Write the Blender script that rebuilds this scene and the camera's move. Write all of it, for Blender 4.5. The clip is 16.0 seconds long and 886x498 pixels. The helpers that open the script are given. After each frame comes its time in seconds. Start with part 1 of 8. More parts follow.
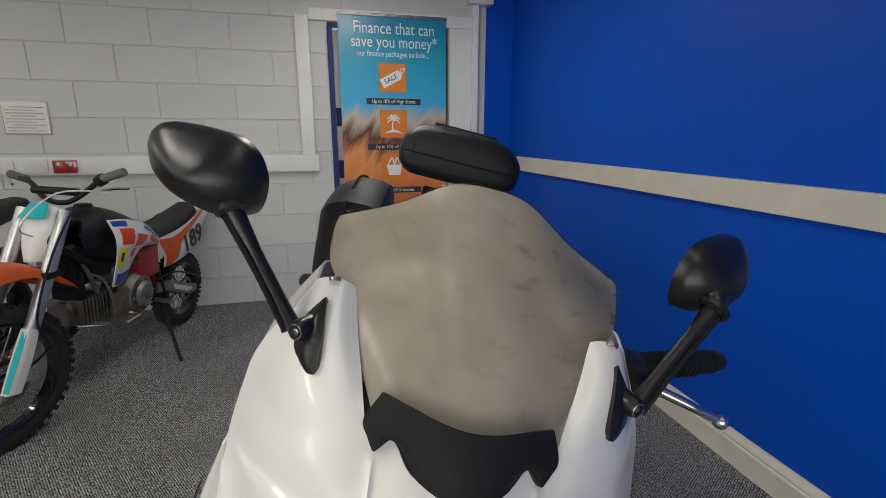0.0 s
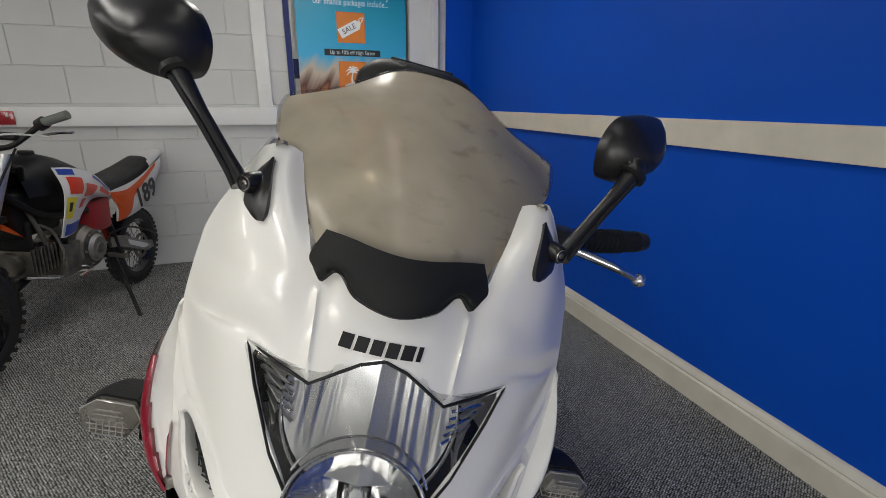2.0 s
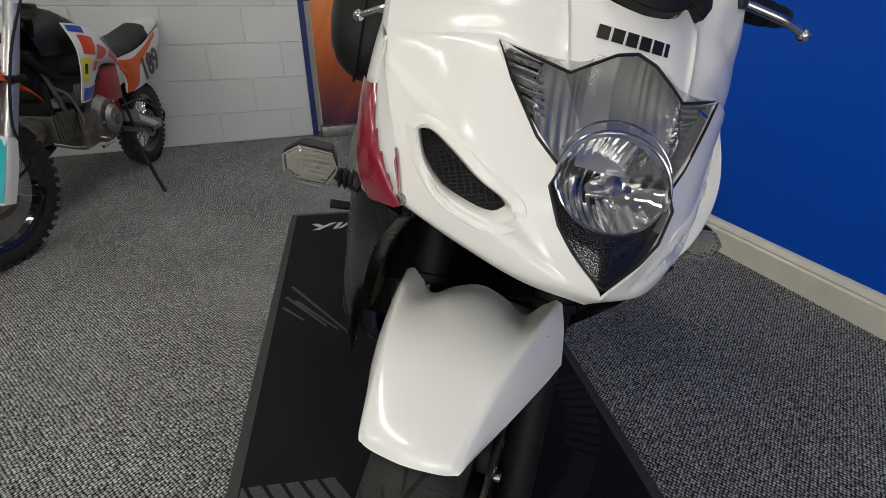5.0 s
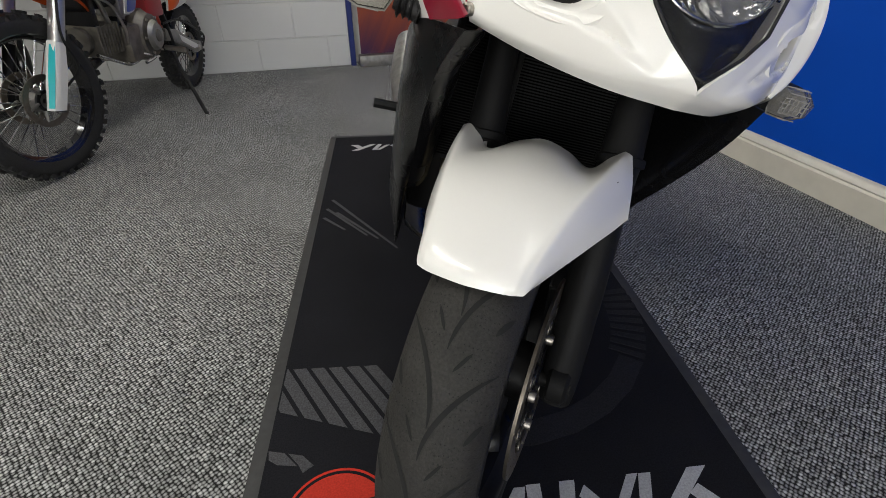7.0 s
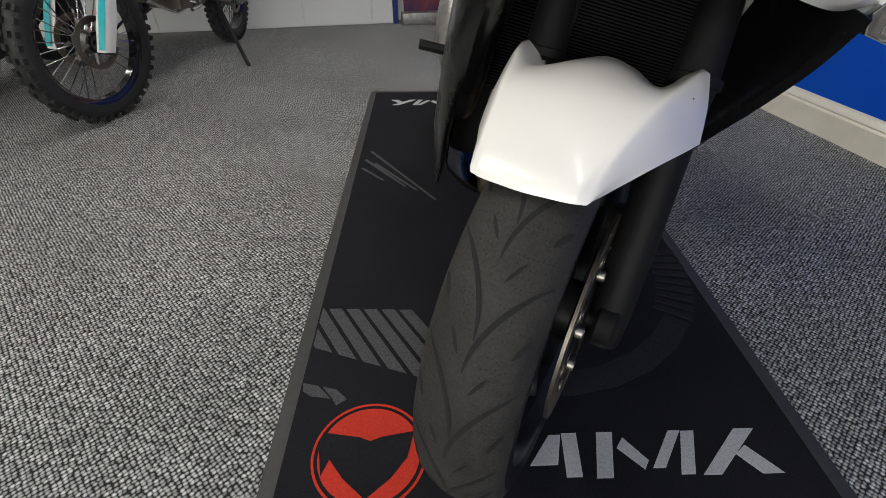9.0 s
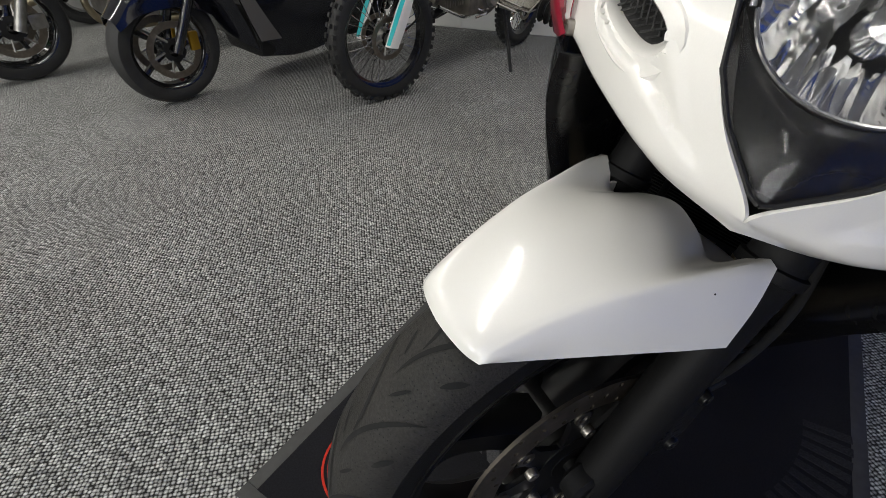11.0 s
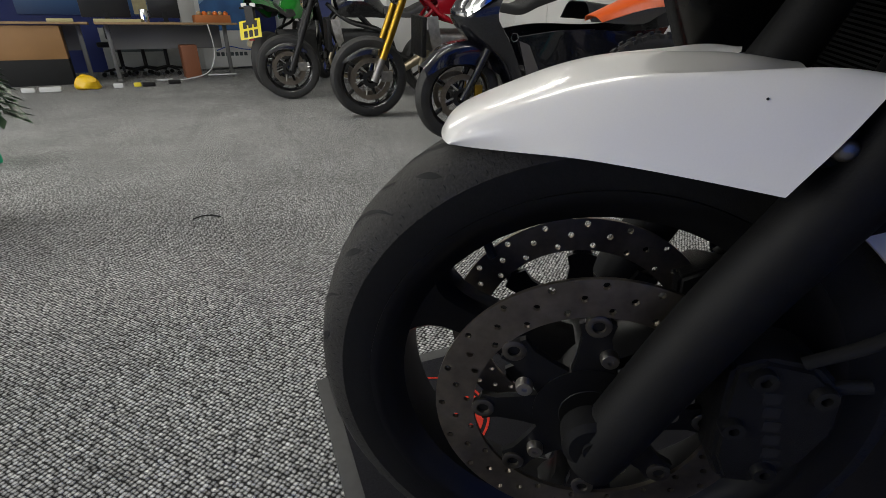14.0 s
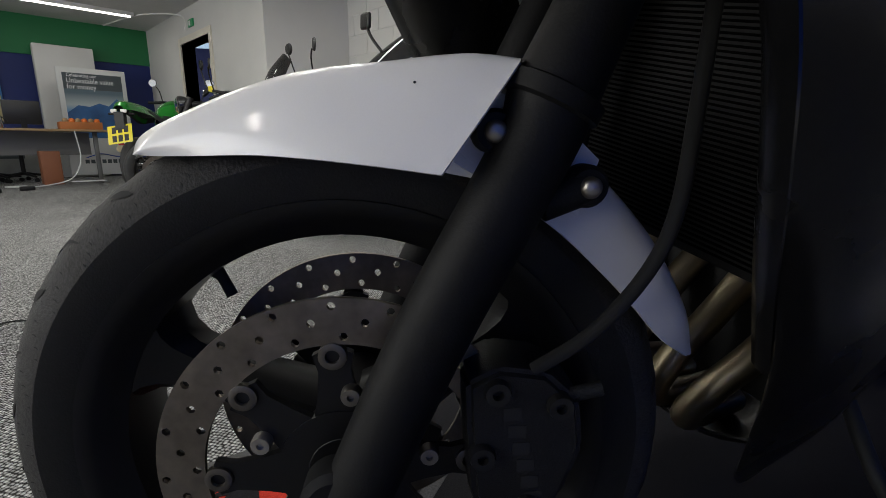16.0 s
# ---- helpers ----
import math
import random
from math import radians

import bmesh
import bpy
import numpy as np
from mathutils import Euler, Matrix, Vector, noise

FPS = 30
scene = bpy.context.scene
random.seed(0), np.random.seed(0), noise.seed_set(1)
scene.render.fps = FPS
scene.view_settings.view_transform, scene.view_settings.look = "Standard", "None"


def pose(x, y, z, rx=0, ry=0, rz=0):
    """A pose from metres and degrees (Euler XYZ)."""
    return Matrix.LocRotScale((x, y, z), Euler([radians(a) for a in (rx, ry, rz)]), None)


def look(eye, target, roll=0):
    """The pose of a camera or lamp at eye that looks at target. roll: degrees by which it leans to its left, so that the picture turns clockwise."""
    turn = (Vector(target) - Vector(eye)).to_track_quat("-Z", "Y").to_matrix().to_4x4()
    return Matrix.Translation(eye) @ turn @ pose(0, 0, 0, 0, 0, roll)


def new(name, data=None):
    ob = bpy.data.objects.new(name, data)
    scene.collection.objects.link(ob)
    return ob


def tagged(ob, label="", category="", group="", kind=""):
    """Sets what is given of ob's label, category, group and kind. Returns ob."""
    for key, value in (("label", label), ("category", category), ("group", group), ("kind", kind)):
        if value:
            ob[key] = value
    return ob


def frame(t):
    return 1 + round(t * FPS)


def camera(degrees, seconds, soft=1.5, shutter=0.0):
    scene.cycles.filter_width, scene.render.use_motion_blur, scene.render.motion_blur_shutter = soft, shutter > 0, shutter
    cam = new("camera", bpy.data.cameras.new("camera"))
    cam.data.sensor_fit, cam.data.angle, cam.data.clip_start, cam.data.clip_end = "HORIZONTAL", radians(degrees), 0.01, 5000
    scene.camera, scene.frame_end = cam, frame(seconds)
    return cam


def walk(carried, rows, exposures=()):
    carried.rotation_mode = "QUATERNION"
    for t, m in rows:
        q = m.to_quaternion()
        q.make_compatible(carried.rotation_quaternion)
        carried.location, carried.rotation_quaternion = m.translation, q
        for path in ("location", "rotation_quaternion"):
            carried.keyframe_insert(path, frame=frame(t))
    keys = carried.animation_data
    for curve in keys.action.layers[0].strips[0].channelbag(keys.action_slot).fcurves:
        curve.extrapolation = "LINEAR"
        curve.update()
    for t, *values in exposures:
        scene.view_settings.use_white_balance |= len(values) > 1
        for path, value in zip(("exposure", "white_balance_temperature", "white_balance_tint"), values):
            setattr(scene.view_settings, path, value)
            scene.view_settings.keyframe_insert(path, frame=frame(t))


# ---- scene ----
cam = camera(86.2, 16.0, soft=0.8)
PATH = [
    (0, (0.224, 0.127, 1.29), (0.715, 2.009, 0.825), 0.1),
    (0.5, (0.24, 0.113, 1.268), (0.771, 1.975, 0.768), 0.2),
    (1, (0.25, 0.09, 1.243), (0.813, 1.936, 0.717), 0.3),
    (1.5, (0.239, 0.07, 1.21), (0.814, 1.901, 0.647), 0.4),
    (2, (0.232, 0.05, 1.183), (0.847, 1.86, 0.596), 0.3),
    (2.5, (0.218, 0.036, 1.147), (0.821, 1.831, 0.502), 0.3),
    (3, (0.194, 0.036, 1.114), (0.77, 1.824, 0.426), 0.4),
    (3.5, (0.146, 0.033, 1.087), (0.761, 1.786, 0.347), 0.3),
    (4, (0.05, 0.041, 1.054), (0.724, 1.736, 0.234), 0.2),
    (6.5, (-0.086, 0.016, 0.911), (0.433, 1.625, -0.156), -0.2),
    (7, (-0.1, 0.007, 0.859), (0.382, 1.602, -0.248), 0.0),
    (7.5, (-0.125, 0.01, 0.809), (0.328, 1.576, -0.349), 0.1),
    (8, (-0.154, 0.005, 0.781), (0.252, 1.556, -0.414), 0.2),
    (10.5, (0.054, -0.001, 0.835), (-0.109, 1.602, -0.351), 0.7),
    (11, (0.16, 0.075, 0.889), (-0.464, 1.544, -0.316), -0.2),
    (11.5, (0.283, 0.105, 0.881), (-0.818, 1.286, -0.299), -0.6),
    (12, (0.341, 0.073, 0.868), (-1.048, 0.96, -0.264), -0.6),
    (12.5, (0.403, 0.022, 0.878), (-1.04, 0.86, -0.223), -0.6),
    (13, (0.445, 0.018, 0.835), (-1.031, 0.852, -0.228), -0.2),
    (13.5, (0.448, 0.057, 0.748), (-1.053, 0.96, -0.217), 0.9),
    (14, (0.406, 0.122, 0.643), (-1.116, 1.107, -0.2), 0.0),
    (14.5, (0.42, 0.15, 0.599), (-1.108, 1.21, -0.135), 0.0),
    (15, (0.457, 0.193, 0.594), (-1.052, 1.349, -0.028), 0.1),
    (15.5, (0.477, 0.223, 0.584), (-0.984, 1.493, 0.081), 0.2),
    (16, (0.493, 0.248, 0.567), (-0.89, 1.625, 0.131), 0.3),
]
walk(cam, [(t, look(eye, target, roll)) for t, eye, target, roll in PATH], exposures=[(0.0, -0.08), (4.0, -0.10), (7.0, 0.26), (8.0, 0.40), (10.5, 0.34), (12.5, 0.16), (14.5, 0.22), (16.0, 0.24)])

# ---- light ----
world = bpy.data.worlds.new("sky")
scene.world = world
world.use_nodes = True
wn = world.node_tree.nodes
sky = wn.new("ShaderNodeTexSky")
sky.sky_type, sky.sun_disc = "NISHITA", False
sky.sun_elevation, sky.sun_rotation = radians(35), radians(200)
world.node_tree.links.new(sky.outputs[0], wn["Background"].inputs[0])
wn["Background"].inputs[1].default_value = 0.12


def area(name, m, sx, sy, watts, colour=(1, 1, 1)):
    d = bpy.data.lights.new(name, "AREA")
    d.shape, d.size, d.size_y, d.energy, d.color = "RECTANGLE", sx, sy, watts, colour
    ob = new(name, d)
    ob.matrix_world = m
    return ob


CEIL = 2.46
# fluorescent battens under the ceiling: x, y of the middle, running along y; mostly out of view, added to balance the
# light
BATTENS = [(0.52, 0.2), (-0.95, 0.7), (0.55, 2.55), (-3.1, 0.2), (-3.1, 2.2), (-5.9, 0.4), (-8.3, 1.6), (-5.9, -2.4), (-3.1, -2.4), (-0.65, -2.8)]
TUBE_WATTS = [2.0, 16, 16, 25, 14, 9, 3.5, 8, 18, 9]
for (bx, by), tw in zip(BATTENS, TUBE_WATTS):
    area("tube_light", pose(bx, by, CEIL - 0.085), 0.12, 1.45, tw, (1.0, 0.975, 0.905))
# fill lamps as daylight through assumed, unseen shop windows behind the camera
for wx, ww in ((-6.6, 12), (-3.6, 92), (-0.6, 40)):
    area("window_light", look((wx, -4.42, 1.35), (wx, 3, 0.9)), 2.3, 1.9, ww, (0.99, 0.99, 0.97))


# ---- materials ----
def mat(name, colour, rough=0.5, metal=0.0, grain=0.0, scale=40.0, bump=0.0, bump_scale=200.0, stain=0.0, stain_scale=3.0,
        coat=0.0, coat_rough=0.04, spec=0.5, vary=0.0):
    """A principled surface with fine grain, broad stains, relief and a slight change from piece to piece."""
    m = bpy.data.materials.new(name)
    m.use_nodes = True
    nt = m.node_tree
    n, l = nt.nodes, nt.links
    p = n["Principled BSDF"]
    p.inputs["Roughness"].default_value = rough
    p.inputs["Metallic"].default_value = metal
    p.inputs["Coat Weight"].default_value = coat
    p.inputs["Coat Roughness"].default_value = coat_rough
    p.inputs["Specular IOR Level"].default_value = spec
    tc = n.new("ShaderNodeTexCoord")
    out = None
    base = n.new("ShaderNodeRGB")
    base.outputs[0].default_value = (*colour, 1)
    out = base.outputs[0]

    def shade(amount, sc, detail):
        nonlocal out
        t = n.new("ShaderNodeTexNoise")
        t.inputs["Scale"].default_value, t.inputs["Detail"].default_value = sc, detail
        l.new(tc.outputs["Object"], t.inputs["Vector"])
        r = n.new("ShaderNodeMapRange")
        r.inputs["From Min"].default_value, r.inputs["From Max"].default_value = 0.3, 0.7
        r.inputs["To Min"].default_value, r.inputs["To Max"].default_value = 1 - amount, 1 + amount * 0.6
        l.new(t.outputs["Fac"], r.inputs["Value"])
        mx = n.new("ShaderNodeVectorMath")
        mx.operation = "SCALE"
        l.new(out, mx.inputs[0])
        l.new(r.outputs[0], mx.inputs["Scale"])
        out = mx.outputs[0]
        return t

    if stain:
        t = shade(stain, stain_scale, 5)
        rr = n.new("ShaderNodeMapRange")
        rr.inputs["To Min"].default_value, rr.inputs["To Max"].default_value = max(rough - 0.12, 0.02), min(rough + 0.15, 1)
        l.new(t.outputs["Fac"], rr.inputs["Value"])
        l.new(rr.outputs[0], p.inputs["Roughness"])
    if grain:
        shade(grain, scale, 3)
    if vary:
        oi = n.new("ShaderNodeObjectInfo")
        r = n.new("ShaderNodeMapRange")
        r.inputs["To Min"].default_value, r.inputs["To Max"].default_value = 1 - vary, 1 + vary
        l.new(oi.outputs["Random"], r.inputs["Value"])
        mx = n.new("ShaderNodeVectorMath")
        mx.operation = "SCALE"
        l.new(out, mx.inputs[0])
        l.new(r.outputs[0], mx.inputs["Scale"])
        out = mx.outputs[0]
    l.new(out, p.inputs["Base Color"])
    if bump:
        t = n.new("ShaderNodeTexNoise")
        t.inputs["Scale"].default_value, t.inputs["Detail"].default_value = bump_scale, 4
        l.new(tc.outputs["Object"], t.inputs["Vector"])
        b = n.new("ShaderNodeBump")
        b.inputs["Strength"].default_value, b.inputs["Distance"].default_value = bump, 0.004
        l.new(t.outputs["Fac"], b.inputs["Height"])
        l.new(b.outputs[0], p.inputs["Normal"])
    return m


def glow(name, colour, strength):
    m = bpy.data.materials.new(name)
    m.use_nodes = True
    p = m.node_tree.nodes["Principled BSDF"]
    p.inputs["Base Color"].default_value = (*colour, 1)
    p.inputs["Emission Color"].default_value = (*colour, 1)
    p.inputs["Emission Strength"].default_value = strength
    return m


def carpet_mat():
    """Loop-pile carpet: rows of small loops in two greys, the darker painting the shade in the gaps, with worn and
    soiled patches.
    """
    m = bpy.data.materials.new("loop_carpet")
    m.use_nodes = True
    n, l = m.node_tree.nodes, m.node_tree.links
    p = n["Principled BSDF"]
    p.inputs["Roughness"].default_value = 0.95
    p.inputs["Specular IOR Level"].default_value = 0.15
    tc = n.new("ShaderNodeTexCoord")
    mp = n.new("ShaderNodeMapping")
    mp.inputs["Rotation"].default_value = (0, 0, radians(58))
    l.new(tc.outputs["Object"], mp.inputs["Vector"])
    dist = n.new("ShaderNodeTexNoise")
    dist.inputs["Scale"].default_value, dist.inputs["Detail"].default_value = 70, 2
    l.new(mp.outputs[0], dist.inputs["Vector"])
    off = n.new("ShaderNodeVectorMath")
    off.operation = "MULTIPLY_ADD"
    l.new(dist.outputs["Color"], off.inputs[0])
    off.inputs[1].default_value = (0.0046, 0.0046, 0)
    l.new(mp.outputs[0], off.inputs[2])
    st = n.new("ShaderNodeVectorMath")
    st.operation = "MULTIPLY"
    l.new(off.outputs[0], st.inputs[0])
    st.inputs[1].default_value = (1.0, 0.94, 1)
    vo = n.new("ShaderNodeTexVoronoi")
    vo.inputs["Scale"].default_value, vo.inputs["Randomness"].default_value = 128, 0.34
    l.new(st.outputs[0], vo.inputs["Vector"])
    wave = n.new("ShaderNodeTexWave")
    wave.bands_direction = "X"
    wave.inputs["Scale"].default_value, wave.inputs["Distortion"].default_value = 81, 1.5
    wave.inputs["Detail Scale"].default_value = 3
    l.new(off.outputs[0], wave.inputs["Vector"])
    # pale loop crowns, with gap shade painted near black between them
    ramp = n.new("ShaderNodeValToRGB")
    ramp.color_ramp.elements[0].position, ramp.color_ramp.elements[0].color = 0.18, (0.80, 0.805, 0.79, 1)
    ramp.color_ramp.elements[1].position, ramp.color_ramp.elements[1].color = 0.58, (0.034, 0.034, 0.033, 1)
    l.new(vo.outputs["Distance"], ramp.inputs["Fac"])
    tone = n.new("ShaderNodeMapRange")
    tone.inputs["To Min"].default_value, tone.inputs["To Max"].default_value = 0.42, 1.18
    l.new(vo.outputs["Color"], tone.inputs["Value"])
    soil = n.new("ShaderNodeTexNoise")
    soil.inputs["Scale"].default_value, soil.inputs["Detail"].default_value = 2.2, 6
    l.new(tc.outputs["Object"], soil.inputs["Vector"])
    sr = n.new("ShaderNodeMapRange")
    sr.inputs["From Min"].default_value, sr.inputs["From Max"].default_value = 0.35, 0.65
    sr.inputs["To Min"].default_value, sr.inputs["To Max"].default_value = 0.76, 0.94
    l.new(soil.outputs["Fac"], sr.inputs["Value"])
    m1 = n.new("ShaderNodeMath")
    m1.operation = "MULTIPLY"
    l.new(tone.outputs[0], m1.inputs[0])
    l.new(sr.outputs[0], m1.inputs[1])
    sc = n.new("ShaderNodeVectorMath")
    sc.operation = "SCALE"
    l.new(ramp.outputs[0], sc.inputs[0])
    l.new(m1.outputs[0], sc.inputs["Scale"])
    l.new(sc.outputs[0], p.inputs["Base Color"])
    hs = n.new("ShaderNodeMath")
    hs.operation = "MULTIPLY_ADD"
    hs.inputs[1].default_value, hs.inputs[2].default_value = -1.0, 1.0
    l.new(vo.outputs["Distance"], hs.inputs[0])
    ad = n.new("ShaderNodeMath")
    ad.operation = "MULTIPLY_ADD"
    ad.inputs[1].default_value = 0.35
    l.new(wave.outputs["Fac"], ad.inputs[0])
    l.new(hs.outputs[0], ad.inputs[2])
    b = n.new("ShaderNodeBump")
    b.inputs["Strength"].default_value, b.inputs["Distance"].default_value = 0.8, 0.004
    l.new(ad.outputs[0], b.inputs["Height"])
    l.new(b.outputs[0], p.inputs["Normal"])
    return m


def screen_mat():
    """Scuffed, smoke-tinted acrylic: it lets some light through and scatters some."""
    m = bpy.data.materials.new("scuffed_acrylic")
    m.use_nodes = True
    n, l = m.node_tree.nodes, m.node_tree.links
    p = n["Principled BSDF"]
    p.inputs["Base Color"].default_value = (0.76, 0.70, 0.56, 1)
    p.inputs["Roughness"].default_value = 0.2
    p.inputs["Coat Weight"].default_value = 0.6
    p.inputs["Coat Roughness"].default_value = 0.16
    tr = n.new("ShaderNodeBsdfTransparent")
    tr.inputs[0].default_value = (0.66, 0.61, 0.52, 1)
    mix = n.new("ShaderNodeMixShader")
    tc = n.new("ShaderNodeTexCoord")
    t = n.new("ShaderNodeTexNoise")
    t.inputs["Scale"].default_value, t.inputs["Detail"].default_value = 9, 3
    l.new(tc.outputs["Object"], t.inputs["Vector"])
    r = n.new("ShaderNodeMapRange")
    r.inputs["From Min"].default_value, r.inputs["From Max"].default_value = 0.35, 0.7
    r.inputs["To Min"].default_value, r.inputs["To Max"].default_value = 0.50, 0.68
    l.new(t.outputs["Fac"], r.inputs["Value"])
    sx = n.new("ShaderNodeSeparateXYZ")
    l.new(tc.outputs["Object"], sx.inputs[0])
    side = n.new("ShaderNodeMapRange")  # one side is clearer
    side.inputs["From Min"].default_value, side.inputs["From Max"].default_value = 0.07, 0.17
    side.inputs["To Min"].default_value, side.inputs["To Max"].default_value = 1.0, 0.40
    l.new(sx.outputs["X"], side.inputs["Value"])
    # fine scuffs and smears, thickest on one side
    mp = n.new("ShaderNodeMapping")
    mp.inputs["Rotation"].default_value, mp.inputs["Scale"].default_value = (0, radians(35), 0), (30, 12, 75)
    l.new(tc.outputs["Object"], mp.inputs["Vector"])
    sf = n.new("ShaderNodeTexNoise")
    sf.inputs["Scale"].default_value, sf.inputs["Detail"].default_value = 1.0, 6
    l.new(mp.outputs[0], sf.inputs["Vector"])
    cut = n.new("ShaderNodeMapRange")
    cut.inputs["From Min"].default_value, cut.inputs["From Max"].default_value = 0.56, 0.72
    l.new(sf.outputs["Fac"], cut.inputs["Value"])
    where = n.new("ShaderNodeMapRange")
    where.inputs["From Min"].default_value, where.inputs["From Max"].default_value = -0.02, 0.10
    where.inputs["To Min"].default_value, where.inputs["To Max"].default_value = 0.05, 0.20
    l.new(sx.outputs["X"], where.inputs["Value"])
    marks = n.new("ShaderNodeMath")
    marks.operation = "MULTIPLY"
    l.new(cut.outputs[0], marks.inputs[0])
    l.new(where.outputs[0], marks.inputs[1])
    less = n.new("ShaderNodeMath")
    less.operation = "SUBTRACT"
    l.new(r.outputs[0], less.inputs[0])
    l.new(marks.outputs[0], less.inputs[1])
    sm = n.new("ShaderNodeMath")
    sm.operation = "MULTIPLY"
    l.new(less.outputs[0], sm.inputs[0])
    l.new(side.outputs[0], sm.inputs[1])
    l.new(sm.outputs[0], mix.inputs[0])
    l.new(tr.outputs[0], mix.inputs[1])
    tl = n.new("ShaderNodeBsdfTranslucent")
    tl.inputs[0].default_value = (0.88, 0.82, 0.68, 1)
    m2 = n.new("ShaderNodeMixShader")
    m2.inputs[0].default_value = 0.38
    l.new(p.outputs[0], m2.inputs[1])
    l.new(tl.outputs[0], m2.inputs[2])
    l.new(m2.outputs[0], mix.inputs[2])
    r2 = n.new("ShaderNodeMapRange")
    r2.inputs["To Min"].default_value, r2.inputs["To Max"].default_value = 0.32, 0.42
    l.new(t.outputs["Fac"], r2.inputs["Value"])
    l.new(r2.outputs[0], p.inputs["Roughness"])
    l.new(mix.outputs[0], n["Material Output"].inputs["Surface"])
    return m


def glass_mat(name, tint=(1, 1, 1), rough=0.0, clear=0.85, body=(0.03, 0.03, 0.03)):
    m = bpy.data.materials.new(name)
    m.use_nodes = True
    n, l = m.node_tree.nodes, m.node_tree.links
    p = n["Principled BSDF"]
    p.inputs["Base Color"].default_value = (*body, 1)
    p.inputs["Roughness"].default_value = rough
    p.inputs["Coat Weight"].default_value = 1.0
    tr = n.new("ShaderNodeBsdfTransparent")
    tr.inputs[0].default_value = (*tint, 1)
    mix = n.new("ShaderNodeMixShader")
    mix.inputs[0].default_value = 1 - clear
    l.new(tr.outputs[0], mix.inputs[1])
    l.new(p.outputs[0], mix.inputs[2])
    l.new(mix.outputs[0], n["Material Output"].inputs["Surface"])
    return m


CARPET = carpet_mat()
WALL_WHITE = mat("white_wall_paint", (0.60, 0.60, 0.585), 0.6, stain=0.06, stain_scale=1.5, bump=0.25, bump_scale=260, vary=0.02)
WALL_BLUE = mat("blue_wall_paint", (0.0013, 0.074, 0.51), 0.5, stain=0.07, stain_scale=2.0, bump=0.12, bump_scale=180)
WALL_BLUE.node_tree.nodes["Principled BSDF"].inputs["Specular IOR Level"].default_value = 0.2  # matt emulsion
GREEN_PAINT = mat("green_fascia_paint", (0.012, 0.16, 0.05), 0.55, stain=0.1, stain_scale=2)
NAVY = mat("navy_board", (0.008, 0.02, 0.13), 0.6, stain=0.12, stain_scale=2, bump=0.2)
CREAM = mat("cream_gloss_wood", (0.66, 0.62, 0.53), 0.35, stain=0.07, stain_scale=4, grain=0.04, scale=20)
TRIM_WHITE = mat("white_gloss_trim", (0.74, 0.74, 0.72), 0.35, stain=0.05, stain_scale=4)
CEILING = mat("ceiling_white", (0.62, 0.62, 0.60), 0.8, stain=0.05, stain_scale=2, bump=0.2)
MORTAR = mat("painted_mortar", (0.60, 0.60, 0.585), 0.8, stain=0.08, stain_scale=6, bump=0.5, bump_scale=300)
WHITE = mat("pearl_white_paint", (0.83, 0.815, 0.775), 0.30, coat=0.7, coat_rough=0.14, grain=0.012, scale=900)
WHITE.node_tree.nodes["Principled BSDF"].inputs["Coat Roughness"].default_value = 0.09
BLACK_GLOSS = mat("black_gloss_paint", (0.008, 0.008, 0.009), 0.2, coat=0.8, stain=0.1, stain_scale=8)
BLACK_MATT = mat("black_textured_plastic", (0.009, 0.009, 0.0095), 0.42, spec=0.35, bump=0.25, bump_scale=900, stain=0.15, stain_scale=12)
FAIRING_BLACK = mat("black_fairing_paint", (0.0045, 0.0045, 0.005), 0.24, spec=0.45, stain=0.2, stain_scale=9)
BLACK_SATIN = mat("black_satin_plastic", (0.010, 0.010, 0.011), 0.32, bump=0.06, bump_scale=900, stain=0.12, stain_scale=12)
DARK_MATT = mat("dark_matt_plastic", (0.010, 0.0105, 0.011), 0.6, spec=0.3, bump=0.25, bump_scale=700, stain=0.2, stain_scale=10)
FORK = mat("black_fork_paint", (0.006, 0.006, 0.0062), 0.6, spec=0.2, stain=0.15, stain_scale=14, bump=0.08, bump_scale=500)
RIM_BLACK = mat("satin_wheel_paint", (0.006, 0.006, 0.0065), 0.36, spec=0.35, stain=0.2, stain_scale=12)
RUBBER = mat("tyre_rubber", (0.026, 0.026, 0.026), 0.6, spec=0.35, grain=0.25, scale=240, stain=0.3, stain_scale=14, bump=0.15, bump_scale=500)
# tread paler for wear and caught light; sidewall darker, with shade in its colour
TREAD = mat("worn_tread_rubber", (0.026, 0.0245, 0.022), 0.7, spec=0.35, grain=0.3, scale=300, stain=0.3, stain_scale=18, bump=0.25, bump_scale=420)
SIDEWALL = mat("tyre_sidewall_rubber", (0.009, 0.009, 0.0085), 0.55, spec=0.25, grain=0.2, scale=200, stain=0.25, stain_scale=10, bump=0.1, bump_scale=500)
# near-black fins without gloss
FIN = mat("black_radiator_fin", (0.0035, 0.0035, 0.0035), 0.85, spec=0.0, grain=0.3, scale=200)
# near-black that paints groove shade on the tyre; also used for deep black parts
GROOVE = mat("tread_groove", (0.006, 0.006, 0.006), 0.9, grain=0.2)
STEEL = mat("worn_steel", (0.42, 0.39, 0.35), 0.38, 1.0, grain=0.12, scale=60, stain=0.2, stain_scale=20)
DISC = mat("brake_disc_steel", (0.24, 0.21, 0.175), 0.42, 1.0, grain=0.15, scale=90, stain=0.25, stain_scale=25)
CHROME = mat("polished_metal", (0.75, 0.75, 0.75), 0.12, 1.0, stain=0.05, stain_scale=30)
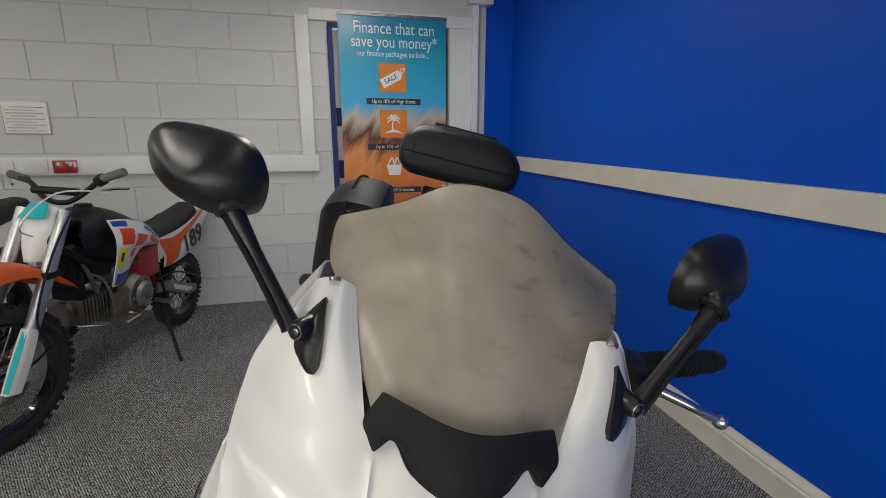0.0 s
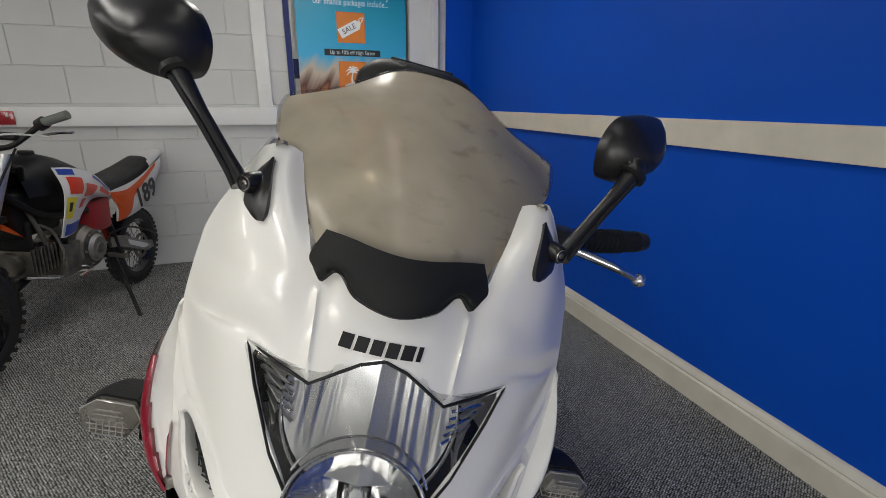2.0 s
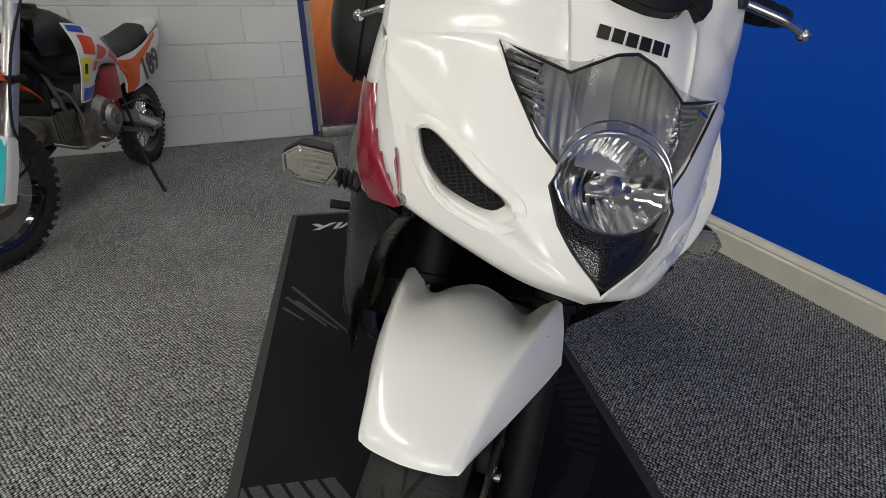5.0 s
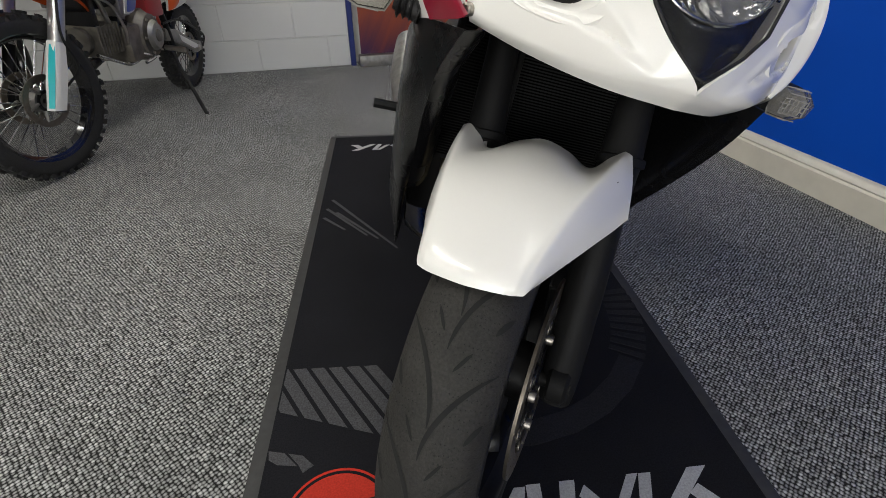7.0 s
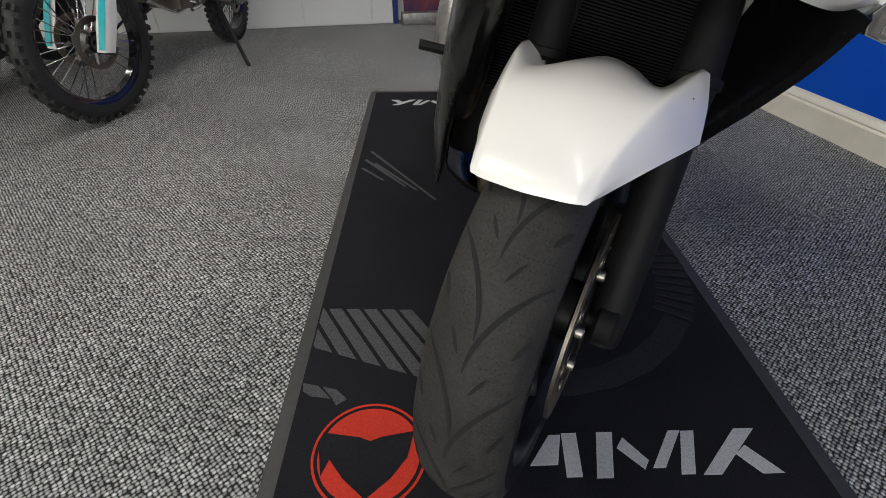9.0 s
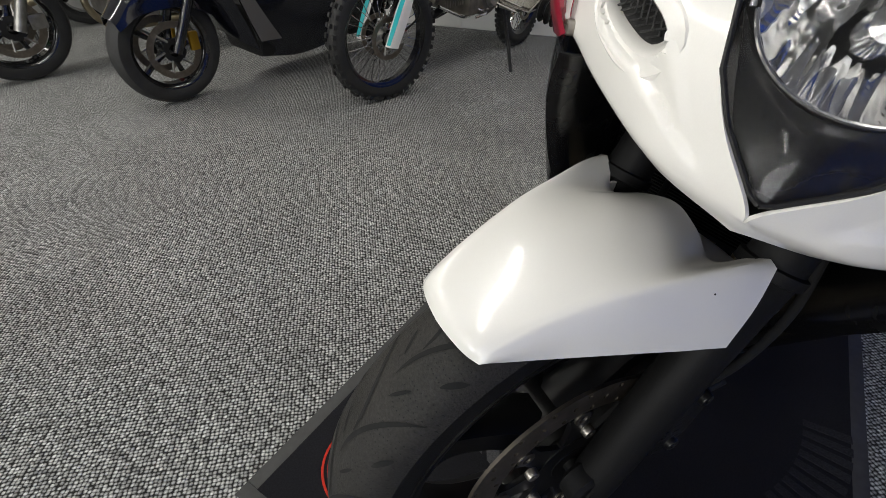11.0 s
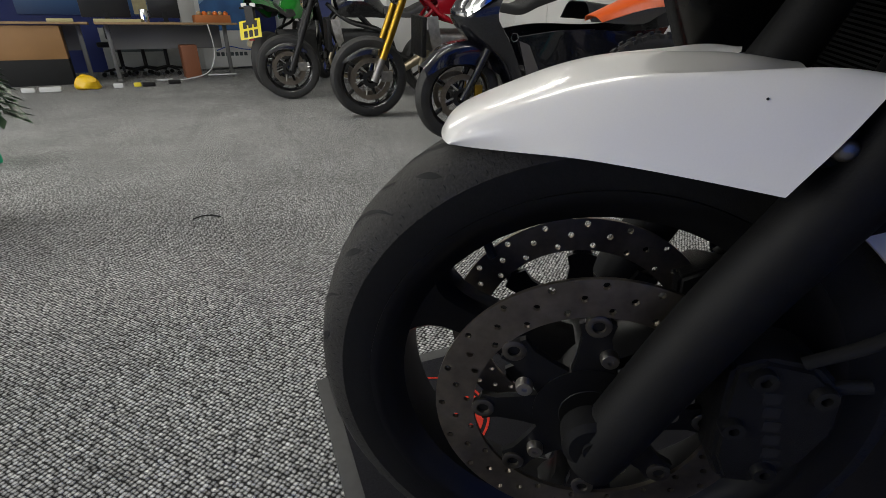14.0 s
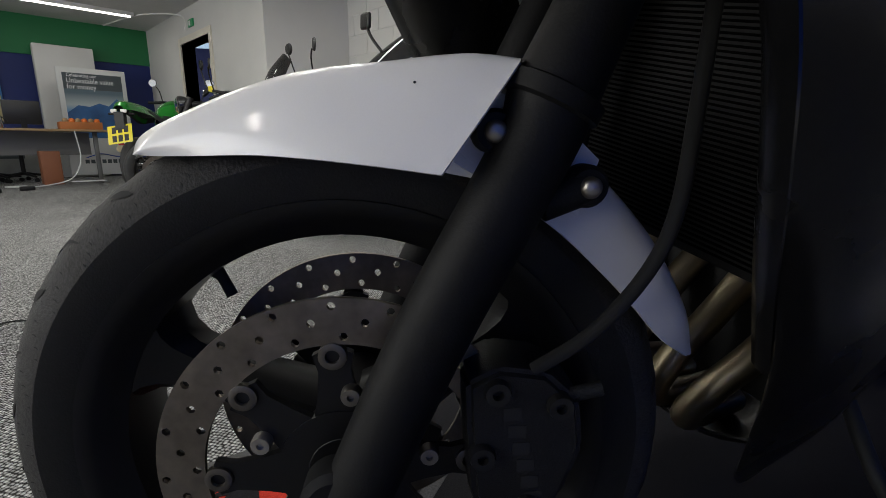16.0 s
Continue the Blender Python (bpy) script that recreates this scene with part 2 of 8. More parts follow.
ALLOY = mat("cast_alloy", (0.34, 0.33, 0.31), 0.45, 1.0, stain=0.3, stain_scale=25, bump=0.2, bump_scale=300)
GOLD = mat("gold_anodised", (0.55, 0.33, 0.04), 0.3, 1.0, stain=0.1)
RED_GLOSS = mat("red_gloss_paint", (0.32, 0.004, 0.012), 0.22, coat=0.8, stain=0.08, stain_scale=8)
DARK_RED = mat("dark_red_paint", (0.22, 0.004, 0.02), 0.25, coat=0.8, stain=0.08, stain_scale=8)
ORANGE = mat("orange_plastic", (0.62, 0.09, 0.008), 0.35, stain=0.08, stain_scale=10)
PLASTIC_WHITE = mat("white_plastic", (0.72, 0.71, 0.68), 0.35, stain=0.06, stain_scale=12)
GREEN_GLOSS = mat("green_gloss_paint", (0.006, 0.19, 0.012), 0.2, coat=0.8, stain=0.06)
SEAT = mat("black_vinyl", (0.018, 0.018, 0.019), 0.55, bump=0.3, bump_scale=600, stain=0.15, stain_scale=10)
REFLECTOR = mat("mirror_reflector", (0.93, 0.93, 0.93), 0.08, 1.0)
GLASS = glass_mat("clear_lens")
SILVER = mat("silvered_plastic", (0.70, 0.70, 0.68), 0.32, 0.6, grain=0.2, scale=400)
LAMP_LENS = glass_mat("indicator_lens_glass", (0.72, 0.70, 0.65), 0.12, 0.62, (0.24, 0.23, 0.21))
LENS_RIB = mat("pale_lens_rib", (0.30, 0.29, 0.27), 0.2, coat=0.5)
SILVERED = mat("silvered_reflector", (0.88, 0.88, 0.87), 0.28, 0.86, grain=0.05, scale=200)
SCREEN = screen_mat()
# mirror colour lowered to dim its bright reflections
MIRROR_DIM = mat("dimmed_mirror", (0.22, 0.23, 0.25), 0.08, 1.0)
MIRROR = mat("mirror_glass", (0.85, 0.85, 0.85), 0.02, 1.0)
MAT_BLACK = mat("black_mat_pile", (0.015, 0.015, 0.018), 0.95, grain=0.3, scale=300, bump=0.4, bump_scale=900, stain=0.25, stain_scale=4, spec=0.1)
MAT_EDGE = mat("mat_rubber_edge", (0.03, 0.03, 0.03), 0.6, grain=0.2, scale=60, stain=0.2, stain_scale=6)
MAT_GREY = mat("mat_grey_print", (0.075, 0.075, 0.08), 0.95, grain=0.35, scale=300, bump=0.4, bump_scale=900, spec=0.1)
BUTTON = mat("dull_disc_button", (0.17, 0.155, 0.135), 0.45, 1.0, stain=0.3, stain_scale=30)
MAT_FAINT = mat("mat_faint_print", (0.026, 0.026, 0.029), 0.95, grain=0.35, scale=300, bump=0.4, bump_scale=900, spec=0.1)
MAT_WHITE = mat("mat_white_print", (0.48, 0.48, 0.48), 0.95, grain=0.2, scale=300, bump=0.4, bump_scale=900, spec=0.1)
MAT_RED = mat("mat_red_print", (0.50, 0.04, 0.025), 0.95, grain=0.2, scale=300, bump=0.4, bump_scale=900, spec=0.1)
INK = mat("black_vinyl_lettering", (0.01, 0.01, 0.011), 0.35)
EXHAUST = mat("heat_tinted_steel", (0.34, 0.29, 0.20), 0.4, 1.0, stain=0.3, stain_scale=12)
FAINT = mat("faint_cast_lettering", (0.022, 0.022, 0.022), 0.6, spec=0.2)
ENGINE = mat("dull_engine_casting", (0.19, 0.175, 0.15), 0.48, 0.7, stain=0.4, stain_scale=20, bump=0.3, bump_scale=200)
AMBER = mat("amber_plastic", (0.7, 0.16, 0.02), 0.3)


# ---- mesh helpers ----
def part(name, bm, material, parent=None, label="", smooth=True, m=None):
    """Links a bmesh as one mesh object, under a thing or a part if one is given."""
    me = bpy.data.meshes.new(name)
    bm.normal_update()
    bm.to_mesh(me)
    bm.free()
    me.materials.append(material)
    if smooth:
        me.shade_smooth()
        me.set_sharp_from_angle(angle=radians(38))
    ob = new(name, me)
    if parent is not None:
        ob.parent = parent
    if m is not None:
        ob.matrix_basis = m
    if label:
        ob["label"] = label
    return ob


def thing(name, label, category, m=None, group="", kind=""):
    ob = new(name)
    ob.empty_display_size = 0.1
    if m is not None:
        ob.matrix_basis = m
    return tagged(ob, label, category, group, kind)


def box(bm, x0, x1, y0, y1, z0, z1, bevel=0.0, m=None, seg=2):
    r = bmesh.ops.create_cube(bm, size=1)
    vs = r["verts"]
    for v in vs:
        v.co = Vector(((x0 + x1) / 2 + v.co.x * (x1 - x0), (y0 + y1) / 2 + v.co.y * (y1 - y0), (z0 + z1) / 2 + v.co.z * (z1 - z0)))
    if bevel:
        es = {e for v in vs for e in v.link_edges}
        r = bmesh.ops.bevel(bm, geom=list(es), offset=bevel, segments=seg, affect="EDGES", profile=0.6)
        vs = [v for v in r["verts"]]
        vs = list({v for f in r["faces"] for v in f.verts} | set(vs))
    if m is not None:
        bmesh.ops.transform(bm, matrix=m, verts=[v for v in vs if v.is_valid])
    return bm


def boxed(x0, x1, y0, y1, z0, z1, bevel=0.0, m=None, seg=2):
    return box(bmesh.new(), x0, x1, y0, y1, z0, z1, bevel, m, seg)


def revolve(profile, seg=48, arc=2 * math.pi, axis="X", bm=None, m=None, closed=False):
    """Turns a list of (r, h) round an axis; h runs along the axis."""
    bm = bm or bmesh.new()
    full = abs(arc - 2 * math.pi) < 1e-6
    rings = []
    for i in range(seg if full else seg + 1):
        a = arc * i / seg
        ring = []
        for r, h in profile:
            c, s = r * math.cos(a), r * math.sin(a)
            co = {"X": (h, c, s), "Y": (c, h, s), "Z": (c, s, h)}[axis]
            ring.append(bm.verts.new(m @ Vector(co) if m else co))
        rings.append(ring)
    k = len(profile)
    for i in range(len(rings) if full else len(rings) - 1):
        a, b = rings[i], rings[(i + 1) % len(rings)]
        for j in range(k if closed else k - 1):
            q = [a[j], a[(j + 1) % k], b[(j + 1) % k], b[j]]
            bm.faces.new(q)
    return bm


def tube(points, radius, seg=10, bm=None, caps=True, smooth_path=True, steps=6):
    """A round rod along points; radius is a number or one for each point."""
    bm = bm or bmesh.new()
    pts = [Vector(p) for p in points]
    rad = list(radius) if isinstance(radius, (list, tuple)) else [radius] * len(pts)
    if smooth_path and len(pts) > 2:
        q, rr = [], []
        for i in range(len(pts) - 1):
            p0, p1, p2, p3 = pts[max(i - 1, 0)], pts[i], pts[i + 1], pts[min(i + 2, len(pts) - 1)]
            for s in range(steps):
                t = s / steps
                q.append(0.5 * (2 * p1 + (p2 - p0) * t + (2 * p0 - 5 * p1 + 4 * p2 - p3) * t * t + (3 * p1 - p0 - 3 * p2 + p3) * t ** 3))
                rr.append(rad[i] * (1 - t) + rad[i + 1] * t)
        q.append(pts[-1]), rr.append(rad[-1])
        pts, rad = q, rr
    rings, ref = [], None
    for i, p in enumerate(pts):
        d = (pts[min(i + 1, len(pts) - 1)] - pts[max(i - 1, 0)]).normalized()
        if ref is None:
            ref = d.orthogonal().normalized()
        ref = (ref - d * ref.dot(d)).normalized()
        b = d.cross(ref)
        rings.append([bm.verts.new(p + rad[i] * (math.cos(2 * math.pi * k / seg) * ref + math.sin(2 * math.pi * k / seg) * b)) for k in range(seg)])
    for a, b in zip(rings, rings[1:]):
        for k in range(seg):
            bm.faces.new((a[k], a[(k + 1) % seg], b[(k + 1) % seg], b[k]))
    if caps:
        bm.faces.new(rings[0][::-1]), bm.faces.new(rings[-1])
    return bm


def cat(p, t):
    """A point on the smooth curve through p, t from 0 to 1."""
    k = len(p) - 1
    f = min(max(t, 0), 1) * k
    i = min(int(f), k - 1)
    u = f - i
    a, b = p[i], p[i + 1]
    z = p[i - 1] if i else a * 2 - b
    c = p[i + 2] if i + 2 <= k else b * 2 - a
    return 0.5 * (2 * a + (b - z) * u + (2 * z - 5 * a + 4 * b - c) * u * u + (3 * a - z - 3 * b + c) * u ** 3)


def sheet(rows, nu=16, nv=16, bm=None, mirror=False, thick=0.0, drop=None):
    """A smooth surface through rows of control points; mirror adds its twin over x = 0; thick gives it a back."""
    bm = bm or bmesh.new()
    rows = [[Vector(p) for p in r] for r in rows]
    for sgn in ((1, -1) if mirror else (1,)):
        fine = [[cat(r, i / nu) for i in range(nu + 1)] for r in rows]
        g = [[cat([r[i] for r in fine], j / nv) for i in range(nu + 1)] for j in range(nv + 1)]
        vs = [[bm.verts.new((p.x * sgn, p.y, p.z)) for p in r] for r in g]
        for j in range(nv):
            for i in range(nu):
                q = [vs[j][i], vs[j][i + 1], vs[j + 1][i + 1], vs[j + 1][i]]
                c = sum((v.co for v in q), Vector()) / 4
                if drop and drop(Vector((abs(c.x), c.y, c.z))):
                    continue
                bm.faces.new(q if sgn > 0 else q[::-1])
    bmesh.ops.remove_doubles(bm, verts=bm.verts, dist=0.0004)
    bmesh.ops.delete(bm, geom=[v for v in bm.verts if not v.link_faces], context="VERTS")
    bmesh.ops.recalc_face_normals(bm, faces=bm.faces)
    if thick:
        bmesh.ops.solidify(bm, geom=bm.faces[:], thickness=thick)
    return bm


def patch(rows, u0, u1, v0, v1, lift, nu=8, nv=8):
    """A thin piece that lies on the surface of sheet(rows), between u0..u1 along its rows and v0..v1 across them."""
    rows = [[Vector(p) for p in q] for q in rows]

    def at(u, v):
        return cat([cat(q, u) for q in rows], v)

    b = bmesh.new()
    g = []
    for j in range(nv + 1):
        line = []
        for i in range(nu + 1):
            u, v = u0 + (u1 - u0) * i / nu, v0 + (v1 - v0) * j / nv
            n = (at(min(u + 0.02, 1), v) - at(max(u - 0.02, 0), v)).cross(at(u, min(v + 0.02, 1)) - at(u, max(v - 0.02, 0)))
            n = n.normalized() if n.length > 1e-9 else Vector((1, 0, 0))
            p = at(u, v)
            if n.x * p.x < 0:
                n = -n
            line.append(b.verts.new(p + n * lift))
        g.append(line)
    for j in range(nv):
        for i in range(nu):
            b.faces.new((g[j][i], g[j][i + 1], g[j + 1][i + 1], g[j + 1][i]))
    bmesh.ops.recalc_face_normals(b, faces=b.faces)
    return b


def plate(outline, depth, m=None, bm=None, bevel=0.0):
    """A flat plate in x, y from an outline, depth along z."""
    bm = bm or bmesh.new()
    f = bm.faces.new([bm.verts.new((x, y, 0)) for x, y in outline])
    r = bmesh.ops.extrude_face_region(bm, geom=[f])
    vs = [v for v in r["geom"] if isinstance(v, bmesh.types.BMVert)]
    for v in vs:
        v.co.z += depth
    allv = vs + list(f.verts)
    if bevel:
        es = [e for e in f.edges] + [e for v in vs for e in v.link_edges if all(w in vs for w in e.verts)]
        bmesh.ops.bevel(bm, geom=list(set(es)), offset=bevel, segments=2, affect="EDGES")
        allv = bm.verts
    bmesh.ops.recalc_face_normals(bm, faces=bm.faces)
    if m is not None:
        bmesh.ops.transform(bm, matrix=m, verts=list(allv))
    return bm


def words(name, text, size, m, material, parent=None, depth=0.0008, align="LEFT", label="", bold=0.0, wide=1.0):
    c = bpy.data.curves.new(name, "FONT")
    c.body, c.size, c.extrude, c.align_x, c.align_y, c.offset = text, size, depth, align, "CENTER", bold
    c.resolution_u = 3
    tmp = bpy.data.objects.new("tmp", c)
    me = bpy.data.meshes.new_from_object(tmp)
    bpy.data.objects.remove(tmp)
    me.materials.clear()
    me.materials.append(material)
    ob = new(name, me)
    ob.parent = parent
    ob.matrix_basis = m @ Matrix.Diagonal((wide, 1, 1, 1))
    if label:
        ob["label"] = label
    return ob


def frame_from(x, y, z, o):
    """A pose from three axes and an origin."""
    return Matrix(((x[0], y[0], z[0], o[0]), (x[1], y[1], z[1], o[1]), (x[2], y[2], z[2], o[2]), (0, 0, 0, 1)))


# ---- the room ----
WX, WY, STEP_X, STEP_Y, FAR_X, FRONT_Y = 1.80, 3.97, -4.98, 2.85, -9.6, -4.5


def structure(name, bm, material, label, category, smooth=False):
    return tagged(part(name, bm, material, smooth=smooth), label, category, kind="structure")


structure("floor", boxed(FAR_X - 0.2, WX + 0.2, FRONT_Y - 0.2, WY + 0.2, -0.1, 0), CARPET, "worn grey loop-pile carpet across the whole showroom", "floor")
structure("ceiling", boxed(FAR_X - 0.2, WX + 0.2, FRONT_Y - 0.2, WY + 0.2, CEIL, CEIL + 0.1), CEILING, "plain white ceiling with strip lights", "ceiling")
structure("wall_east", boxed(WX, WX + 0.2, FRONT_Y, WY + 0.2, 0, CEIL), WALL_BLUE, "bright blue painted showroom wall", "wall")
# the north wall: mortar face, with the doorway left open
DX0, DX1, DZ = 0.345, 1.265, 2.10
nb = bmesh.new()
box(nb, STEP_X, DX0, WY + 0.004, WY + 0.2, 0, CEIL)
box(nb, DX0, DX1, WY + 0.004, WY + 0.2, DZ, CEIL)
box(nb, DX1, WX, WY + 0.004, WY + 0.2, 0, CEIL)
wall_north = structure("wall_north", nb, MORTAR, "white painted concrete block wall", "wall")
structure("wall_north_end", boxed(1.577, WX, WY - 0.012, WY + 0.003, 0, CEIL), WALL_BLUE, "blue painted end of the block wall", "wall")
sb = bmesh.new()
SDX0, SDX1, SDZ = -7.78, -6.62, 2.0
box(sb, SDX1, STEP_X, STEP_Y, STEP_Y + 0.2, 0, CEIL)
box(sb, SDX0, SDX1, STEP_Y, STEP_Y + 0.2, SDZ, CEIL)
box(sb, FAR_X, SDX0, STEP_Y, STEP_Y + 0.2, 0, CEIL)
box(sb, STEP_X - 0.2, STEP_X, STEP_Y + 0.2, WY + 0.2, 0, CEIL)
structure("wall_north_step", sb, WALL_WHITE, "white painted wall that stands forward of the block wall", "wall")
structure("wall_west", boxed(FAR_X - 0.2, FAR_X, FRONT_Y, STEP_Y + 0.2, 0, CEIL), NAVY, "navy blue display wall", "wall")
structure("green_fascia", boxed(FAR_X, FAR_X + 0.03, FRONT_Y, STEP_Y, 1.88, CEIL), GREEN_PAINT, "dark green painted band above the display wall", "fascia")
# south wall and its windows are assumed; they never come into view
fb = bmesh.new()
box(fb, FAR_X, WX, FRONT_Y - 0.2, FRONT_Y, 0, 0.4)
box(fb, FAR_X, WX, FRONT_Y - 0.2, FRONT_Y, 2.3, CEIL)
for x0, x1 in ((FAR_X, -7.75), (-5.45, -4.75), (-2.45, -1.75), (0.55, WX)):
    box(fb, x0, x1, FRONT_Y - 0.2, FRONT_Y, 0.4, 2.3)
structure("wall_south", fb, WALL_WHITE, "white shop front wall with wide windows", "wall")
for i, wx in enumerate((-6.6, -3.6, -0.6)):
    win = tagged(thing("window_%d" % (i + 1), "wide shop window in a white frame", "window", pose(wx, FRONT_Y - 0.1, 0.4)), kind="structure")
    fr = bmesh.new()
    for a, b, c, d in ((-1.15, -1.09, 0, 1.9), (1.09, 1.15, 0, 1.9), (-1.09, 1.09, 0, 0.06), (-1.09, 1.09, 1.84, 1.9)):
        box(fr, a, b, -0.03, 0.03, c, d, 0.004)
    part("window_frame", fr, TRIM_WHITE, win)
    pane = part("pane", boxed(-1.09, 1.09, -0.004, 0.004, 0.06, 1.84), GLASS, win)
    pane.visible_shadow = False

# skirting and rail on the blue wall
sk = bmesh.new()
prof = [(0.0, 0.0), (-0.030, 0.0), (-0.030, 0.092), (-0.022, 0.100), (-0.026, 0.106), (-0.014, 0.124), (-0.006, 0.130), (0.0, 0.132)]
ends = [[sk.verts.new((WX + x, y, z)) for x, z in prof] for y in (FRONT_Y, WY - 0.012)]
for j in range(len(prof) - 1):
    sk.faces.new((ends[0][j], ends[0][j + 1], ends[1][j + 1], ends[1][j]))
bmesh.ops.recalc_face_normals(sk, faces=sk.faces)
structure("baseboard", sk, CREAM, "cream moulded skirting board, scuffed", "skirting", True)
structure("wall_rail", boxed(WX - 0.024, WX + 0.002, FRONT_Y, WY - 0.02, 1.022, 1.130, 0.003), CREAM, "cream painted rail along the blue wall", "rail")

# doorway: jambs, lintel, frame and leaf
fr = bmesh.new()
box(fr, DX0 - 0.004, DX0 + 0.035, WY - 0.03, WY + 0.16, 0, DZ - 0.03, 0.003)
structure("door_jamb", fr, NAVY, "navy blue painted door jamb", "door frame")
lin = bmesh.new()
box(lin, 0.215, 1.45, WY - 0.028, WY + 0.004, DZ + 0.002, DZ + 0.085, 0.004)
box(lin, 1.27, 1.45, WY - 0.028, WY + 0.004, 0, DZ, 0.004)
box(lin, 1.45, 1.50, WY - 0.05, WY + 0.004, 0, CEIL, 0.004)
structure("door_architrave", lin, TRIM_WHITE, "white painted door surround and boxed pipe", "trim")
door = tagged(thing("door_1", "pale blue-white door behind the banner", "door", pose(DX0 + 0.04, WY + 0.06, 0.01)), kind="structure")
part("leaf", boxed(0, 0.88, 0, 0.04, 0, DZ - 0.05, 0.003), PLASTIC_WHITE, door)
part("bottom_rail", boxed(0.03, 0.85, -0.006, 0, 0.02, 0.28, 0.002), TRIM_WHITE, door)
for i, z in enumerate((0.95, 1.15, 1.35, 1.55)):
    part("notice", boxed(0.0, 0.075, -0.004, -0.001, z, z + 0.14), PLASTIC_WHITE if i % 2 else NAVY, door)
# trunking on the block wall
tk = bmesh.new()
box(tk, STEP_X, 0.235, WY - 0.055, WY + 0.004, 1.025, 1.150, 0.006)
trunk = structure("trim_trunking", tk, TRIM_WHITE, "white plastic dado trunking with sockets", "trunking", True)
structure("trim_trunking_riser", boxed(0.118, 0.212, WY - 0.05, WY + 0.004, 1.15, 2.13, 0.005), TRIM_WHITE, "white upright trunking beside the door", "trunking", True)
for x, col, lab in ((-1.79, PLASTIC_WHITE, "white double socket"), (-1.60, PLASTIC_WHITE, "white double socket"), (-1.43, RED_GLOSS, "red socket plate")):
    s = tagged(part("socket", boxed(x - 0.07, x + 0.07, WY - 0.066, WY - 0.055, 1.04, 1.125, 0.003), col), lab + " on the dado trunking", "socket", "wall sockets")
    for dx in (-0.035, 0.035):
        part("rocker", boxed(x + dx - 0.008, x + dx + 0.008, WY - 0.070, WY - 0.0655, 1.09, 1.112, 0.001), PLASTIC_WHITE, s)
sw = tagged(part("light_switch", boxed(0.142, 0.212, WY - 0.062, WY - 0.05, 1.222, 1.305, 0.004), TRIM_WHITE), "white light switch on the upright trunking", "switch")
part("rocker", boxed(0.165, 0.190, WY - 0.066, WY - 0.0615, 1.25, 1.28, 0.002), PLASTIC_WHITE, sw)
cert = thing("certificate", "framed paper certificate with lines of small print", "certificate", pose(-1.755, WY - 0.012, 1.295))
part("frame", boxed(0, 0.262, 0, 0.008, 0, 0.21, 0.002), STEEL, cert, "thin silver frame")
part("sheet", boxed(0.006, 0.256, -0.003, -0.001, 0.006, 0.204), PLASTIC_WHITE, cert)
for k in range(9):
    part("line", boxed(0.02 + 0.03 * (k % 3 == 2), 0.24 - 0.05 * (k % 2), -0.004, -0.0032, 0.02 + 0.019 * k, 0.024 + 0.019 * k), MAT_GREY, cert)

# ---- roller banner ----
def ramp_mat(name, stops, rough=0.35, blur=0.0):
    """Printed film whose colours run up the height of its own box."""
    m = bpy.data.materials.new(name)
    m.use_nodes = True
    n, l = m.node_tree.nodes, m.node_tree.links
    p = n["Principled BSDF"]
    p.inputs["Roughness"].default_value = rough
    tc = n.new("ShaderNodeTexCoord")
    sp = n.new("ShaderNodeSeparateXYZ")
    l.new(tc.outputs["Generated"], sp.inputs[0])
    f = sp.outputs["Z"]
    if blur:
        mp = n.new("ShaderNodeMapping")
        turned = n.new("ShaderNodeMapping")
        turned.inputs["Rotation"].default_value = (0, radians(-52), 0)
        l.new(tc.outputs["Generated"], turned.inputs["Vector"])
        mp.inputs["Scale"].default_value = (9, 1, 0.9)
        l.new(turned.outputs[0], mp.inputs["Vector"])
        t = n.new("ShaderNodeTexNoise")
        t.inputs["Scale"].default_value, t.inputs["Detail"].default_value = 1.6, 5
        l.new(mp.outputs[0], t.inputs["Vector"])
        gate = n.new("ShaderNodeMapRange")
        gate.inputs["From Min"].default_value, gate.inputs["From Max"].default_value = 0.74, 0.62
        gate.inputs["To Min"].default_value, gate.inputs["To Max"].default_value = 0.0, blur
        l.new(f, gate.inputs["Value"])
        sub = n.new("ShaderNodeMath")
        sub.operation = "SUBTRACT"
        l.new(t.outputs["Fac"], sub.inputs[0])
        sub.inputs[1].default_value = 0.5
        ma = n.new("ShaderNodeMath")
        ma.operation = "MULTIPLY_ADD"
        l.new(sub.outputs[0], ma.inputs[0])
        l.new(gate.outputs[0], ma.inputs[1])
        l.new(f, ma.inputs[2])
        f = ma.outputs[0]
    r = n.new("ShaderNodeValToRGB")
    e = r.color_ramp.elements
    while len(e) < len(stops):
        e.new(0.5)
    for el, (pos, col) in zip(e, stops):
        el.position, el.color = pos, (*col, 1)
    l.new(f, r.inputs["Fac"])
    l.new(r.outputs[0], p.inputs["Base Color"])
    return m


BANNER = ramp_mat("banner_print", [(0.0, (0.05, 0.02, 0.06)), (0.2, (0.35, 0.08, 0.02)), (0.38, (0.62, 0.18, 0.05)), (0.50, (0.75, 0.30, 0.10)), (0.57, (0.10, 0.03, 0.02)), (0.64, (0.55, 0.45, 0.35)),
                                   (0.70, (0.05, 0.42, 0.70)), (0.85, (0.02, 0.33, 0.50)), (1.0, (0.015, 0.22, 0.36))], 0.3, 0.22)
BY = WY - 0.045
banner = thing("roller_banner", "tall printed finance roller banner before the door", "banner", pose(0.42, BY, 0.0))
part("sheet", boxed(0, 0.815, 0, 0.003, 0.08, 2.145), BANNER, banner)
part("top_rail", boxed(-0.004, 0.819, -0.012, 0.012, 2.145, 2.166, 0.004), ALLOY, banner)
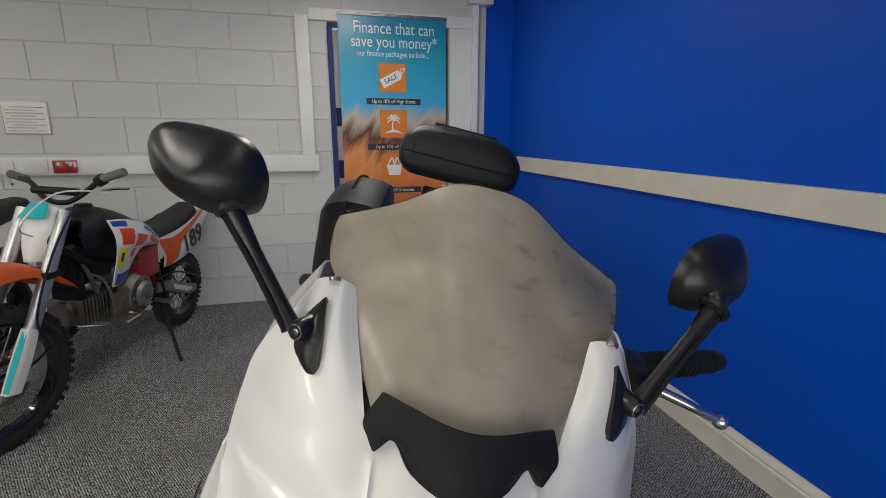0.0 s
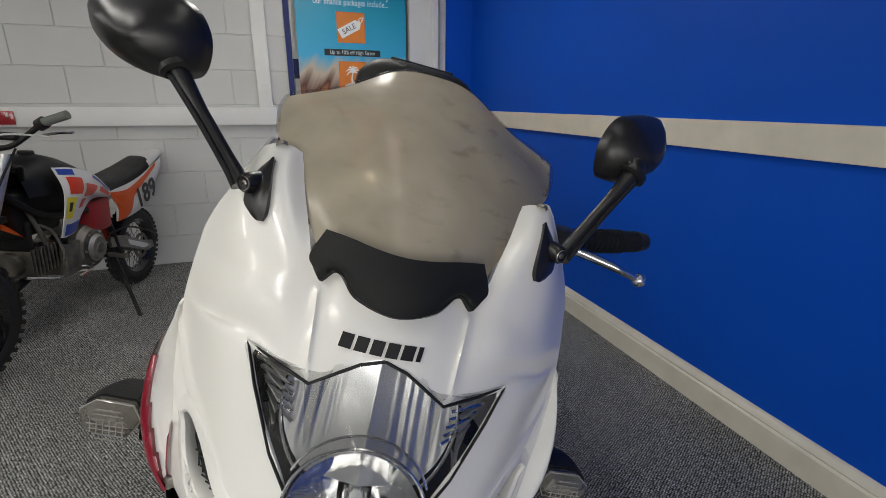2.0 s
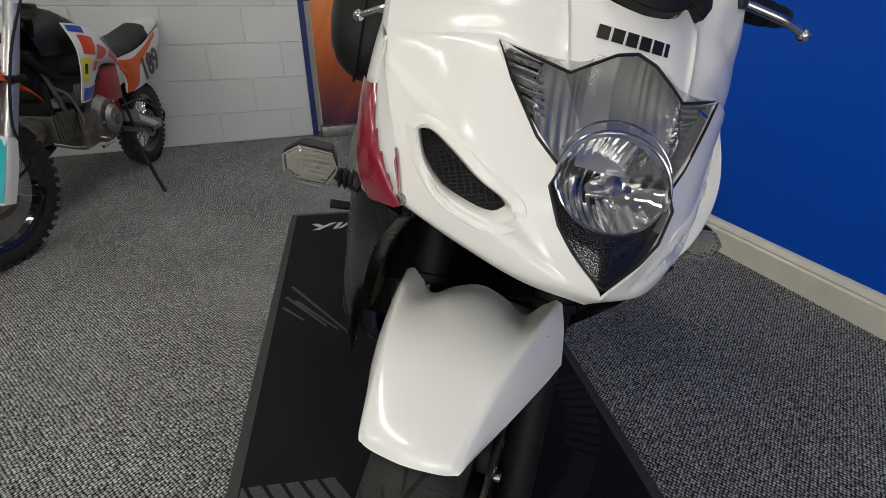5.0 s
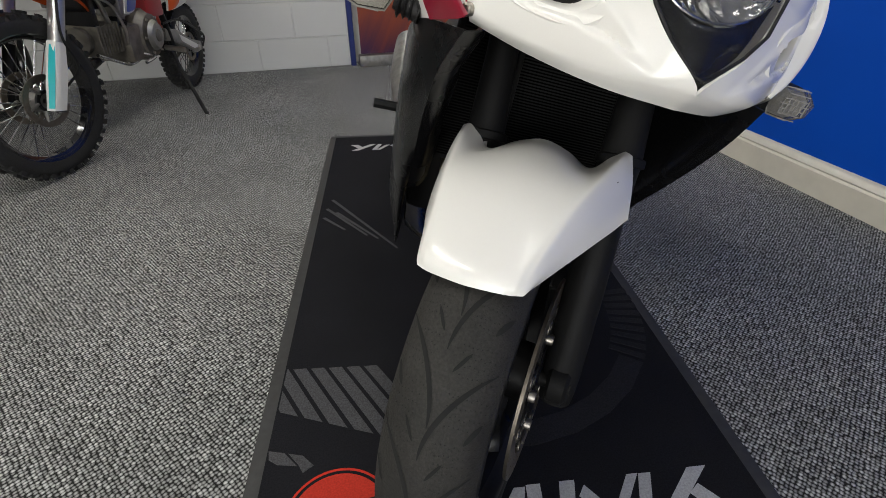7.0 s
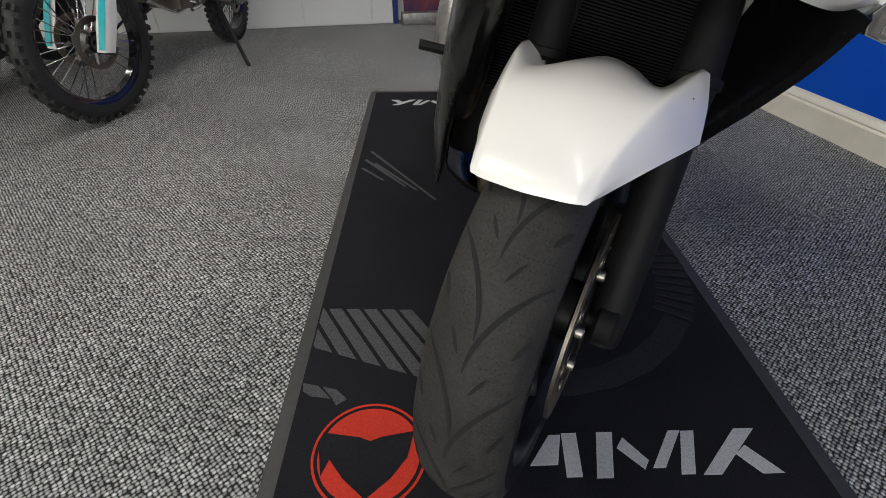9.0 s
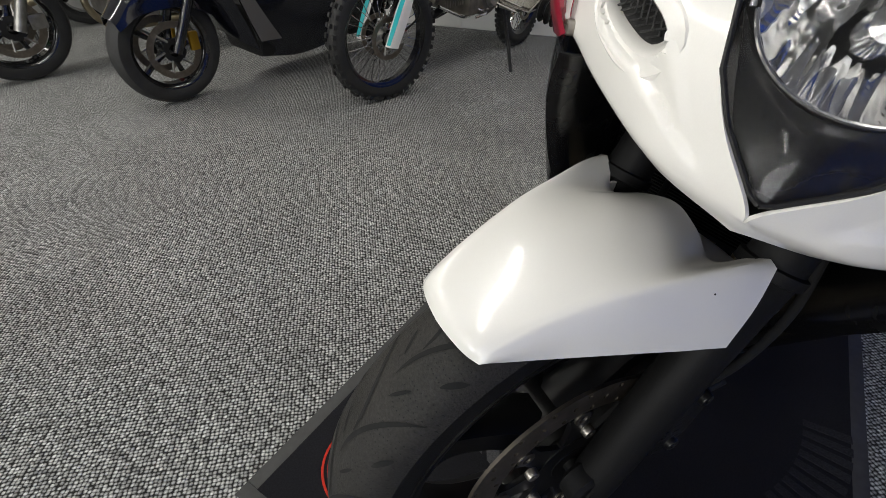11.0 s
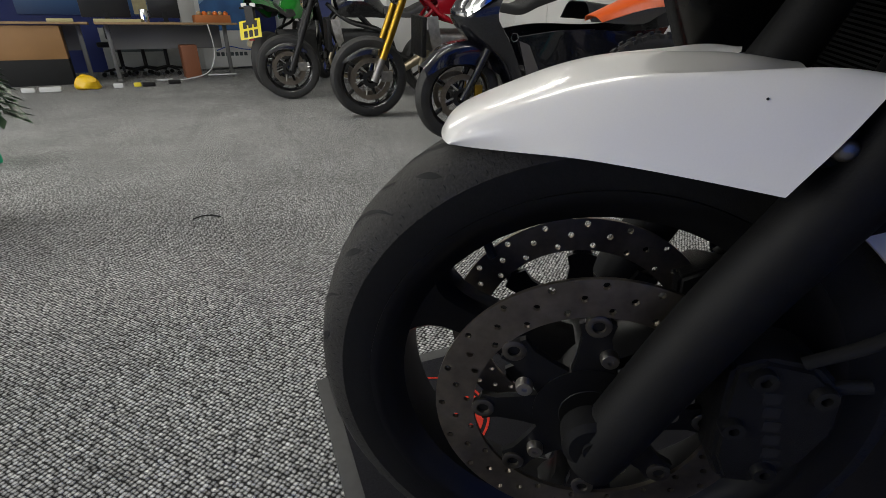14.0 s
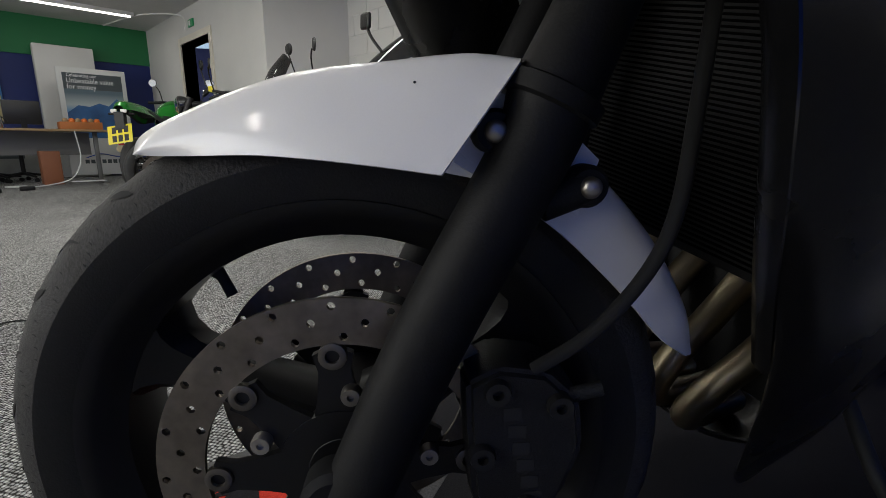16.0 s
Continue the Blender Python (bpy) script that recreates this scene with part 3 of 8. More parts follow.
part("base", boxed(-0.02, 0.835, -0.07, 0.03, 0.0, 0.085, 0.012), ALLOY, banner)
PRINT_WHITE = mat("white_print", (0.8, 0.82, 0.82), 0.4)
PRINT_ORANGE = mat("orange_print", (0.72, 0.22, 0.03), 0.4, stain=0.1, stain_scale=6)
PRINT_DARK = mat("dark_print", (0.02, 0.025, 0.03), 0.4)
face = Matrix.Rotation(radians(90), 4, "X")
words("headline", "Finance that can", 0.118, pose(0.415, -0.003, 2.065) @ face, PRINT_WHITE, banner, align="CENTER", wide=0.80)
words("headline", "save you money*", 0.118, pose(0.415, -0.003, 1.970) @ face, PRINT_WHITE, banner, align="CENTER", wide=0.80)
words("subline", "our finance packages include...", 0.060, pose(0.405, -0.003, 1.888) @ face, PRINT_WHITE, banner, align="CENTER", wide=0.76)
for k, (z, text) in enumerate(((1.615, "Up to 10% off High Street"), (1.275, "Up to 10% off Holidays"), (0.935, "Up to 5% off Groceries"))):
    icon = part("icon", boxed(0.29, 0.498, -0.003, -0.0008, z, z + 0.21, 0.0), PRINT_ORANGE, banner)
    part("label_strip", boxed(0.19, 0.61, -0.0026, -0.0008, z - 0.092, z - 0.046), PRINT_DARK, banner)
    words("caption", text, 0.040, pose(0.40, -0.004, z - 0.069) @ face, PRINT_WHITE, banner, align="CENTER", wide=0.80)
    edge = bmesh.new()
    for a, b, c, d in ((0.29, 0.498, z, z + 0.006), (0.29, 0.498, z + 0.204, z + 0.21), (0.29, 0.296, z, z + 0.21), (0.492, 0.498, z, z + 0.21)):
        box(edge, a, b, -0.0042, -0.003, c, d)
    part("icon_border", edge, AMBER, banner)
    if k == 0:
        tag = plate([(-0.09, -0.035), (0.06, -0.035), (0.09, 0.0), (0.06, 0.035), (-0.09, 0.035)], 0.001, pose(0.39, -0.0036, z + 0.10) @ face @ pose(0, 0, 0, 0, 0, 28))
        part("price_tag", tag, PRINT_WHITE, banner)
        words("tag_word", "SALE", 0.052, pose(0.38, -0.006, z + 0.095) @ face @ pose(0, 0, 0, 0, 0, 28), PRINT_DARK, banner, align="CENTER")
        part("tag_string", tube([(0.468, -0.005, z + 0.14), (0.487, -0.005, z + 0.175), (0.455, -0.005, z + 0.165), (0.462, -0.005, z + 0.14)], 0.003, 6), PRINT_WHITE, banner)
    elif k == 1:
        palm = tube([(0.39, -0.004, z + 0.04), (0.385, -0.004, z + 0.09), (0.395, -0.004, z + 0.135)], [0.008, 0.006, 0.004], 6)
        for a in range(7):
            an = radians(-25 + a * 38)
            tube([(0.395, -0.004, z + 0.135), (0.395 + 0.03 * math.cos(an), -0.004, z + 0.145 + 0.03 * math.sin(an)), (0.395 + 0.055 * math.cos(an), -0.004, z + 0.125 + 0.045 * math.sin(an))], [0.006, 0.006, 0.001], 5, palm)
        tube([(0.33, -0.004, z + 0.035), (0.395, -0.004, z + 0.05), (0.46, -0.004, z + 0.035)], [0.004, 0.012, 0.004], 6, palm)
        part("palm_icon", palm, PRINT_WHITE, banner)
    else:
        bk = plate([(-0.06, 0.04), (0.06, 0.04), (0.045, -0.04), (-0.045, -0.04)], 0.001, pose(0.394, -0.0036, z + 0.09) @ face)
        tube([(0.345, -0.004, z + 0.13), (0.375, -0.004, z + 0.185), (0.394, -0.004, z + 0.13)], 0.005, 6, bk)
        tube([(0.394, -0.004, z + 0.13), (0.415, -0.004, z + 0.185), (0.445, -0.004, z + 0.13)], 0.005, 6, bk)
        part("basket_icon", bk, PRINT_WHITE, banner)

# ---- the floor mat ----
MX, MYV = Vector((0.983, -0.183, 0)), Vector((0.183, 0.983, 0))
mat_m = frame_from(MX, MYV, (0, 0, 1), (-0.36, 0.315, 0.0))
MW, ML = 0.975, 2.11
floor_mat = thing("floor_mat", "black printed workshop mat under the motorcycle", "mat", mat_m)
part("mat_surface", boxed(0.028, MW - 0.028, 0.028, ML - 0.028, 0.0, 0.0065), MAT_BLACK, floor_mat)
eb = bmesh.new()
for a, b, c, d in ((0, MW, 0, 0.03), (0, MW, ML - 0.03, ML), (0, 0.03, 0.03, ML - 0.03), (MW - 0.03, MW, 0.03, ML - 0.03)):
    box(eb, a, b, c, d, 0.0, 0.0055, 0.0015)
part("edging", eb, MAT_EDGE, floor_mat)
def on_mat(outline, z=0.0066, depth=0.0008):
    return plate(outline, depth, pose(0, 0, z))
# round red badge with a plain dark wedge on it
bc = (0.176, 0.186)
ring = bmesh.new()
revolve([(0.100, 0.0066), (0.100, 0.0074), (0.0955, 0.0074), (0.0955, 0.0066)], 56, axis="Z", bm=ring, m=pose(bc[0], bc[1], 0))
part("badge_ring", ring, MAT_RED, floor_mat)
disc = bmesh.new()
bmesh.ops.create_circle(disc, cap_ends=True, radius=0.089, segments=56, matrix=pose(bc[0], bc[1], 0.0074))
part("badge", disc, MAT_RED, floor_mat, smooth=False)
part("badge_wedge", plate([(bc[0] + x, bc[1] + y) for x, y in ((-0.080, 0.040), (-0.020, 0.030), (0.0, 0.022), (0.020, 0.030), (0.077, 0.040), (0.066, -0.010), (0.040, -0.045), (0.0, -0.080), (-0.040, -0.045), (-0.068, -0.010))], 0.0008, pose(0, 0, 0.0076)), MAT_BLACK, floor_mat, smooth=False)
part("badge_rim_gap", plate([(bc[0] + x, bc[1] + y) for x, y in ((-0.090, 0.014), (-0.080, 0.040), (-0.068, -0.010), (-0.078, -0.040))], 0.0008, pose(0, 0, 0.0076)), MAT_BLACK, floor_mat, smooth=False)


# plain pale blocks of the printed mark, near and far
def mark(cx, cy, s, flip):
    for o in ([(-0.214, -0.018), (-0.171, 0.038), (-0.150, 0.038), (-0.166, -0.018)], [(-0.156, -0.040), (-0.129, -0.040), (-0.121, 0.041), (-0.148, 0.041)], [(-0.106, -0.043), (-0.078, -0.043), (-0.055, 0.041), (-0.084, 0.041)],
              [(-0.056, 0.010), (-0.020, -0.030), (-0.008, -0.014), (-0.040, 0.030)], [(-0.006, -0.028), (0.016, -0.028), (0.069, 0.041), (0.047, 0.041)], [(0.038, -0.040), (0.062, -0.040), (0.094, 0.040), (0.070, 0.040)],
              [(0.074, -0.042), (0.106, -0.042), (0.206, 0.042), (0.168, 0.042)], [(0.148, -0.006), (0.176, -0.042), (0.214, -0.042), (0.172, 0.010)]):
        pts = [(cx + flip * s * x, cy + flip * s * y) for x, y in o]
        part("printed_block", on_mat(pts), MAT_WHITE, floor_mat, smooth=False)
mark(0.666, 0.174, 1.0, 1)
mark(0.290, 1.938, 0.85, -1)
# grey hatching: slanted bars between a straight top edge and a sloping lower edge
for k in range(7):
    x = -0.036 + 0.0412 * k
    xe = ((x + 0.0647) / 0.7743, (x + 0.030 + 0.0647) / 0.7743)
    o = [(x, 0.551 - 0.045 * x), (x + 0.030, 0.551 - 0.045 * x), (xe[1], 0.443 - 0.37 * xe[1]), (xe[0], 0.443 - 0.37 * xe[0])]
    if x < 0.032:
        yc = [0.549 - (0.032 - c) / 0.61 for c in (x, x + 0.030)]
        if x + 0.030 < 0.032:
            o = [(0.032, yc[0]), (0.032, yc[1])] + o[2:]
        else:
            o = [(0.032, yc[0]), (0.032, 0.5505), (x + 0.030, 0.5505)] + o[2:]
    part("hatch", on_mat(o), MAT_GREY, floor_mat, smooth=False)
for o in ([(0.030, 0.338), (0.062, 0.330), (0.090, 0.300), (0.052, 0.306), (0.034, 0.318)], [(0.070, 0.328), (0.098, 0.321), (0.122, 0.298), (0.103, 0.284), (0.094, 0.300)]):
    part("hatch", on_mat(o), MAT_GREY, floor_mat, smooth=False)
for (x0, y0), (x1, y1) in (((0.062, 1.402), (0.302, 1.041)), ((0.047, 1.332), (0.202, 1.130)), ((0.042, 1.265), (0.125, 1.175)), ((0.085, 1.30), (0.24, 1.105))):
    part("printed_streak", on_mat([(x0, y0), (x0 + 0.010, y0 + 0.006), (x1 + 0.006, y1 + 0.004), (x1, y1)]), MAT_GREY, floor_mat, smooth=False)
# faint curved band, broken into bars towards its far end
def band(a0, a1, r0, r1):
    aa = [radians(a0 + (a1 - a0) * i / 6) for i in range(7)]
    return on_mat([(0.52 + r1 * math.cos(a), 0.72 + r1 * math.sin(a)) for a in aa] + [(0.52 + r0 * math.cos(a), 0.72 + r0 * math.sin(a)) for a in aa[::-1]])
part("curved_band", band(-110, -34, 0.372, 0.428), MAT_FAINT, floor_mat, smooth=False)
for k in range(9):
    part("hatch", band(-32.5 + 4.4 * k, -29.8 + 4.4 * k, 0.345, 0.430), MAT_FAINT, floor_mat, smooth=False)


# ---- the white sport-touring motorcycle ----
BODY = frame_from((0.9402638, -0.23677002, -0.24463024), (0.24418936, 0.96972757, 0.0), (0.23722469, -0.0597361, 0.96961644), (0.09424664, 0.57618514, 0.0))
bike = thing("sport_touring_motorcycle", "white sport-touring motorcycle on its side stand, headlight off, panniers fitted", "motorcycle", BODY)


def both(rows):
    """Mirrors rows of half controls, centre first, into full rows from -x to +x."""
    return [[(-x, y, z) for x, y, z in r[:0:-1]] + list(r) for r in rows]


# upper cowl: arms beside the screen, hood, flanks
ARM = [[(0.136, 0.098, 1.128), (0.150, 0.0965, 1.133), (0.168, 0.097, 1.132), (0.182, 0.104, 1.124)],
       [(0.121, 0.055, 1.098), (0.146, 0.050, 1.106), (0.176, 0.062, 1.100), (0.200, 0.096, 1.085)],
       [(0.104, 0.015, 1.068), (0.135, 0.018, 1.076), (0.180, 0.045, 1.068), (0.222, 0.105, 1.050)],
       [(0.091, -0.015, 1.044), (0.125, -0.006, 1.048), (0.178, 0.025, 1.035), (0.236, 0.105, 1.015)],
       [(0.078, -0.031, 1.027), (0.118, -0.022, 1.026), (0.172, 0.010, 1.010), (0.239, 0.098, 0.990)]]
HOOD = [[(0.0, -0.063, 1.018), (0.040, -0.050, 1.024), (0.062, -0.028, 1.038), (0.078, -0.031, 1.027), (0.118, -0.022, 1.026), (0.172, 0.010, 1.010), (0.239, 0.098, 0.990)],
        [(0.0, -0.075, 1.000), (0.036, -0.070, 1.002), (0.062, -0.058, 1.002), (0.073, -0.058, 0.996), (0.124, -0.040, 0.998), (0.186, 0.012, 0.978), (0.240, 0.085, 0.962)],
        [(0.0, -0.083, 0.984), (0.033, -0.087, 0.972), (0.062, -0.090, 0.953), (0.068, -0.088, 0.952), (0.132, -0.050, 0.962), (0.194, 0.010, 0.945), (0.238, 0.068, 0.932)]]
FLANK = [[(0.132, -0.050, 0.962), (0.166, -0.024, 0.956), (0.200, 0.014, 0.946), (0.238, 0.068, 0.932)],
         [(0.100, -0.094, 0.912), (0.145, -0.062, 0.905), (0.190, -0.010, 0.900), (0.234, 0.052, 0.900)],
         [(0.0610, -0.138, 0.869), (0.118, -0.107, 0.858), (0.172, -0.046, 0.858), (0.222, 0.020, 0.862)],
         [(0.0680, -0.147, 0.852), (0.112, -0.123, 0.836), (0.166, -0.062, 0.838), (0.215, 0.006, 0.841)],
         [(0.0550, -0.166, 0.822), (0.102, -0.138, 0.806), (0.156, -0.081, 0.805), (0.203, -0.018, 0.808)],
         [(0.036, -0.182, 0.800), (0.090, -0.150, 0.786), (0.148, -0.091, 0.785), (0.197, -0.030, 0.788)],
         [(0.007, -0.197, 0.777), (0.070, -0.164, 0.765), (0.136, -0.099, 0.763), (0.190, -0.040, 0.770)],
         [(0.0, -0.196, 0.764), (0.066, -0.158, 0.755), (0.131, -0.093, 0.755), (0.187, -0.036, 0.762)],
         [(0.0, -0.177, 0.747), (0.062, -0.144, 0.745), (0.126, -0.082, 0.748), (0.184, -0.026, 0.757)]]
VENT = [(0.187, 0.852), (0.174, 0.857), (0.150, 0.847), (0.126, 0.834), (0.101, 0.825), (0.093, 0.815), (0.106, 0.801), (0.131, 0.799), (0.154, 0.804), (0.175, 0.823)]


def inside(px, pz, poly):
    hit = False
    for (x0, z0), (x1, z1) in zip(poly, poly[1:] + poly[:1]):
        if (z0 > pz) != (z1 > pz) and px < (x1 - x0) * (pz - z0) / (z1 - z0) + x0:
            hit = not hit
    return hit


mid_x, mid_z = 0.142, 0.827
WIDE = []
for k, (x, z) in enumerate(VENT):
    ax, az = VENT[(k + 1) % len(VENT)][0] - VENT[k - 1][0], VENT[(k + 1) % len(VENT)][1] - VENT[k - 1][1]
    ln = math.hypot(ax, az)
    side = 1 if (-az * (x - mid_x) + ax * (z - mid_z)) > 0 else -1
    WIDE.append((x - side * az / ln * 0.004, z + side * ax / ln * 0.004))
WEDGE = [[(0.068, -0.088, 0.952), (0.124, -0.046, 0.966), (0.188, 0.008, 0.950), (0.239, 0.072, 0.938)], FLANK[0]]
CENTRE = [r[:4] for r in HOOD]
SIDE = [r[3:] for r in HOOD]
SIDE[2] = WEDGE[0]
cowl = bmesh.new()
sheet(ARM, 44, 26, cowl, True)
sheet(both(CENTRE), 40, 18, cowl)
sheet(SIDE, 44, 18, cowl, True)
sheet(WEDGE, 44, 5, cowl, True)
sheet(FLANK, 44, 76, cowl, True, drop=lambda c: inside(c.x, c.z, WIDE))
bmesh.ops.remove_doubles(cowl, verts=cowl.verts, dist=0.0012)
VLOOP = [cat([Vector((x, 0, z)) for x, z in VENT + VENT[:1]], k / 120) for k in range(120)]
# two creases run from the screen trim to the notches of the headlight
crease = []
for v in cowl.verts:
    if 0.955 < v.co.z < 1.022 and v.co.y < -0.02 and abs(abs(v.co.x) - (0.068 + 0.010 * (v.co.z - 0.952) / 0.075)) < 0.0013:
        crease.append(v)
        v.co.y -= 0.0035 * min(1, (v.co.z - 0.955) / 0.012)
        v.co.z += 0.002
held = set(crease)
soft = [v for v in cowl.verts if not any(e.is_boundary for e in v.link_edges)]
for turn in range(7):
    bmesh.ops.smooth_vert(cowl, verts=[v for v in soft if v not in held], factor=0.5, use_axis_x=True, use_axis_y=True, use_axis_z=True)
# a step across each flank: the band above the vent stands proud of the panel beside the lamp
STEP = [(0.240, 0.917), (0.229, 0.908), (0.200, 0.888), (0.169, 0.872), (0.125, 0.846), (0.077, 0.811), (0.057, 0.790), (0.037, 0.770)]
for v in cowl.verts:
    x, z = abs(v.co.x), v.co.z
    for (x0, z0), (x1, z1) in zip(STEP, STEP[1:]):
        if x1 < x <= x0 and z < 0.93:
            d = (z0 + (z1 - z0) * (x - x0) / (x1 - x0)) - z
            if -0.001 < d < 0.05:
                k = min(1, (d + 0.001) / 0.004) * math.exp(-max(d, 0) / 0.014) * min(1, (x - 0.037) / 0.03)
                v.co.y -= 0.0042 * k
                v.co.x += math.copysign(0.0022 * k, v.co.x)
# the channel in which the vent lies, running on to the chin
LINE = [(0.192, 0.846), (0.176, 0.818), (0.154, 0.799), (0.131, 0.794), (0.106, 0.795), (0.072, 0.785), (0.034, 0.773)]
for v in cowl.verts:
    x, z = abs(v.co.x), v.co.z
    if 0.03 < x < 0.192 and z < 0.87:
        for (x0, z0), (x1, z1) in zip(LINE, LINE[1:]):
            if x1 <= x <= x0:
                d = z - (z0 + (z1 - z0) * (x - x0) / (x1 - x0))
                fade = min(1, (x - 0.03) / 0.05)
                if d > 0:
                    v.co.y += 0.008 * fade * math.exp(-d / 0.016)
                    v.co.x -= math.copysign(0.003 * fade * math.exp(-d / 0.016), v.co.x)
bmesh.ops.smooth_vert(cowl, verts=soft, factor=0.5, use_axis_x=True, use_axis_y=True, use_axis_z=True)
# the skin round each vent is faired smooth, with one even edge
faired = [v for v in soft if any((p.x - abs(v.co.x)) ** 2 + (p.z - v.co.z) ** 2 < 0.022 ** 2 for p in VLOOP[::4]) and v.co.y < 0.0]
for turn in range(4):
    bmesh.ops.smooth_vert(cowl, verts=faired, factor=0.5, use_axis_x=True, use_axis_y=True, use_axis_z=True)
rim_verts = [v for v in cowl.verts if any(e.is_boundary for e in v.link_edges) and any((p.x - abs(v.co.x)) ** 2 + (p.z - v.co.z) ** 2 < 0.0095 ** 2 for p in VLOOP) and v.co.y < 0.0 and abs(v.co.x) > 0.08]
RIMY = []
for p in VLOOP[::3]:
    near = sorted(rim_verts, key=lambda v: (p.x - v.co.x) ** 2 + (p.z - v.co.z) ** 2)[:5]
    RIMY.append(sum(v.co.y for v in near) / len(near))
for turn in range(3):
    RIMY = [(RIMY[k - 1] + 2 * RIMY[k] + RIMY[(k + 1) % 40]) / 4 for k in range(40)]
outer_skin = [v.co.copy() for v in cowl.verts if v.co.x > 0.06 and v.co.z < 0.89]


def rim_surface(q):
    """The depth of the painted skin beside a point of a vent's rim."""
    near = sorted(outer_skin, key=lambda c: (c.x - q.x) ** 2 + (c.z - q.z) ** 2)[:4]
    return sum(c.y for c in near) / 4


bmesh.ops.recalc_face_normals(cowl, faces=cowl.faces)
bmesh.ops.solidify(cowl, geom=cowl.faces[:], thickness=0.003)
upper_cowl = part("upper_cowl", cowl, WHITE, bike, "pearl white painted nose cowl")


def flank_at(x, z):
    """The depth of the flank under (x, z)."""
    best = None
    fine = [[cat([Vector(p) for p in r], i / 24) for i in range(25)] for r in FLANK]
    for i in range(25):
        col = [r[i] for r in fine]
        for j in range(31):
            p = cat(col, j / 30)
            d = (p.x - x) ** 2 + (p.z - z) ** 2
            if best is None or d < best[0]:
                best = (d, p)
    return best[1].y


for s in (-1, 1):
    wall = bmesh.new()
    loops = []
    ring = VLOOP[::3]
    for off, d in ((0.0155, 0.0022), (0.0120, -0.0018), (0.0055, -0.0028), (0.0015, -0.0020), (0.0, 0.0010), (-0.0015, 0.008), (-0.003, 0.021)):
        pts = []
        for k, p in enumerate(ring):
            way = ring[(k + 1) % 40] - ring[k - 1]
            n2 = Vector((-way.z, 0, way.x)).normalized()
            if n2.dot(p - Vector((0.142, 0, 0.827))) < 0:
                n2 = -n2
            pts.append(p + n2 * off)
        depth = [RIMY[k] if off < 0.006 else rim_surface(q) for k, q in enumerate(pts)]
        for turn in range(3):
            depth = [(depth[k - 1] + 2 * depth[k] + depth[(k + 1) % 40]) / 4 for k in range(40)]
        loop = [wall.verts.new((s * q.x, y + d, q.z)) for q, y in zip(pts, depth)]
        loops.append(loop)
    for p, q in zip(loops, loops[1:]):
        for k in range(40):
            wall.faces.new((p[k], p[(k + 1) % 40], q[(k + 1) % 40], q[k]))
    bmesh.ops.recalc_face_normals(wall, faces=wall.faces)
    part("vent_rim", wall, WHITE, bike, "white moulded rim of the vent")
    gr = bmesh.new()
    pts = [(s * x, flank_at(x, z) + 0.024, z) for x, z in VENT]
    gr.faces.new([gr.verts.new(p) for p in pts])
    bmesh.ops.triangulate(gr, faces=gr.faces[:])
    vent = part("vent_backing", gr, GROOVE, bike, smooth=False)
    mesh = bmesh.new()
    for k in range(-12, 16):
        for dx, dz in ((0.012, 0.030), (0.020, -0.014)):
            a = Vector((0.137 + k * 0.0068, 0, 0.826))
            span = [a + Vector((dx, 0, dz)) * t * 0.5 for t in range(-6, 7)]
            run = [p for p in span if inside(p.x, p.z, VENT)]
            if len(run) > 1:
                tube([(s * p.x, flank_at(p.x, p.z) + 0.019, p.z) for p in (run[0], run[-1])], 0.0009, 4, mesh, smooth_path=False)
    part("vent_grille", mesh, BLACK_MATT, bike, "black diamond mesh")
    # side cheek that carries on behind the step in the flank
    CHEEK = [[(s * 0.2365, 0.067, 0.931), (s * 0.2385, 0.060, 0.924), (s * 0.244, 0.12, 0.935), (s * 0.240, 0.24, 0.96), (s * 0.215, 0.42, 0.96)],
             [(s * 0.2325, 0.049, 0.897), (s * 0.2420, 0.034, 0.892), (s * 0.250, 0.10, 0.895), (s * 0.246, 0.24, 0.90), (s * 0.222, 0.45, 0.88)],
             [(s * 0.2205, 0.019, 0.860), (s * 0.2400, 0.008, 0.857), (s * 0.252, 0.08, 0.855), (s * 0.248, 0.22, 0.84), (s * 0.230, 0.44, 0.81)],
             [(s * 0.2065, -0.011, 0.820), (s * 0.2330, -0.010, 0.818), (s * 0.249, 0.06, 0.810), (s * 0.247, 0.20, 0.78), (s * 0.232, 0.42, 0.74)],
             [(s * 0.1955, -0.033, 0.786), (s * 0.2160, -0.026, 0.784), (s * 0.241, 0.04, 0.766), (s * 0.243, 0.17, 0.73), (s * 0.232, 0.38, 0.69)],
             [(s * 0.1885, -0.040, 0.765), (s * 0.1940, -0.038, 0.761), (s * 0.228, 0.035, 0.740), (s * 0.241, 0.15, 0.71), (s * 0.230, 0.34, 0.66)]]
    part("side_cowl", sheet(CHEEK, 24, 30, thick=0.003), WHITE, bike)
    arm_back = sheet([[(s * 0.182, 0.104, 1.124), (s * 0.186, 0.16, 1.130), (s * 0.180, 0.25, 1.10)],
                      [(s * 0.222, 0.105, 1.050), (s * 0.226, 0.18, 1.060), (s * 0.215, 0.30, 1.045)],
                      [(s * 0.239, 0.098, 0.990), (s * 0.244, 0.19, 1.000), (s * 0.23, 0.35, 0.99)],
                      [(s * 0.238, 0.068, 0.932), (s * 0.245, 0.17, 0.945), (s * 0.228, 0.40, 0.95)]], 8, 8, thick=0.003)
    part("inner_cowl", arm_back, WHITE, bike)
    if s < 0:
        red = patch(CHEEK, 0.0, 0.44, 0.28, 1.0, 0.0058, 20, 24)
        part("red_panel", red, DARK_RED, bike, "dark red decal panel")
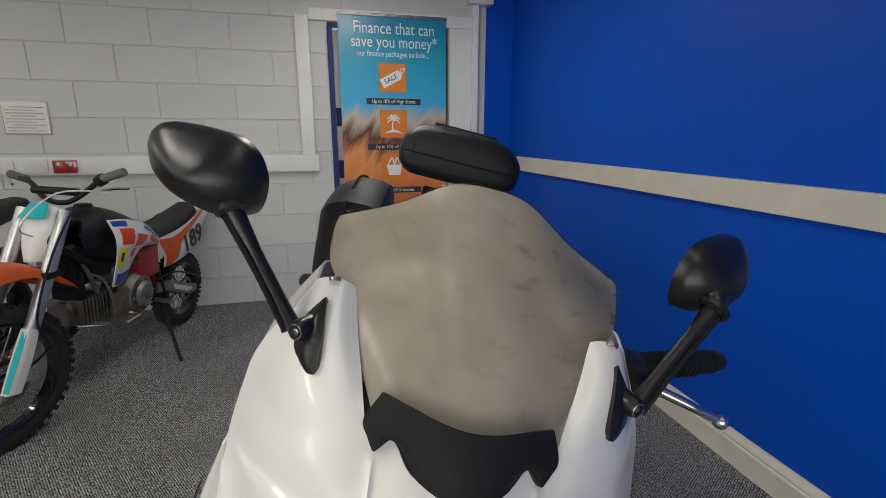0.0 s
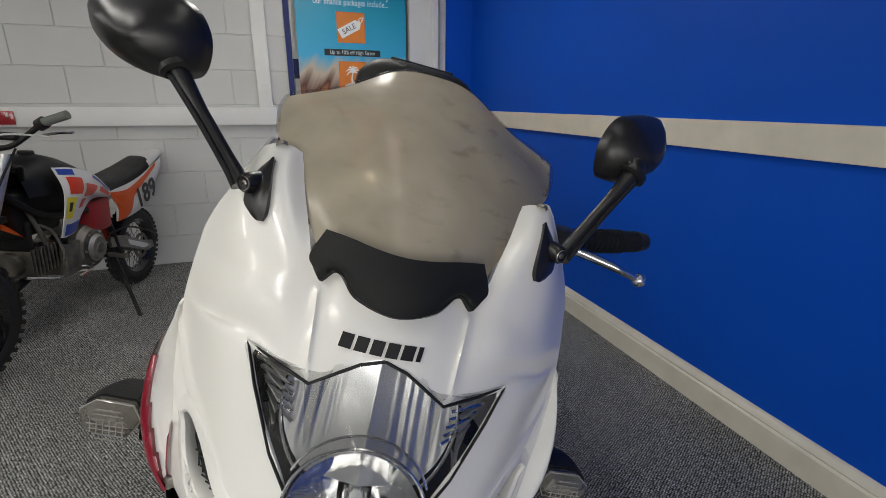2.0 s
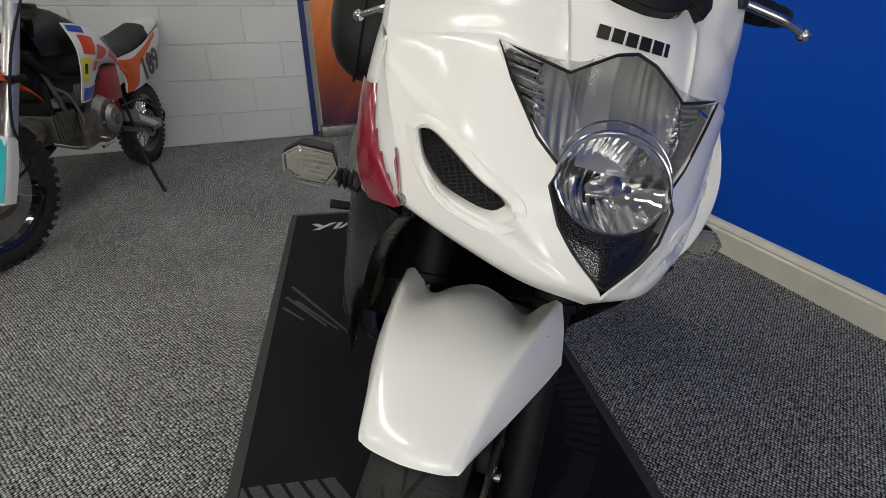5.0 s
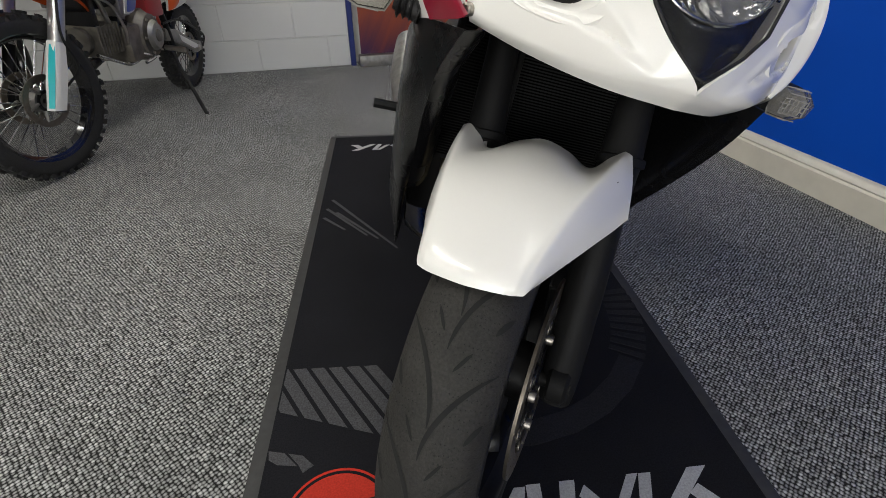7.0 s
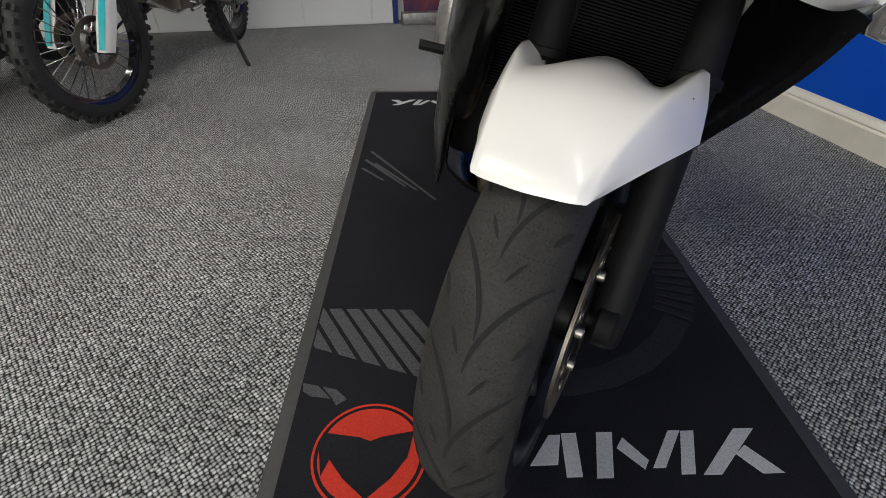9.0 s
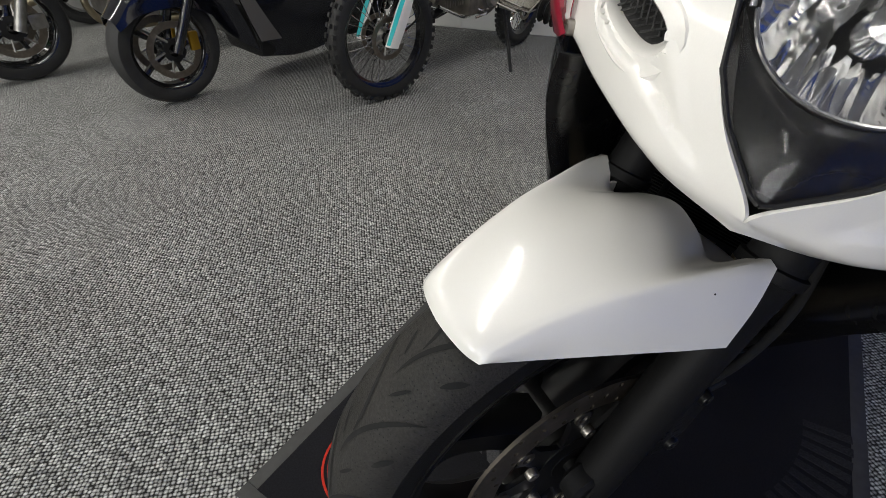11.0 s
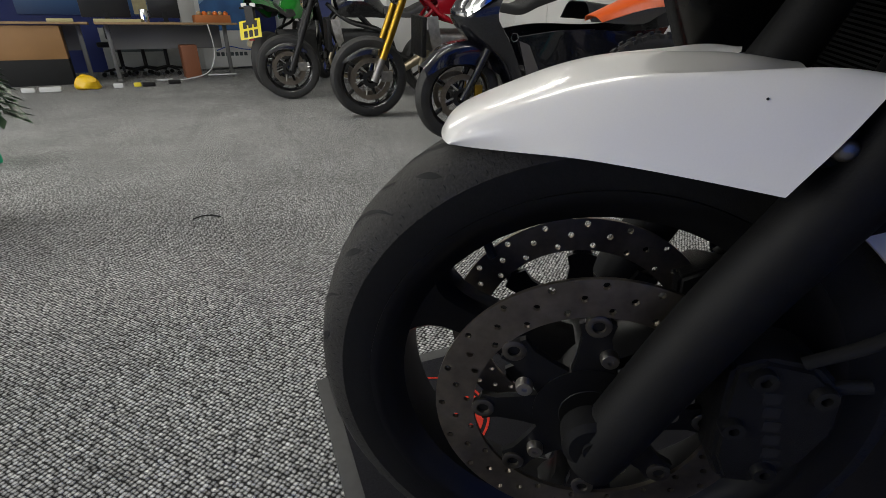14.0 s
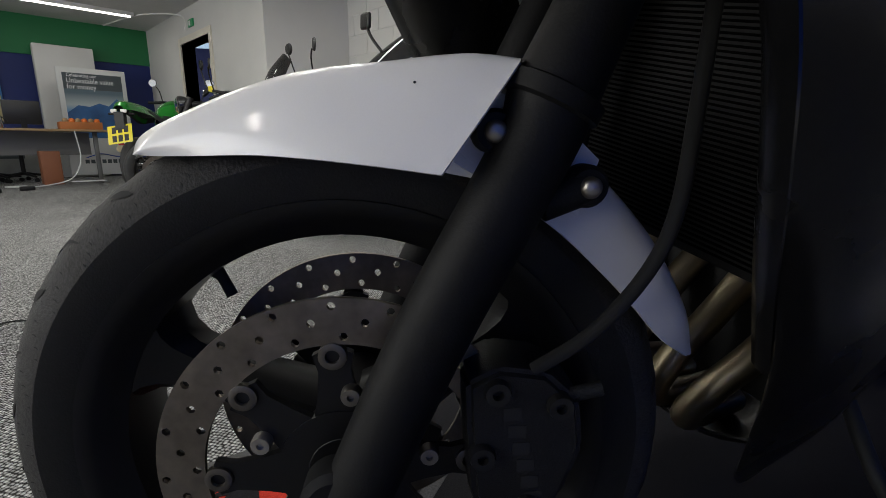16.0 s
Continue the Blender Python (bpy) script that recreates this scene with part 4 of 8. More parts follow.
    if s < 0:
        bolt = revolve([(0.0, -0.003), (0.0028, -0.003), (0.0034, -0.005), (0.0062, -0.0045), (0.0070, -0.002), (0.0070, 0.004)], 16, axis="Y", m=pose(s * 0.1905, -0.0425, 0.770, 0, 0, s * 44))
        part("cowl_bolt", bolt, STEEL, bike)
    # lower fairing
    low = sheet([[(s * 0.190, -0.046, 0.750), (s * 0.232, 0.04, 0.74), (s * 0.245, 0.15, 0.71), (s * 0.235, 0.34, 0.66), (s * 0.21, 0.60, 0.60)],
                 [(s * 0.204, 0.000, 0.690), (s * 0.230, 0.07, 0.665), (s * 0.240, 0.17, 0.62), (s * 0.235, 0.34, 0.56), (s * 0.21, 0.60, 0.49)],
                 [(s * 0.205, 0.052, 0.620), (s * 0.224, 0.11, 0.585), (s * 0.230, 0.20, 0.52), (s * 0.225, 0.35, 0.44), (s * 0.20, 0.60, 0.38)],
                 [(s * 0.200, 0.115, 0.540), (s * 0.212, 0.17, 0.48), (s * 0.214, 0.25, 0.40), (s * 0.210, 0.37, 0.33), (s * 0.18, 0.60, 0.28)],
                 [(s * 0.190, 0.215, 0.430), (s * 0.188, 0.25, 0.33), (s * 0.182, 0.30, 0.25), (s * 0.172, 0.40, 0.20), (s * 0.15, 0.60, 0.18)]], 20, 20, thick=0.003)
    part("lower_fairing", low, FAIRING_BLACK, bike, "black lower fairing")
    edge_in = [(0.190, -0.046, 0.750), (0.204, 0.000, 0.690), (0.205, 0.052, 0.620), (0.200, 0.115, 0.540), (0.190, 0.215, 0.430)]
    liner = sheet([[(s * x, y, z), (s * (x - 0.020), y - 0.004 + 0.010, z + 0.004), (s * (x - 0.038), y + 0.060, z + 0.010), (s * (x - 0.045), y + 0.14, z + 0.014)] for x, y, z in edge_in], 10, 20, thick=0.002)
    part("fairing_liner", liner, FAIRING_BLACK, bike, "gloss black inner lip of the lower fairing")
# underside and air duct behind the forks
part("under_tray", sheet(both([[(0.0, -0.165, 0.755), (0.09, -0.100, 0.755), (0.176, -0.010, 0.765)], [(0.0, -0.05, 0.785), (0.10, -0.01, 0.780), (0.19, 0.03, 0.770)], [(0.0, 0.12, 0.79), (0.10, 0.12, 0.78), (0.19, 0.12, 0.74)]]), 20, 8, thick=0.002), BLACK_MATT, bike)
# radiator with fins, engine and exhaust headers
rb = boxed(-0.165, 0.165, 0.235, 0.27, 0.49, 0.74, 0.006)
radiator = part("radiator", rb, GROOVE, bike)
for k in range(46):
    z = 0.50 + k * 0.0051
    part("radiator_fin", boxed(-0.155, 0.155, 0.2335, 0.2349, z, z + 0.0022), FIN, radiator, smooth=False)
part("engine_block", boxed(-0.17, 0.17, 0.44, 0.80, 0.26, 0.62, 0.03), DARK_MATT, bike)
for k in range(4):
    x = -0.09 + 0.07 * k
    part("exhaust_header", tube([(x, 0.46, 0.45), (x, 0.39, 0.37), (x * 0.85, 0.345, 0.30), (x * 0.7, 0.36, 0.235), (x * 0.6, 0.52, 0.20)], 0.019, 12), EXHAUST, bike, "brown heat-tinted steel pipe")
part("belly_pan", sheet(both([[(0.0, 0.36, 0.215), (0.09, 0.37, 0.22), (0.15, 0.39, 0.24)], [(0.0, 0.45, 0.175), (0.10, 0.45, 0.185), (0.16, 0.45, 0.23)], [(0.0, 0.75, 0.18), (0.1, 0.75, 0.19), (0.15, 0.75, 0.25)]]), 12, 8, thick=0.003), FAIRING_BLACK, bike)
# tank, seat, tail
part("tank", sheet(both([[(0.0, 0.36, 1.03), (0.09, 0.36, 1.01), (0.15, 0.37, 0.90), (0.16, 0.38, 0.80)], [(0.0, 0.50, 1.08), (0.11, 0.50, 1.05), (0.17, 0.50, 0.93), (0.17, 0.5, 0.80)], [(0.0, 0.70, 1.02), (0.10, 0.70, 0.99), (0.15, 0.70, 0.88), (0.14, 0.70, 0.78)], [(0.0, 0.80, 0.90), (0.06, 0.80, 0.88), (0.09, 0.80, 0.84), (0.09, 0.80, 0.78)]]), 24, 20, thick=0.002), WHITE, bike)
part("seat", sheet(both([[(0.0, 0.78, 0.86), (0.08, 0.78, 0.85), (0.11, 0.78, 0.80)], [(0.0, 1.0, 0.83), (0.13, 1.0, 0.82), (0.16, 1.0, 0.76)], [(0.0, 1.12, 0.90), (0.12, 1.12, 0.89), (0.14, 1.12, 0.82)], [(0.0, 1.42, 0.93), (0.08, 1.42, 0.92), (0.10, 1.42, 0.87)]]), 16, 18, thick=0.01), SEAT, bike)
part("tail_unit", boxed(-0.11, 0.11, 0.80, 1.52, 0.76, 0.85, 0.03), WHITE, bike)
# rear wheel
RW = pose(0, 1.375, 0.302)
rear = part("rear_wheel", revolve([(0.05, -0.05), (0.20, -0.05), (0.222, -0.08), (0.228, -0.085), (0.228, 0.085), (0.222, 0.08), (0.20, 0.05), (0.05, 0.05)], 48, m=RW), BLACK_GLOSS, bike)
part("rear_tyre", revolve([(0.222, -0.082), (0.262, -0.093), (0.290, -0.075), (0.307, -0.035), (0.310, 0.0), (0.307, 0.035), (0.290, 0.075), (0.262, 0.093), (0.222, 0.082)], 64, m=RW), RUBBER, rear)
part("swing_arm", tube([(0.13, 0.80, 0.36), (0.13, 1.1, 0.33), (0.125, 1.375, 0.302)], 0.028, 10), BLACK_MATT, bike)
part("side_stand", tube([(0.12, 0.72, 0.24), (0.24, 0.70, 0.115), (0.315, 0.69, 0.082)], 0.013, 10), DARK_MATT, bike)
part("silencer", tube([(-0.16, 0.95, 0.30), (-0.20, 1.2, 0.38), (-0.21, 1.45, 0.46)], [0.045, 0.058, 0.05], 16), ALLOY, bike)
part("foot_peg", tube([(-0.19, 0.78, 0.40), (-0.29, 0.77, 0.40)], 0.014, 8), DARK_MATT, bike)

# windscreen and its black lower trim
SC = [[(0.0, -0.050, 1.036), (0.030, -0.045, 1.037), (0.060, -0.030, 1.040), (0.084, -0.010, 1.044)],
      [(0.0, 0.000, 1.092), (0.040, 0.004, 1.091), (0.082, 0.018, 1.085), (0.116, 0.040, 1.082)],
      [(0.0, 0.060, 1.146), (0.052, 0.064, 1.143), (0.105, 0.078, 1.130), (0.150, 0.096, 1.117)],
      [(0.0, 0.120, 1.190), (0.062, 0.123, 1.185), (0.124, 0.132, 1.166), (0.178, 0.140, 1.140)],
      [(0.0, 0.185, 1.230), (0.066, 0.185, 1.222), (0.130, 0.186, 1.192), (0.187, 0.182, 1.166)],
      [(0.0, 0.240, 1.258), (0.055, 0.236, 1.250), (0.118, 0.214, 1.212), (0.185, 0.192, 1.182)]]
screen = part("windscreen", sheet(both(SC), 40, 40, thick=0.0035), SCREEN, bike, "scuffed smoke-tinted acrylic windscreen")
edge = [(-x, y, z) for x, y, z in SC[5][:0:-1]] + list(SC[5])
part("screen_edge", tube([(-0.178, 0.140, 1.140)] + edge + [(0.178, 0.140, 1.140)], 0.0026, 8), GLASS, screen, "polished clear edge")
TR = [[(0.0, -0.039, 1.070), (0.028, -0.034, 1.071), (0.055, -0.023, 1.073), (0.081, -0.011, 1.073)],
      [(0.0, -0.054, 1.052), (0.032, -0.048, 1.052), (0.062, -0.033, 1.055), (0.092, -0.016, 1.046)],
      [(0.0, -0.064, 1.034), (0.032, -0.056, 1.038), (0.060, -0.036, 1.045), (0.085, -0.026, 1.036)],
      [(0.0, -0.067, 1.021), (0.036, -0.056, 1.028), (0.061, -0.029, 1.041), (0.078, -0.034, 1.029)]]
trim_rows = [[(x * 1.01, y - 0.006, z + 0.004) for x, y, z in r] for r in TR]
trim = part("screen_trim", sheet(both(trim_rows), 40, 16, thick=0.004), DARK_MATT, bike, "matt black screen base trim")
# lower edge of the trim turned in against the fairing
lip = [[(x * (1 - 0.03 * k), y + 0.009 * k + 0.001, z - 0.005 * k) for x, y, z in trim_rows[3]] for k in range(3)]
part("trim_lip", sheet(both(lip), 40, 6, thick=0.002), DARK_MATT, trim)

for s in (-1, 1):
    sb2 = revolve([(0.0, 0.0012), (0.002, 0.0012), (0.0026, 0.0026), (0.0058, 0.0022), (0.0066, 0.0008), (0.0066, -0.003)], 16, axis="Z", m=pose(s * 0.160, 0.092, 1.1335, -28, s * 12))
    part("screen_bolt", sb2, STEEL, bike)
    # mirror: mount, pivot, stem, housing, glass
    mount = part("mirror_mount", sheet([[(s * 0.1605, 0.066, 1.121), (s * 0.1625, 0.066, 1.120), (s * 0.164, 0.069, 1.118)], [(s * 0.1535, 0.037, 1.100), (s * 0.165, 0.040, 1.099), (s * 0.177, 0.060, 1.098)], [(s * 0.149, 0.015, 1.074), (s * 0.164, 0.022, 1.072), (s * 0.181, 0.046, 1.072)], [(s * 0.151, 0.011, 1.062), (s * 0.157, 0.014, 1.061), (s * 0.166, 0.024, 1.063)]], 8, 10, thick=0.006), BLACK_SATIN, bike)
    pv = pose(s * 0.1735, 0.040, 1.0925, 0, 0, s * 24)
    part("mirror_pivot", revolve([(0.0, -0.008), (0.0035, -0.008), (0.0035, -0.011), (0.0085, -0.012), (0.0105, -0.009), (0.0115, 0.0), (0.0115, 0.016)], 24, axis="Y", m=pv), BLACK_SATIN, mount)
    part("pivot_screw", revolve([(0.0, -0.0095), (0.0016, -0.0095), (0.0018, -0.0118), (0.0036, -0.0112), (0.0036, -0.006)], 6, axis="Y", m=pv), STEEL, mount, "small hex screw")
    part("pivot_ring", revolve([(0.0072, -0.001), (0.0080, 0.0), (0.0072, 0.001), (0.0064, 0.0)], 24, axis="Y", m=pv @ pose(0, -0.012, 0)), STEEL, mount)
    TOP = Vector((-0.275, 0.080, 1.186)) if s < 0 else Vector((0.264, 0.104, 1.199))
    foot = Vector((s * 0.186, 0.048, 1.086))
    way = TOP - foot
    stem = part("mirror_stem", tube([foot, foot + way * 0.25 + Vector((0, 0.002, -0.001)), foot + way * 0.65 + Vector((0, 0.002, -0.002)), TOP, TOP + Vector((s * 0.004, 0.010, 0.010))], [0.0110, 0.0086, 0.0080, 0.0115, 0.0145], 14), BLACK_SATIN, mount)
    part("stem_rib", tube([foot + Vector((s * 0.004, -0.0100, 0.0)), foot + way * 0.5 + Vector((s * 0.003, -0.0080, -0.003)), TOP + Vector((s * 0.002, -0.0110, -0.008))], 0.0028, 6), BLACK_SATIN, stem)
    part("stem_collar", revolve([(0.0135, -0.006), (0.0180, -0.003), (0.0180, 0.003), (0.0135, 0.006)], 20, axis="Z", m=Matrix.Translation(TOP) @ pose(0, 0, 0, -18, s * 36)), BLACK_SATIN, stem)
    # housing in its own frame: x out, y back, z up
    if s < 0:
        hm = Matrix.Translation((-0.275, 0.090, 1.186)) @ Matrix.Rotation(radians(-16), 4, "Z")
    else:
        hm = Matrix.Translation((0.250, 0.136, 1.192)) @ Matrix.Rotation(radians(38), 4, "Z") @ Matrix.Rotation(radians(-14), 4, "Y")
    O = [(0.117, 0.040), (0.112, 0.055), (0.096, 0.067), (0.068, 0.071), (0.040, 0.072), (0.012, 0.071), (-0.007, 0.062), (-0.018, 0.050), (-0.025, 0.034), (-0.025, 0.014), (-0.019, -0.001), (-0.006, -0.008), (0.017, -0.014), (0.047, -0.012), (0.078, -0.004), (0.101, 0.010), (0.112, 0.024)]
    hb = bmesh.new()
    cx, cz = 0.032, 0.016
    rings = []
    for f, d in ((1.0, 0.012), (1.0, 0.003), (0.975, -0.006), (0.82, -0.0175), (0.58, -0.0300), (0.34, -0.0385), (0.15, -0.0415), (0.0, -0.042)):
        ring = []
        for k in range(44):
            p = cat([Vector((x, 0, z)) for x, z in O + O[:1]], k / 44)
            ring.append(hb.verts.new((s * (cx + (p.x - cx) * f), d + 0.010 * (1 - f) * (0.04 - p.z) * 20 * 0.2, cz + (p.z - cz) * f)))
        rings.append(ring)
    for a, b in zip(rings, rings[1:]):
        for k in range(44):
            hb.faces.new((a[k], a[(k + 1) % 44], b[(k + 1) % 44], b[k]))
    bmesh.ops.remove_doubles(hb, verts=hb.verts, dist=0.0005)
    bmesh.ops.recalc_face_normals(hb, faces=hb.faces)
    house = part("mirror_housing", hb, BLACK_SATIN, stem, m=hm)
    gb = bmesh.new()
    gb.faces.new([gb.verts.new((s * (cx + (p.x - cx) * 0.97), 0.0095, cz + (p.z - cz) * 0.97)) for p in (cat([Vector((x, 0, z)) for x, z in O + O[:1]], k / 44) for k in range(44))])
    mg = part("mirror_glass", gb, MIRROR, stem, smooth=False, m=hm)
    # indicator on its rubber stalk
    ind = part("indicator_stalk", tube([(s * 0.235, 0.06, 0.742), (s * 0.268, 0.068, 0.748)], [0.014, 0.011], 12), BLACK_MATT, bike)
    rb2 = bmesh.new()
    for k in range(4):
        revolve([(0.010, -0.003), (0.0155, 0.0), (0.010, 0.003)], 14, axis="X", bm=rb2, m=pose(s * (0.240 + 0.008 * k), 0.062, 0.744))
    part("stalk_ribs", rb2, BLACK_MATT, ind)
    im = pose(s * 0.300, 0.070, 0.754, 0, 0, 0)
    lens = bmesh.new()
    OUT = [(-0.030, 0.000), (-0.020, 0.020), (0.022, 0.021), (0.040, 0.006), (0.036, -0.014), (0.014, -0.023), (-0.020, -0.020)]
    lr = []
    for f, d in ((1.0, 0.0), (1.0, -0.010), (0.90, -0.020), (0.62, -0.026)):
        lr.append([lens.verts.new(im @ Vector((s * x * f, d, z * f))) for x, z in OUT])
    for q, r in zip(lr, lr[1:]):
        for k in range(7):
            lens.faces.new((q[k], q[(k + 1) % 7], r[(k + 1) % 7], r[k]))
    lens.faces.new(lr[-1])
    bmesh.ops.recalc_face_normals(lens, faces=lens.faces)
    part("indicator_lens", lens, LAMP_LENS, ind, "clear ribbed lens", smooth=False)
    dish = bmesh.new()
    dish.faces.new([dish.verts.new(im @ Vector((s * x * 0.93, -0.004, z * 0.93))) for x, z in OUT])
    part("indicator_reflector", dish, SILVER, ind, smooth=False)
    bulb = bmesh.new()
    bmesh.ops.create_uvsphere(bulb, u_segments=12, v_segments=8, radius=0.006, matrix=im @ pose(0, -0.012, 0))
    part("indicator_bulb", bulb, SILVER, ind)
    back = bmesh.new()
    br = []
    for f, d, lift in ((1.05, 0.001, 0.0), (1.06, 0.008, 0.001), (0.98, 0.026, 0.003), (0.74, 0.046, 0.004), (0.40, 0.060, 0.002), (0.10, 0.064, 0.0)):
        br.append([back.verts.new(im @ Vector((s * (x * f - 0.010 * (1 - f)), d, z * f + lift))) for x, z in OUT])
    for q, r in zip(br, br[1:]):
        for k in range(7):
            back.faces.new((q[k], q[(k + 1) % 7], r[(k + 1) % 7], r[k]))
    back.faces.new(br[-1])
    back.faces.new(br[0][::-1])
    bmesh.ops.recalc_face_normals(back, faces=back.faces)
    bmesh.ops.bevel(back, geom=back.edges[:], offset=0.002, segments=2, affect="EDGES")
    part("indicator_back", back, DARK_MATT, ind)
    ribs = bmesh.new()
    for k in range(7):
        z = -0.021 + 0.007 * k
        w = 0.030 - abs(z) * 0.6
        box(ribs, -w * 0.8, w * 0.8, -0.0268, -0.0258, z, z + 0.0014, m=im)
    for k in range(6):
        x = -0.018 + 0.0075 * k
        box(ribs, s * x - 0.0006, s * x + 0.0006, -0.0272, -0.0260, -0.012, 0.010, m=im)
    part("lens_ribs", ribs, LENS_RIB, ind, "pale moulded lens ribs")
    rimp = [im @ Vector((s * x * 1.01, -0.0095, z * 1.01)) for x, z in OUT + OUT[:1]]
    part("lens_rim", tube(rimp, 0.0014, 6, smooth_path=False), LENS_RIB, ind)

# name bars on the hood: plain black strokes
def hood_point(x, z):
    return (x, -0.0762 + 0.0047 * (x / 0.04) ** 2 - 0.62 * (1.0 - z), z)


for k in range(6):
    x0 = -0.045 + 0.0148 * k
    w = 0.0118 if k < 5 else 0.0045
    nb2 = sheet([[hood_point(x0 + 0.001, 0.9995), hood_point(x0 + w + 0.001, 0.9995)], [hood_point(x0 - 0.001, 0.9875), hood_point(x0 + w - 0.001, 0.9875)]], 3, 3, thick=0.0008)
    part("name_bar", nb2, INK, bike)

# headlight: bowl, two reflectors, lens
HL = [[(0.0, -0.083, 0.983), (0.022, -0.086, 0.977), (0.044, -0.089, 0.964), (0.064, -0.090, 0.951)],
      [(0.0, -0.097, 0.962), (0.045, -0.094, 0.955), (0.090, -0.077, 0.955), (0.131, -0.051, 0.961)],
      [(0.0, -0.118, 0.930), (0.045, -0.112, 0.929), (0.085, -0.094, 0.928), (0.114, -0.075, 0.931)],
      [(0.0, -0.138, 0.896), (0.030, -0.134, 0.895), (0.060, -0.122, 0.892), (0.084, -0.113, 0.889)],
      [(0.0, -0.152, 0.870), (0.021, -0.149, 0.870), (0.042, -0.144, 0.870), (0.0605, -0.138, 0.870)],
      [(0.0, -0.161, 0.852), (0.023, -0.158, 0.852), (0.047, -0.152, 0.852), (0.0685, -0.146, 0.853)],
      [(0.0, -0.173, 0.828), (0.020, -0.171, 0.827), (0.040, -0.168, 0.825), (0.0550, -0.166, 0.823)],
      [(0.0, -0.182, 0.810), (0.014, -0.181, 0.809), (0.027, -0.179, 0.805), (0.036, -0.178, 0.802)],
      [(0.0, -0.193, 0.780), (0.003, -0.193, 0.780), (0.005, -0.193, 0.780), (0.007, -0.192, 0.780)]]
CHIN = [[(0.0, -0.160, 0.818), (0.022, -0.158, 0.821), (0.044, -0.150, 0.832), (0.064, -0.140, 0.848)]] + [[(x * 0.97, y + 0.007, z) for x, y, z in r] for r in HL[7:]]
lamp = part("headlight_bowl", sheet(both([[(x * 0.985, y + 0.088, z - 0.016) for x, y, z in r] for r in HL]), 24, 20, thick=0.002), BLACK_SATIN, bike, "black headlight housing with silvered reflectors")
part("headlight_chin", sheet(both(CHIN), 24, 12, thick=0.002), FAIRING_BLACK, lamp, "black panel under the lower reflector")
for s in (-1, 1):
    # side light: stack of slanted slats in each wing
    for k in range(8):
        z = 0.949 - 0.0085 * k
        xo = 0.122 - 0.0046 * k
        y0 = -0.046 - 0.0058 * k
        slat = sheet([[(s * 0.088, y0 - 0.022, z + 0.001), (s * xo, y0 + 0.006, z + 0.003)], [(s * 0.088, y0 - 0.008, z - 0.004), (s * xo, y0 + 0.020, z - 0.002)]], 4, 2, thick=0.001)
        part("side_light_slat", slat, SILVER, lamp)


def reflector(cx, cy, cz, rx, rz, depth, tilt, m0):
    b = bmesh.new()
    rings = []
    for i in range(15):
        f = 0.03 + 0.97 * i / 14
        ring = []
        for k in range(120):
            a = 2 * math.pi * k / 120
            x, z = rx * f * math.cos(a), rz * f * math.sin(a) * (1 - 0.12 * math.cos(a) ** 2)
            ring.append(b.verts.new(m0 @ Vector((x, depth * (1 - f ** 1.7) + tilt * math.cos(x * 2 * math.pi / 0.0105) * min(1, 2 * f), z))))
        rings.append(ring)
    for p, q in zip(rings, rings[1:]):
        for k in range(120):
            b.faces.new((p[k], p[(k + 1) % 120], q[(k + 1) % 120], q[k]))
    return b


m_lo = pose(0, -0.136, 0.8630, -25, 0, 0)
up = bmesh.new()
grid = []
frnd = random.Random(5)
flute = [(frnd.uniform(0.0, 6.28), frnd.uniform(0.6, 1.0)) for k in range(8)]
for j in range(29):
    z = 0.980 - 0.112 * j / 28
    line = []
    # the bowl is an oval; a lamp opening is cut by the lower reflector before it
    half = 0.0855 * math.sqrt(max(0.02, 1 - ((z - 0.922) / 0.068) ** 2)) if z < 0.922 else 0.0855 - 0.30 * max(0.0, z - 0.940) * 2.2
    for i in range(161):
        x = half * (i / 80 - 1)
        y = -0.090 - 0.62 * (0.955 - z) + 0.25 * abs(x) + 0.018 + 0.020 * (1 - (x / 0.092) ** 2) * (1 - ((z - 0.918) / 0.075) ** 2)
        # smooth crown, stepped vertical facets towards both sides
        side_on = min(1, max(0, (abs(x + 0.006) - 0.022) / 0.02))
        ph, am = flute[int(abs(x) / 0.013) % 8]
        y += 0.0011 * side_on * am * math.cos(x * 2 * math.pi / 0.0125 + ph + 7.0 * (z - 0.92) * (1 if x > 0 else -1))
        line.append(up.verts.new((x, y, z)))
    grid.append(line)
for p, q in zip(grid, grid[1:]):
    for i in range(160):
        up.faces.new((p[i], p[i + 1], q[i + 1], q[i]))
bmesh.ops.recalc_face_normals(up, faces=up.faces)
part("upper_reflector", up, SILVERED, lamp, "bright fluted reflector bowl")
for side in (-1, 1):
    rim = []
    for k in range(13):
        z = 0.945 - 0.006 * k
        x = 0.0865 * math.sqrt(max(0.02, 1 - ((z - 0.922) / 0.068) ** 2))
        rim.append((side * x, -0.074 - 0.62 * (0.955 - z) + 0.25 * x, z))
    part("bowl_edge", tube(rim, 0.0016, 6), CHROME, lamp, "bright edge of the upper bowl")
part("lower_reflector", reflector(0, 0, 0, 0.0600, 0.0475, 0.044, 0.0010, m_lo), REFLECTOR, lamp, "round fluted reflector bowl")
part("bulb_cap", revolve([(0.0, -0.016), (0.010, -0.014), (0.012, 0.0), (0.012, 0.022)], 18, axis="Y", m=m_lo @ pose(0, 0.012, 0)), CHROME, lamp)
arc = [m_lo @ Vector((0.0635 * math.cos(a), -0.005, 0.0520 * math.sin(a))) for a in [math.pi * (-0.10 + 1.2 * k / 14) for k in range(15)]]
part("divider_arc", tube(arc, 0.0018, 8), CHROME, lamp, "bright curved divider")
